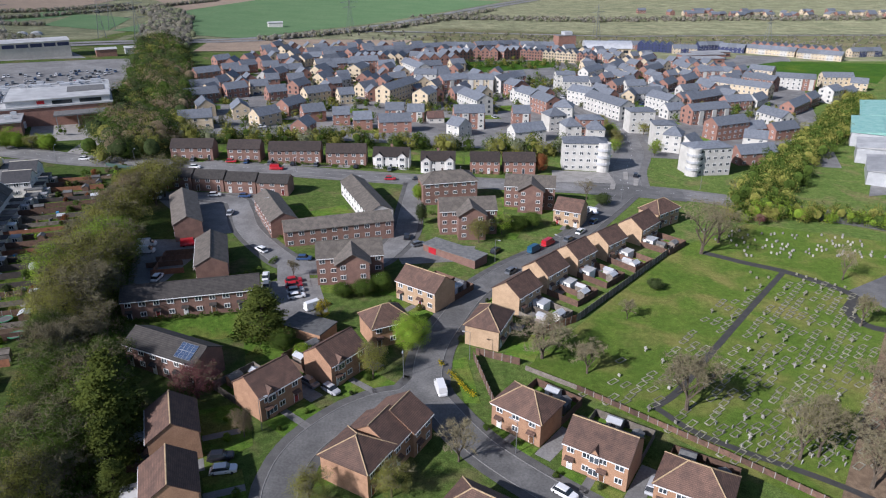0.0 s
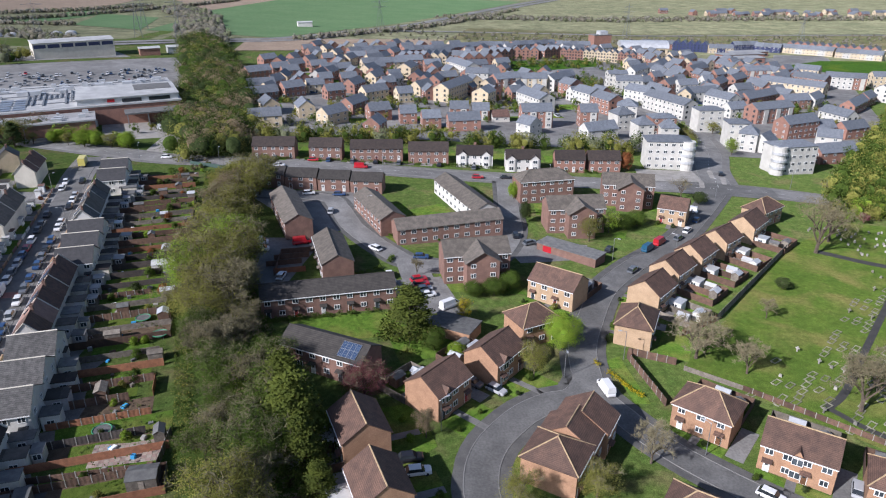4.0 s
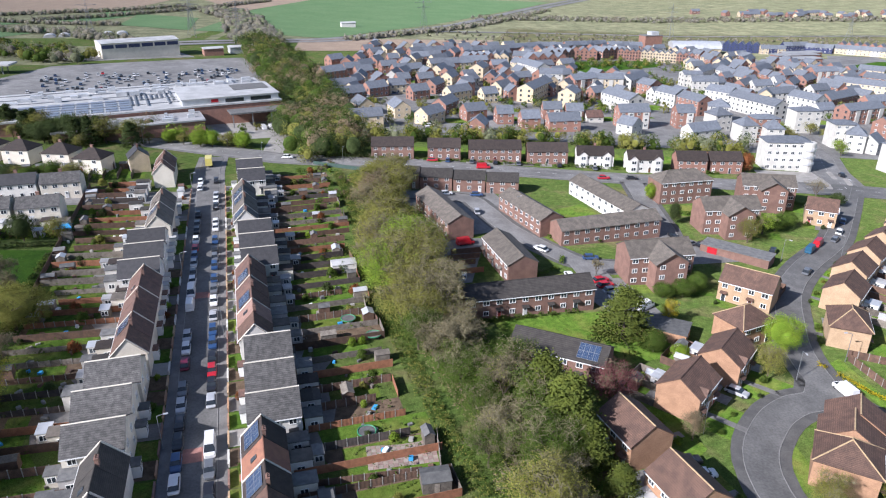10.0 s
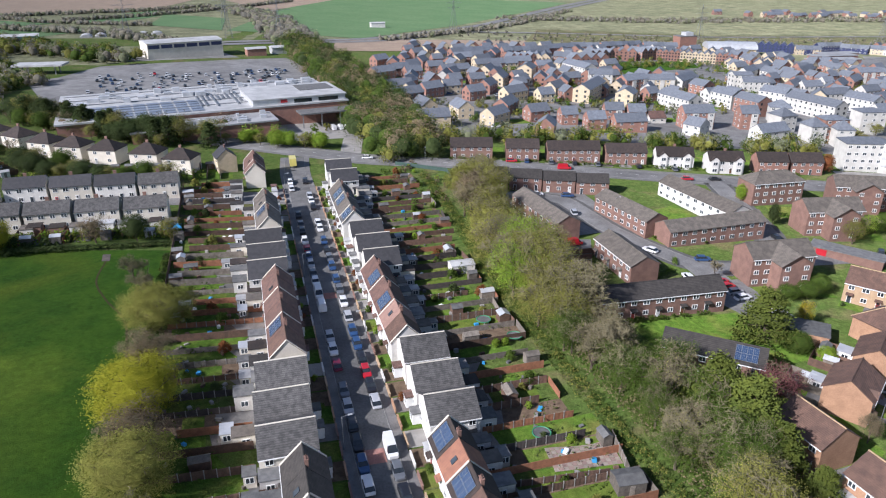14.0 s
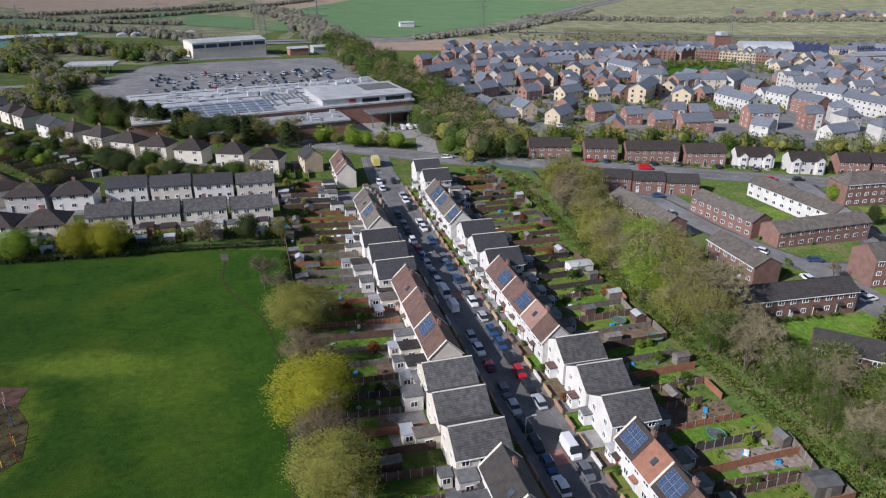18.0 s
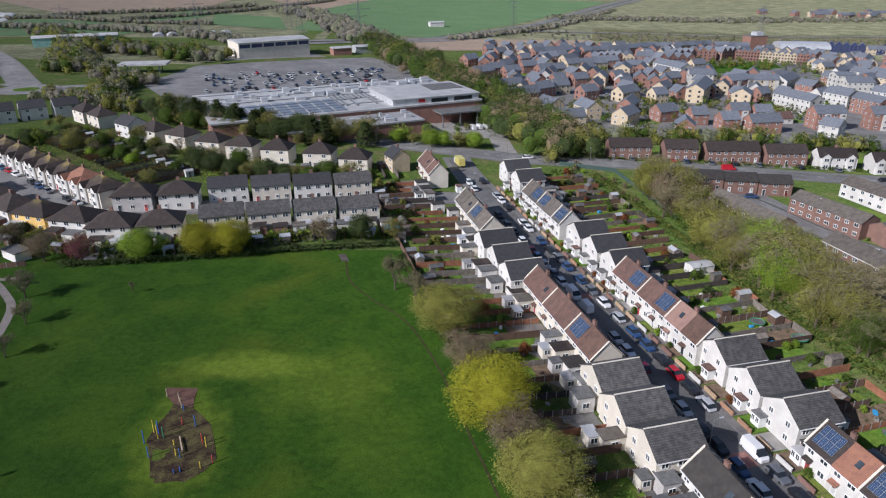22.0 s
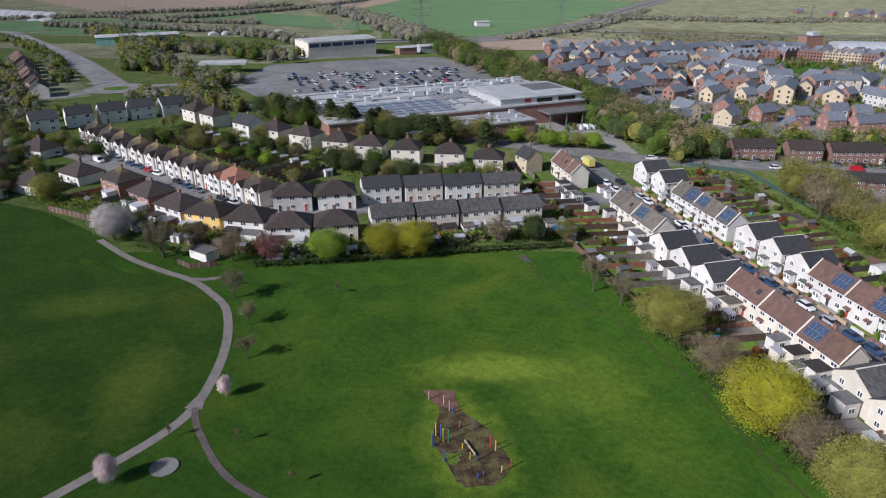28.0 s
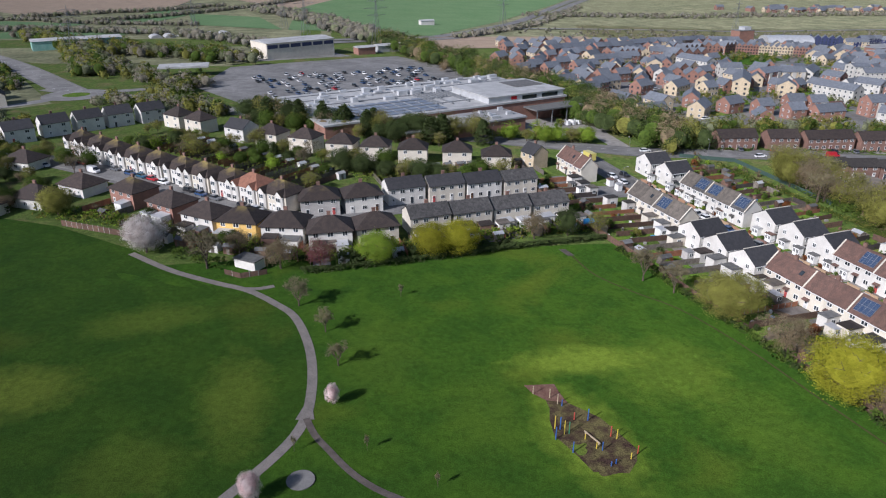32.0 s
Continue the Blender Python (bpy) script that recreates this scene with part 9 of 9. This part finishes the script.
for c, kind, x, y, a in [
    ("red", "hatch", -41.7, 150.5, 20), ("silver", "hatch", -40.8, 147.9, 20), ("white", "hatch", -39.9, 145, 20), ("white", "van", -34.6, 140.2, 40), ("white", "van", -87.1, 172, 10), ("white", "van", -85.7, 167.4, 10), ("red", "van", -75.6, 173.2, 20), ("white", "hatch", -76.2, 152.1, 85), ("white", "hatch", -55.2, 171.1, 140),
    ("white", "hatch", -98.6, 243, 0), ("red", "van", -68.7, 245, 0), ("blue", "hatch", -71.8, 213.7, 0), ("white", "hatch", -81.8, 213.7, 10), ("silver", "hatch", -71.9, 198, 95), ("blue", "hatch", -42.5, 166.6, 0)]:
    car(x, y, a, c, kind)
for c, kind, x, y, a in [
    ("white", "hatch", -101.6, 213.9, 10), ("white", "hatch", -99.8, 208.5, 10), ("grey", "hatch", -102.4, 252.4, 90), ("red", "hatch", -87.8, 251.9, 0), ("blue", "hatch", -82, 252.5, 90), ("grey", "hatch", -72.8, 252, 90), ("black", "hatch", -64, 252, 90), ("grey", "hatch", -55.2, 252, 90), ("black", "hatch", -39.9, 251.5, 90), ("grey", "hatch", -26.8, 249.7, 90),
    ("red", "hatch", -25.6, 238, 0), ("black", "hatch", -15.4, 239, 0), ("black", "hatch", 67.7, 254, 75), ("silver", "hatch", 29.8, 85.4, 60), ("white", "hatch", 15.4, 83.2, -40), ("white", "hatch", -142, 248, 0), ("grey", "hatch", -12.4, 179, 30), ("black", "hatch", -9, 179, 30), ("grey", "hatch", 31.8, 187, 50)]:
    car(x, y, a, c, kind)
for c, kind, x, y in [
    ("red", "hatch", -313.2, 206.2), ("white", "hatch", -308.6, 202.6), ("teal", "hatch", -317.4, 209.1), ("blue", "hatch", -322.1, 212.1), ("blue", "hatch", -294.5, 191.6), ("grey", "hatch", -289.5, 188), ("black", "hatch", -299, 195.4), ("black", "hatch", -280.3, 182.0), ("silver", "hatch", -275.8, 179), ("grey", "hatch", -328.5, 217), ("white", "van", -334.5, 215), ("white", "hatch", -348, 227), ("red", "hatch", -342, 224.6), ("white", "hatch", -353, 222), ("teal", "hatch", -358, 224.4)]:
    car(x, y, -36, c, kind)
rng = random.Random(15)
bm = bmesh.new()
spare = random.Random(3)
for row in range(7):
    for k in range(24):
        if spare.random() < 0.45:
            x, y = shop_at(3 + k * 4.6 - row * 1.5 + 2.5, -14 - row * 12.5 - ((k + 1) % 2) * 5.2)
            one = bmesh.new()
            c = spare.randrange(5)
            box(one, -2.1, 2.1, -0.85, 0.85, 0.25, 0.85, c)
            cabin(4.3, 1.75, -0.44, -0.32, 0.1, 0.26, 0.85, 1.42)(one)
            for f in one.faces:
                if f.calc_center_median().z > 0.86:
                    f.material_index = c if f.normal.z > 0.9 or f.calc_center_median().z > 1.41 else 5
            one.transform(pose(x, y, ground_z(x, y) + 0.08, 0, 0, 117 + spare.choice((0, 180))))
            me = bpy.data.meshes.new("car_row")
            one.to_mesh(me)
            one.free()
            bm.from_mesh(me)
            bpy.data.meshes.remove(me)
me = to_mesh("car_park_cars", bm, *[M["car_" + c] for c in ("white", "silver", "grey", "black", "blue")], M["car_glass"])
tagged(new("car_park_cars", me), "rows of distant parked cars in the car park", "cars", "", "stuff")
for row in range(7):
    for k in range(24):
        p, a = -14 - row * 12.5 - (k % 2) * 5.2, 3 + k * 4.6
        x, y = shop_at(a - row * 1.5, p)
        if rng.random() < 0.38:
            car(x, y, 117 + rng.choice((0, 180)), rng.choice(("white", "silver", "grey", "black", "blue", "red", "silver", "white")), "hatch", "car in the supermarket car park", "car park cars", False)
for k in range(10):
    x, y = shop_at(2 + k * 3.2, 77)
    if k in (0, 1, 2, 3):
        car(x, y, 117, "white", "van", "white delivery van in the service yard", "delivery vans")
for k in range(26):
    x, y = rng.uniform(-130, 150), rng.uniform(300, 470)
    car(x, y, rng.choice((20, 110, 30, -60)), rng.choice(("white", "silver", "grey", "black", "blue", "red")), "hatch", "car parked in the new estate", "estate cars", False)


for k in range(6):
    car(188 + k * 3.1, 306 + k * 5.6, -28, ("white", "white", "silver", "white", "blue", "white")[k], "van" if k != 4 else "hatch", "van parked beside the industrial units", "industrial vans", False)


# ---- street furniture ----
def street_lamp(x, y, ang, h=6.5):
    s = thing("street_lamp", x, y, ang, "grey steel street lamp on the pavement", "street lamp", "street lamps")
    bm = bmesh.new()
    tube(bm, (0, 0, -0.2), (0, 0, h), 0.08, 0.05, 8)
    part("pole", bm, M["steel"], s)
    bm = bmesh.new()
    tube(bm, (0, 0, h), (1.1, 0, h + 0.25), 0.045, 0.04, 6)
    part("arm", bm, M["steel"], s)
    bm = bmesh.new()
    box(bm, 1.0, 1.7, -0.13, 0.13, h + 0.18, h + 0.32)
    part("lamp_head", bm, M["metal"], s, "pale lamp head")


for s, u, turn in ((14, -6.2, 0), (47, 3.3, 180), (78, -6.2, 0), (108, 3.3, 180), (140, -6.2, 0)):
    x, y = along(s, u)
    street_lamp(x, y, STREET_ANG - 90 + turn)
for x, y, a in ((-35.5, 96, 30), (-12, 113.5, -90), (1.2, 121, 180), (8.5, 92.5, 140), (9, 170, -40), (27, 174, 140), (-120, 241.5, 90), (-60, 239.5, 90), (0, 234.5, 90), (-150, 243, 90), (-200, 257, 70), (56, 226, 120), (88, 240, -90), (-24, 158, 0), (-60, 196, 0)):
    street_lamp(x, y, a)
pool = thing("garden_canopy", -184.5, 170, 20, "bright blue tarpaulin canopy in a garden", "canopy")
bm = bmesh.new()
prism(bm, [(-2.4, -1.6, 2.0), (2.4, -1.6, 2.0), (1.5, 0, 2.8), (-1.5, 0, 2.8)], (0, 0, 0.05))
prism(bm, [(-2.4, 1.6, 2.0), (2.4, 1.6, 2.0), (1.5, 0, 2.8), (-1.5, 0, 2.8)], (0, 0, 0.05))
part("tarpaulin", bm, M["blue_tarp"], pool)
for i in (-1, 1):
    for j in (-1, 1):
        bm = bmesh.new()
        tube(bm, (i * 2.2, j * 1.5, -0.2), (i * 2.2, j * 1.5, 2.0), 0.04, 0.04, 5)
        part("pole", bm, M["steel"], pool)

fence((-131, 241.5), (-112, 236), "palisade", 1.4, posts=False, label="green metal fence round the waste ground")
fence((-112, 236), (-102, 190), "palisade", 1.4, posts=False, label="green metal fence round the waste ground")

# rear extensions, fences and sheds of the houses that face the park
rng = random.Random(61)
for x, y, a in ((-264.5, 159.6, -8), (-275.7, 162.3, -15), (-285.5, 166.1, -30), (-297.1, 174.8, -36), (-311.0, 185.8, -36), (-253.5, 156.6, 8), (-242.5, 159.6, 15), (-217.6, 170.2, 17), (-206.3, 174.3, 17), (-194.8, 178.4, 17), (-229, 166.4, 17)):
    c, s = math.cos(radians(a)), math.sin(radians(a))
    at = lambda u, v: (x + u * c - v * s, y + u * s + v * c)
    for u in (-2.6, 2.6):
        if rng.random() < 0.75:
            extension(*at(u, -5.9), a, rng.uniform(2.6, 4.2), 3.0, rng.uniform(2.3, 2.8), rng.choice(("render", "cream", "brown_brick", "pvc")), rng.choice(("felt", "flat_roof", "dark_tile", "metal")), "low rear extension facing the park")
        fence(at(u * 2, -4.5), at(u * 2, -13), rng.choice(KINDS), 1.7, posts=False)
        quad("lawn", at(u - 2, -8), at(u + 2, -8), at(u + 2, -13), at(u - 2, -13), M[rng.choice(("lawn", "lawn", "pavement"))], "small back garden lawn", "lawn", 0.06, 3)
        if rng.random() < 0.6:
            shed(*at(u + rng.uniform(-1, 1), -12), a, wall=rng.choice(("timber", "grey_timber", "render")), roof=rng.choice(("felt", "felt", "metal")))
fence((-324.1, 168.5), (-308.0, 161.8), "timber", 1.6)
fence((-308.0, 161.8), (-300, 157.6), "timber", 1.6)
hut = thing("park_hut", -270.6, 142.6, -30, "small white hut with a dark roof beside the park", "hut")
slab("wall", None, M["render"], hut, (-3, 3, -1.8, 1.8, -0.5, 2.2))
slab("roof", None, M["felt"], hut, (-3.2, 3.2, -2.0, 2.0, 2.2, 2.45))
fence((-275.5, 138.6), (-271.5, 136.4), "timber", 1.3)
fence((-271.5, 136.4), (-266, 138.6), "timber", 1.3)

# small fenced yards and hedges between the court terraces
for a, b, k in (((-79.5, 166), (-70.5, 168.8), "timber"), ((-80.5, 162), (-71.8, 164.8), "timber"), ((-81.5, 158), (-73, 160.8), "timber"), ((-78.6, 154), (-71, 156.2), "orange_timber"), ((-79.5, 166), (-78.0, 152.5), "timber")):
    fence(a, b, k, 1.5, posts=False)
for k, pts in enumerate((((-46, 196), (-38, 178)), ((-52, 180), (-24, 190)), ((-60, 152), (-52, 160), (-50, 166)), ((-74, 130), (-60, 134), (-48, 137)), ((-112, 252), (-80, 252.6), (-40, 251.5), (20, 249.5)), ((-10, 204), (12, 203)), ((28, 222), (40, 214)))):
    hedge("clipped_hedge", list(pts), 1.1, 1.0, "hedge", "low green hedge beside the houses", 360 + k, 18, 0.17, 0.3, "", 0.35)
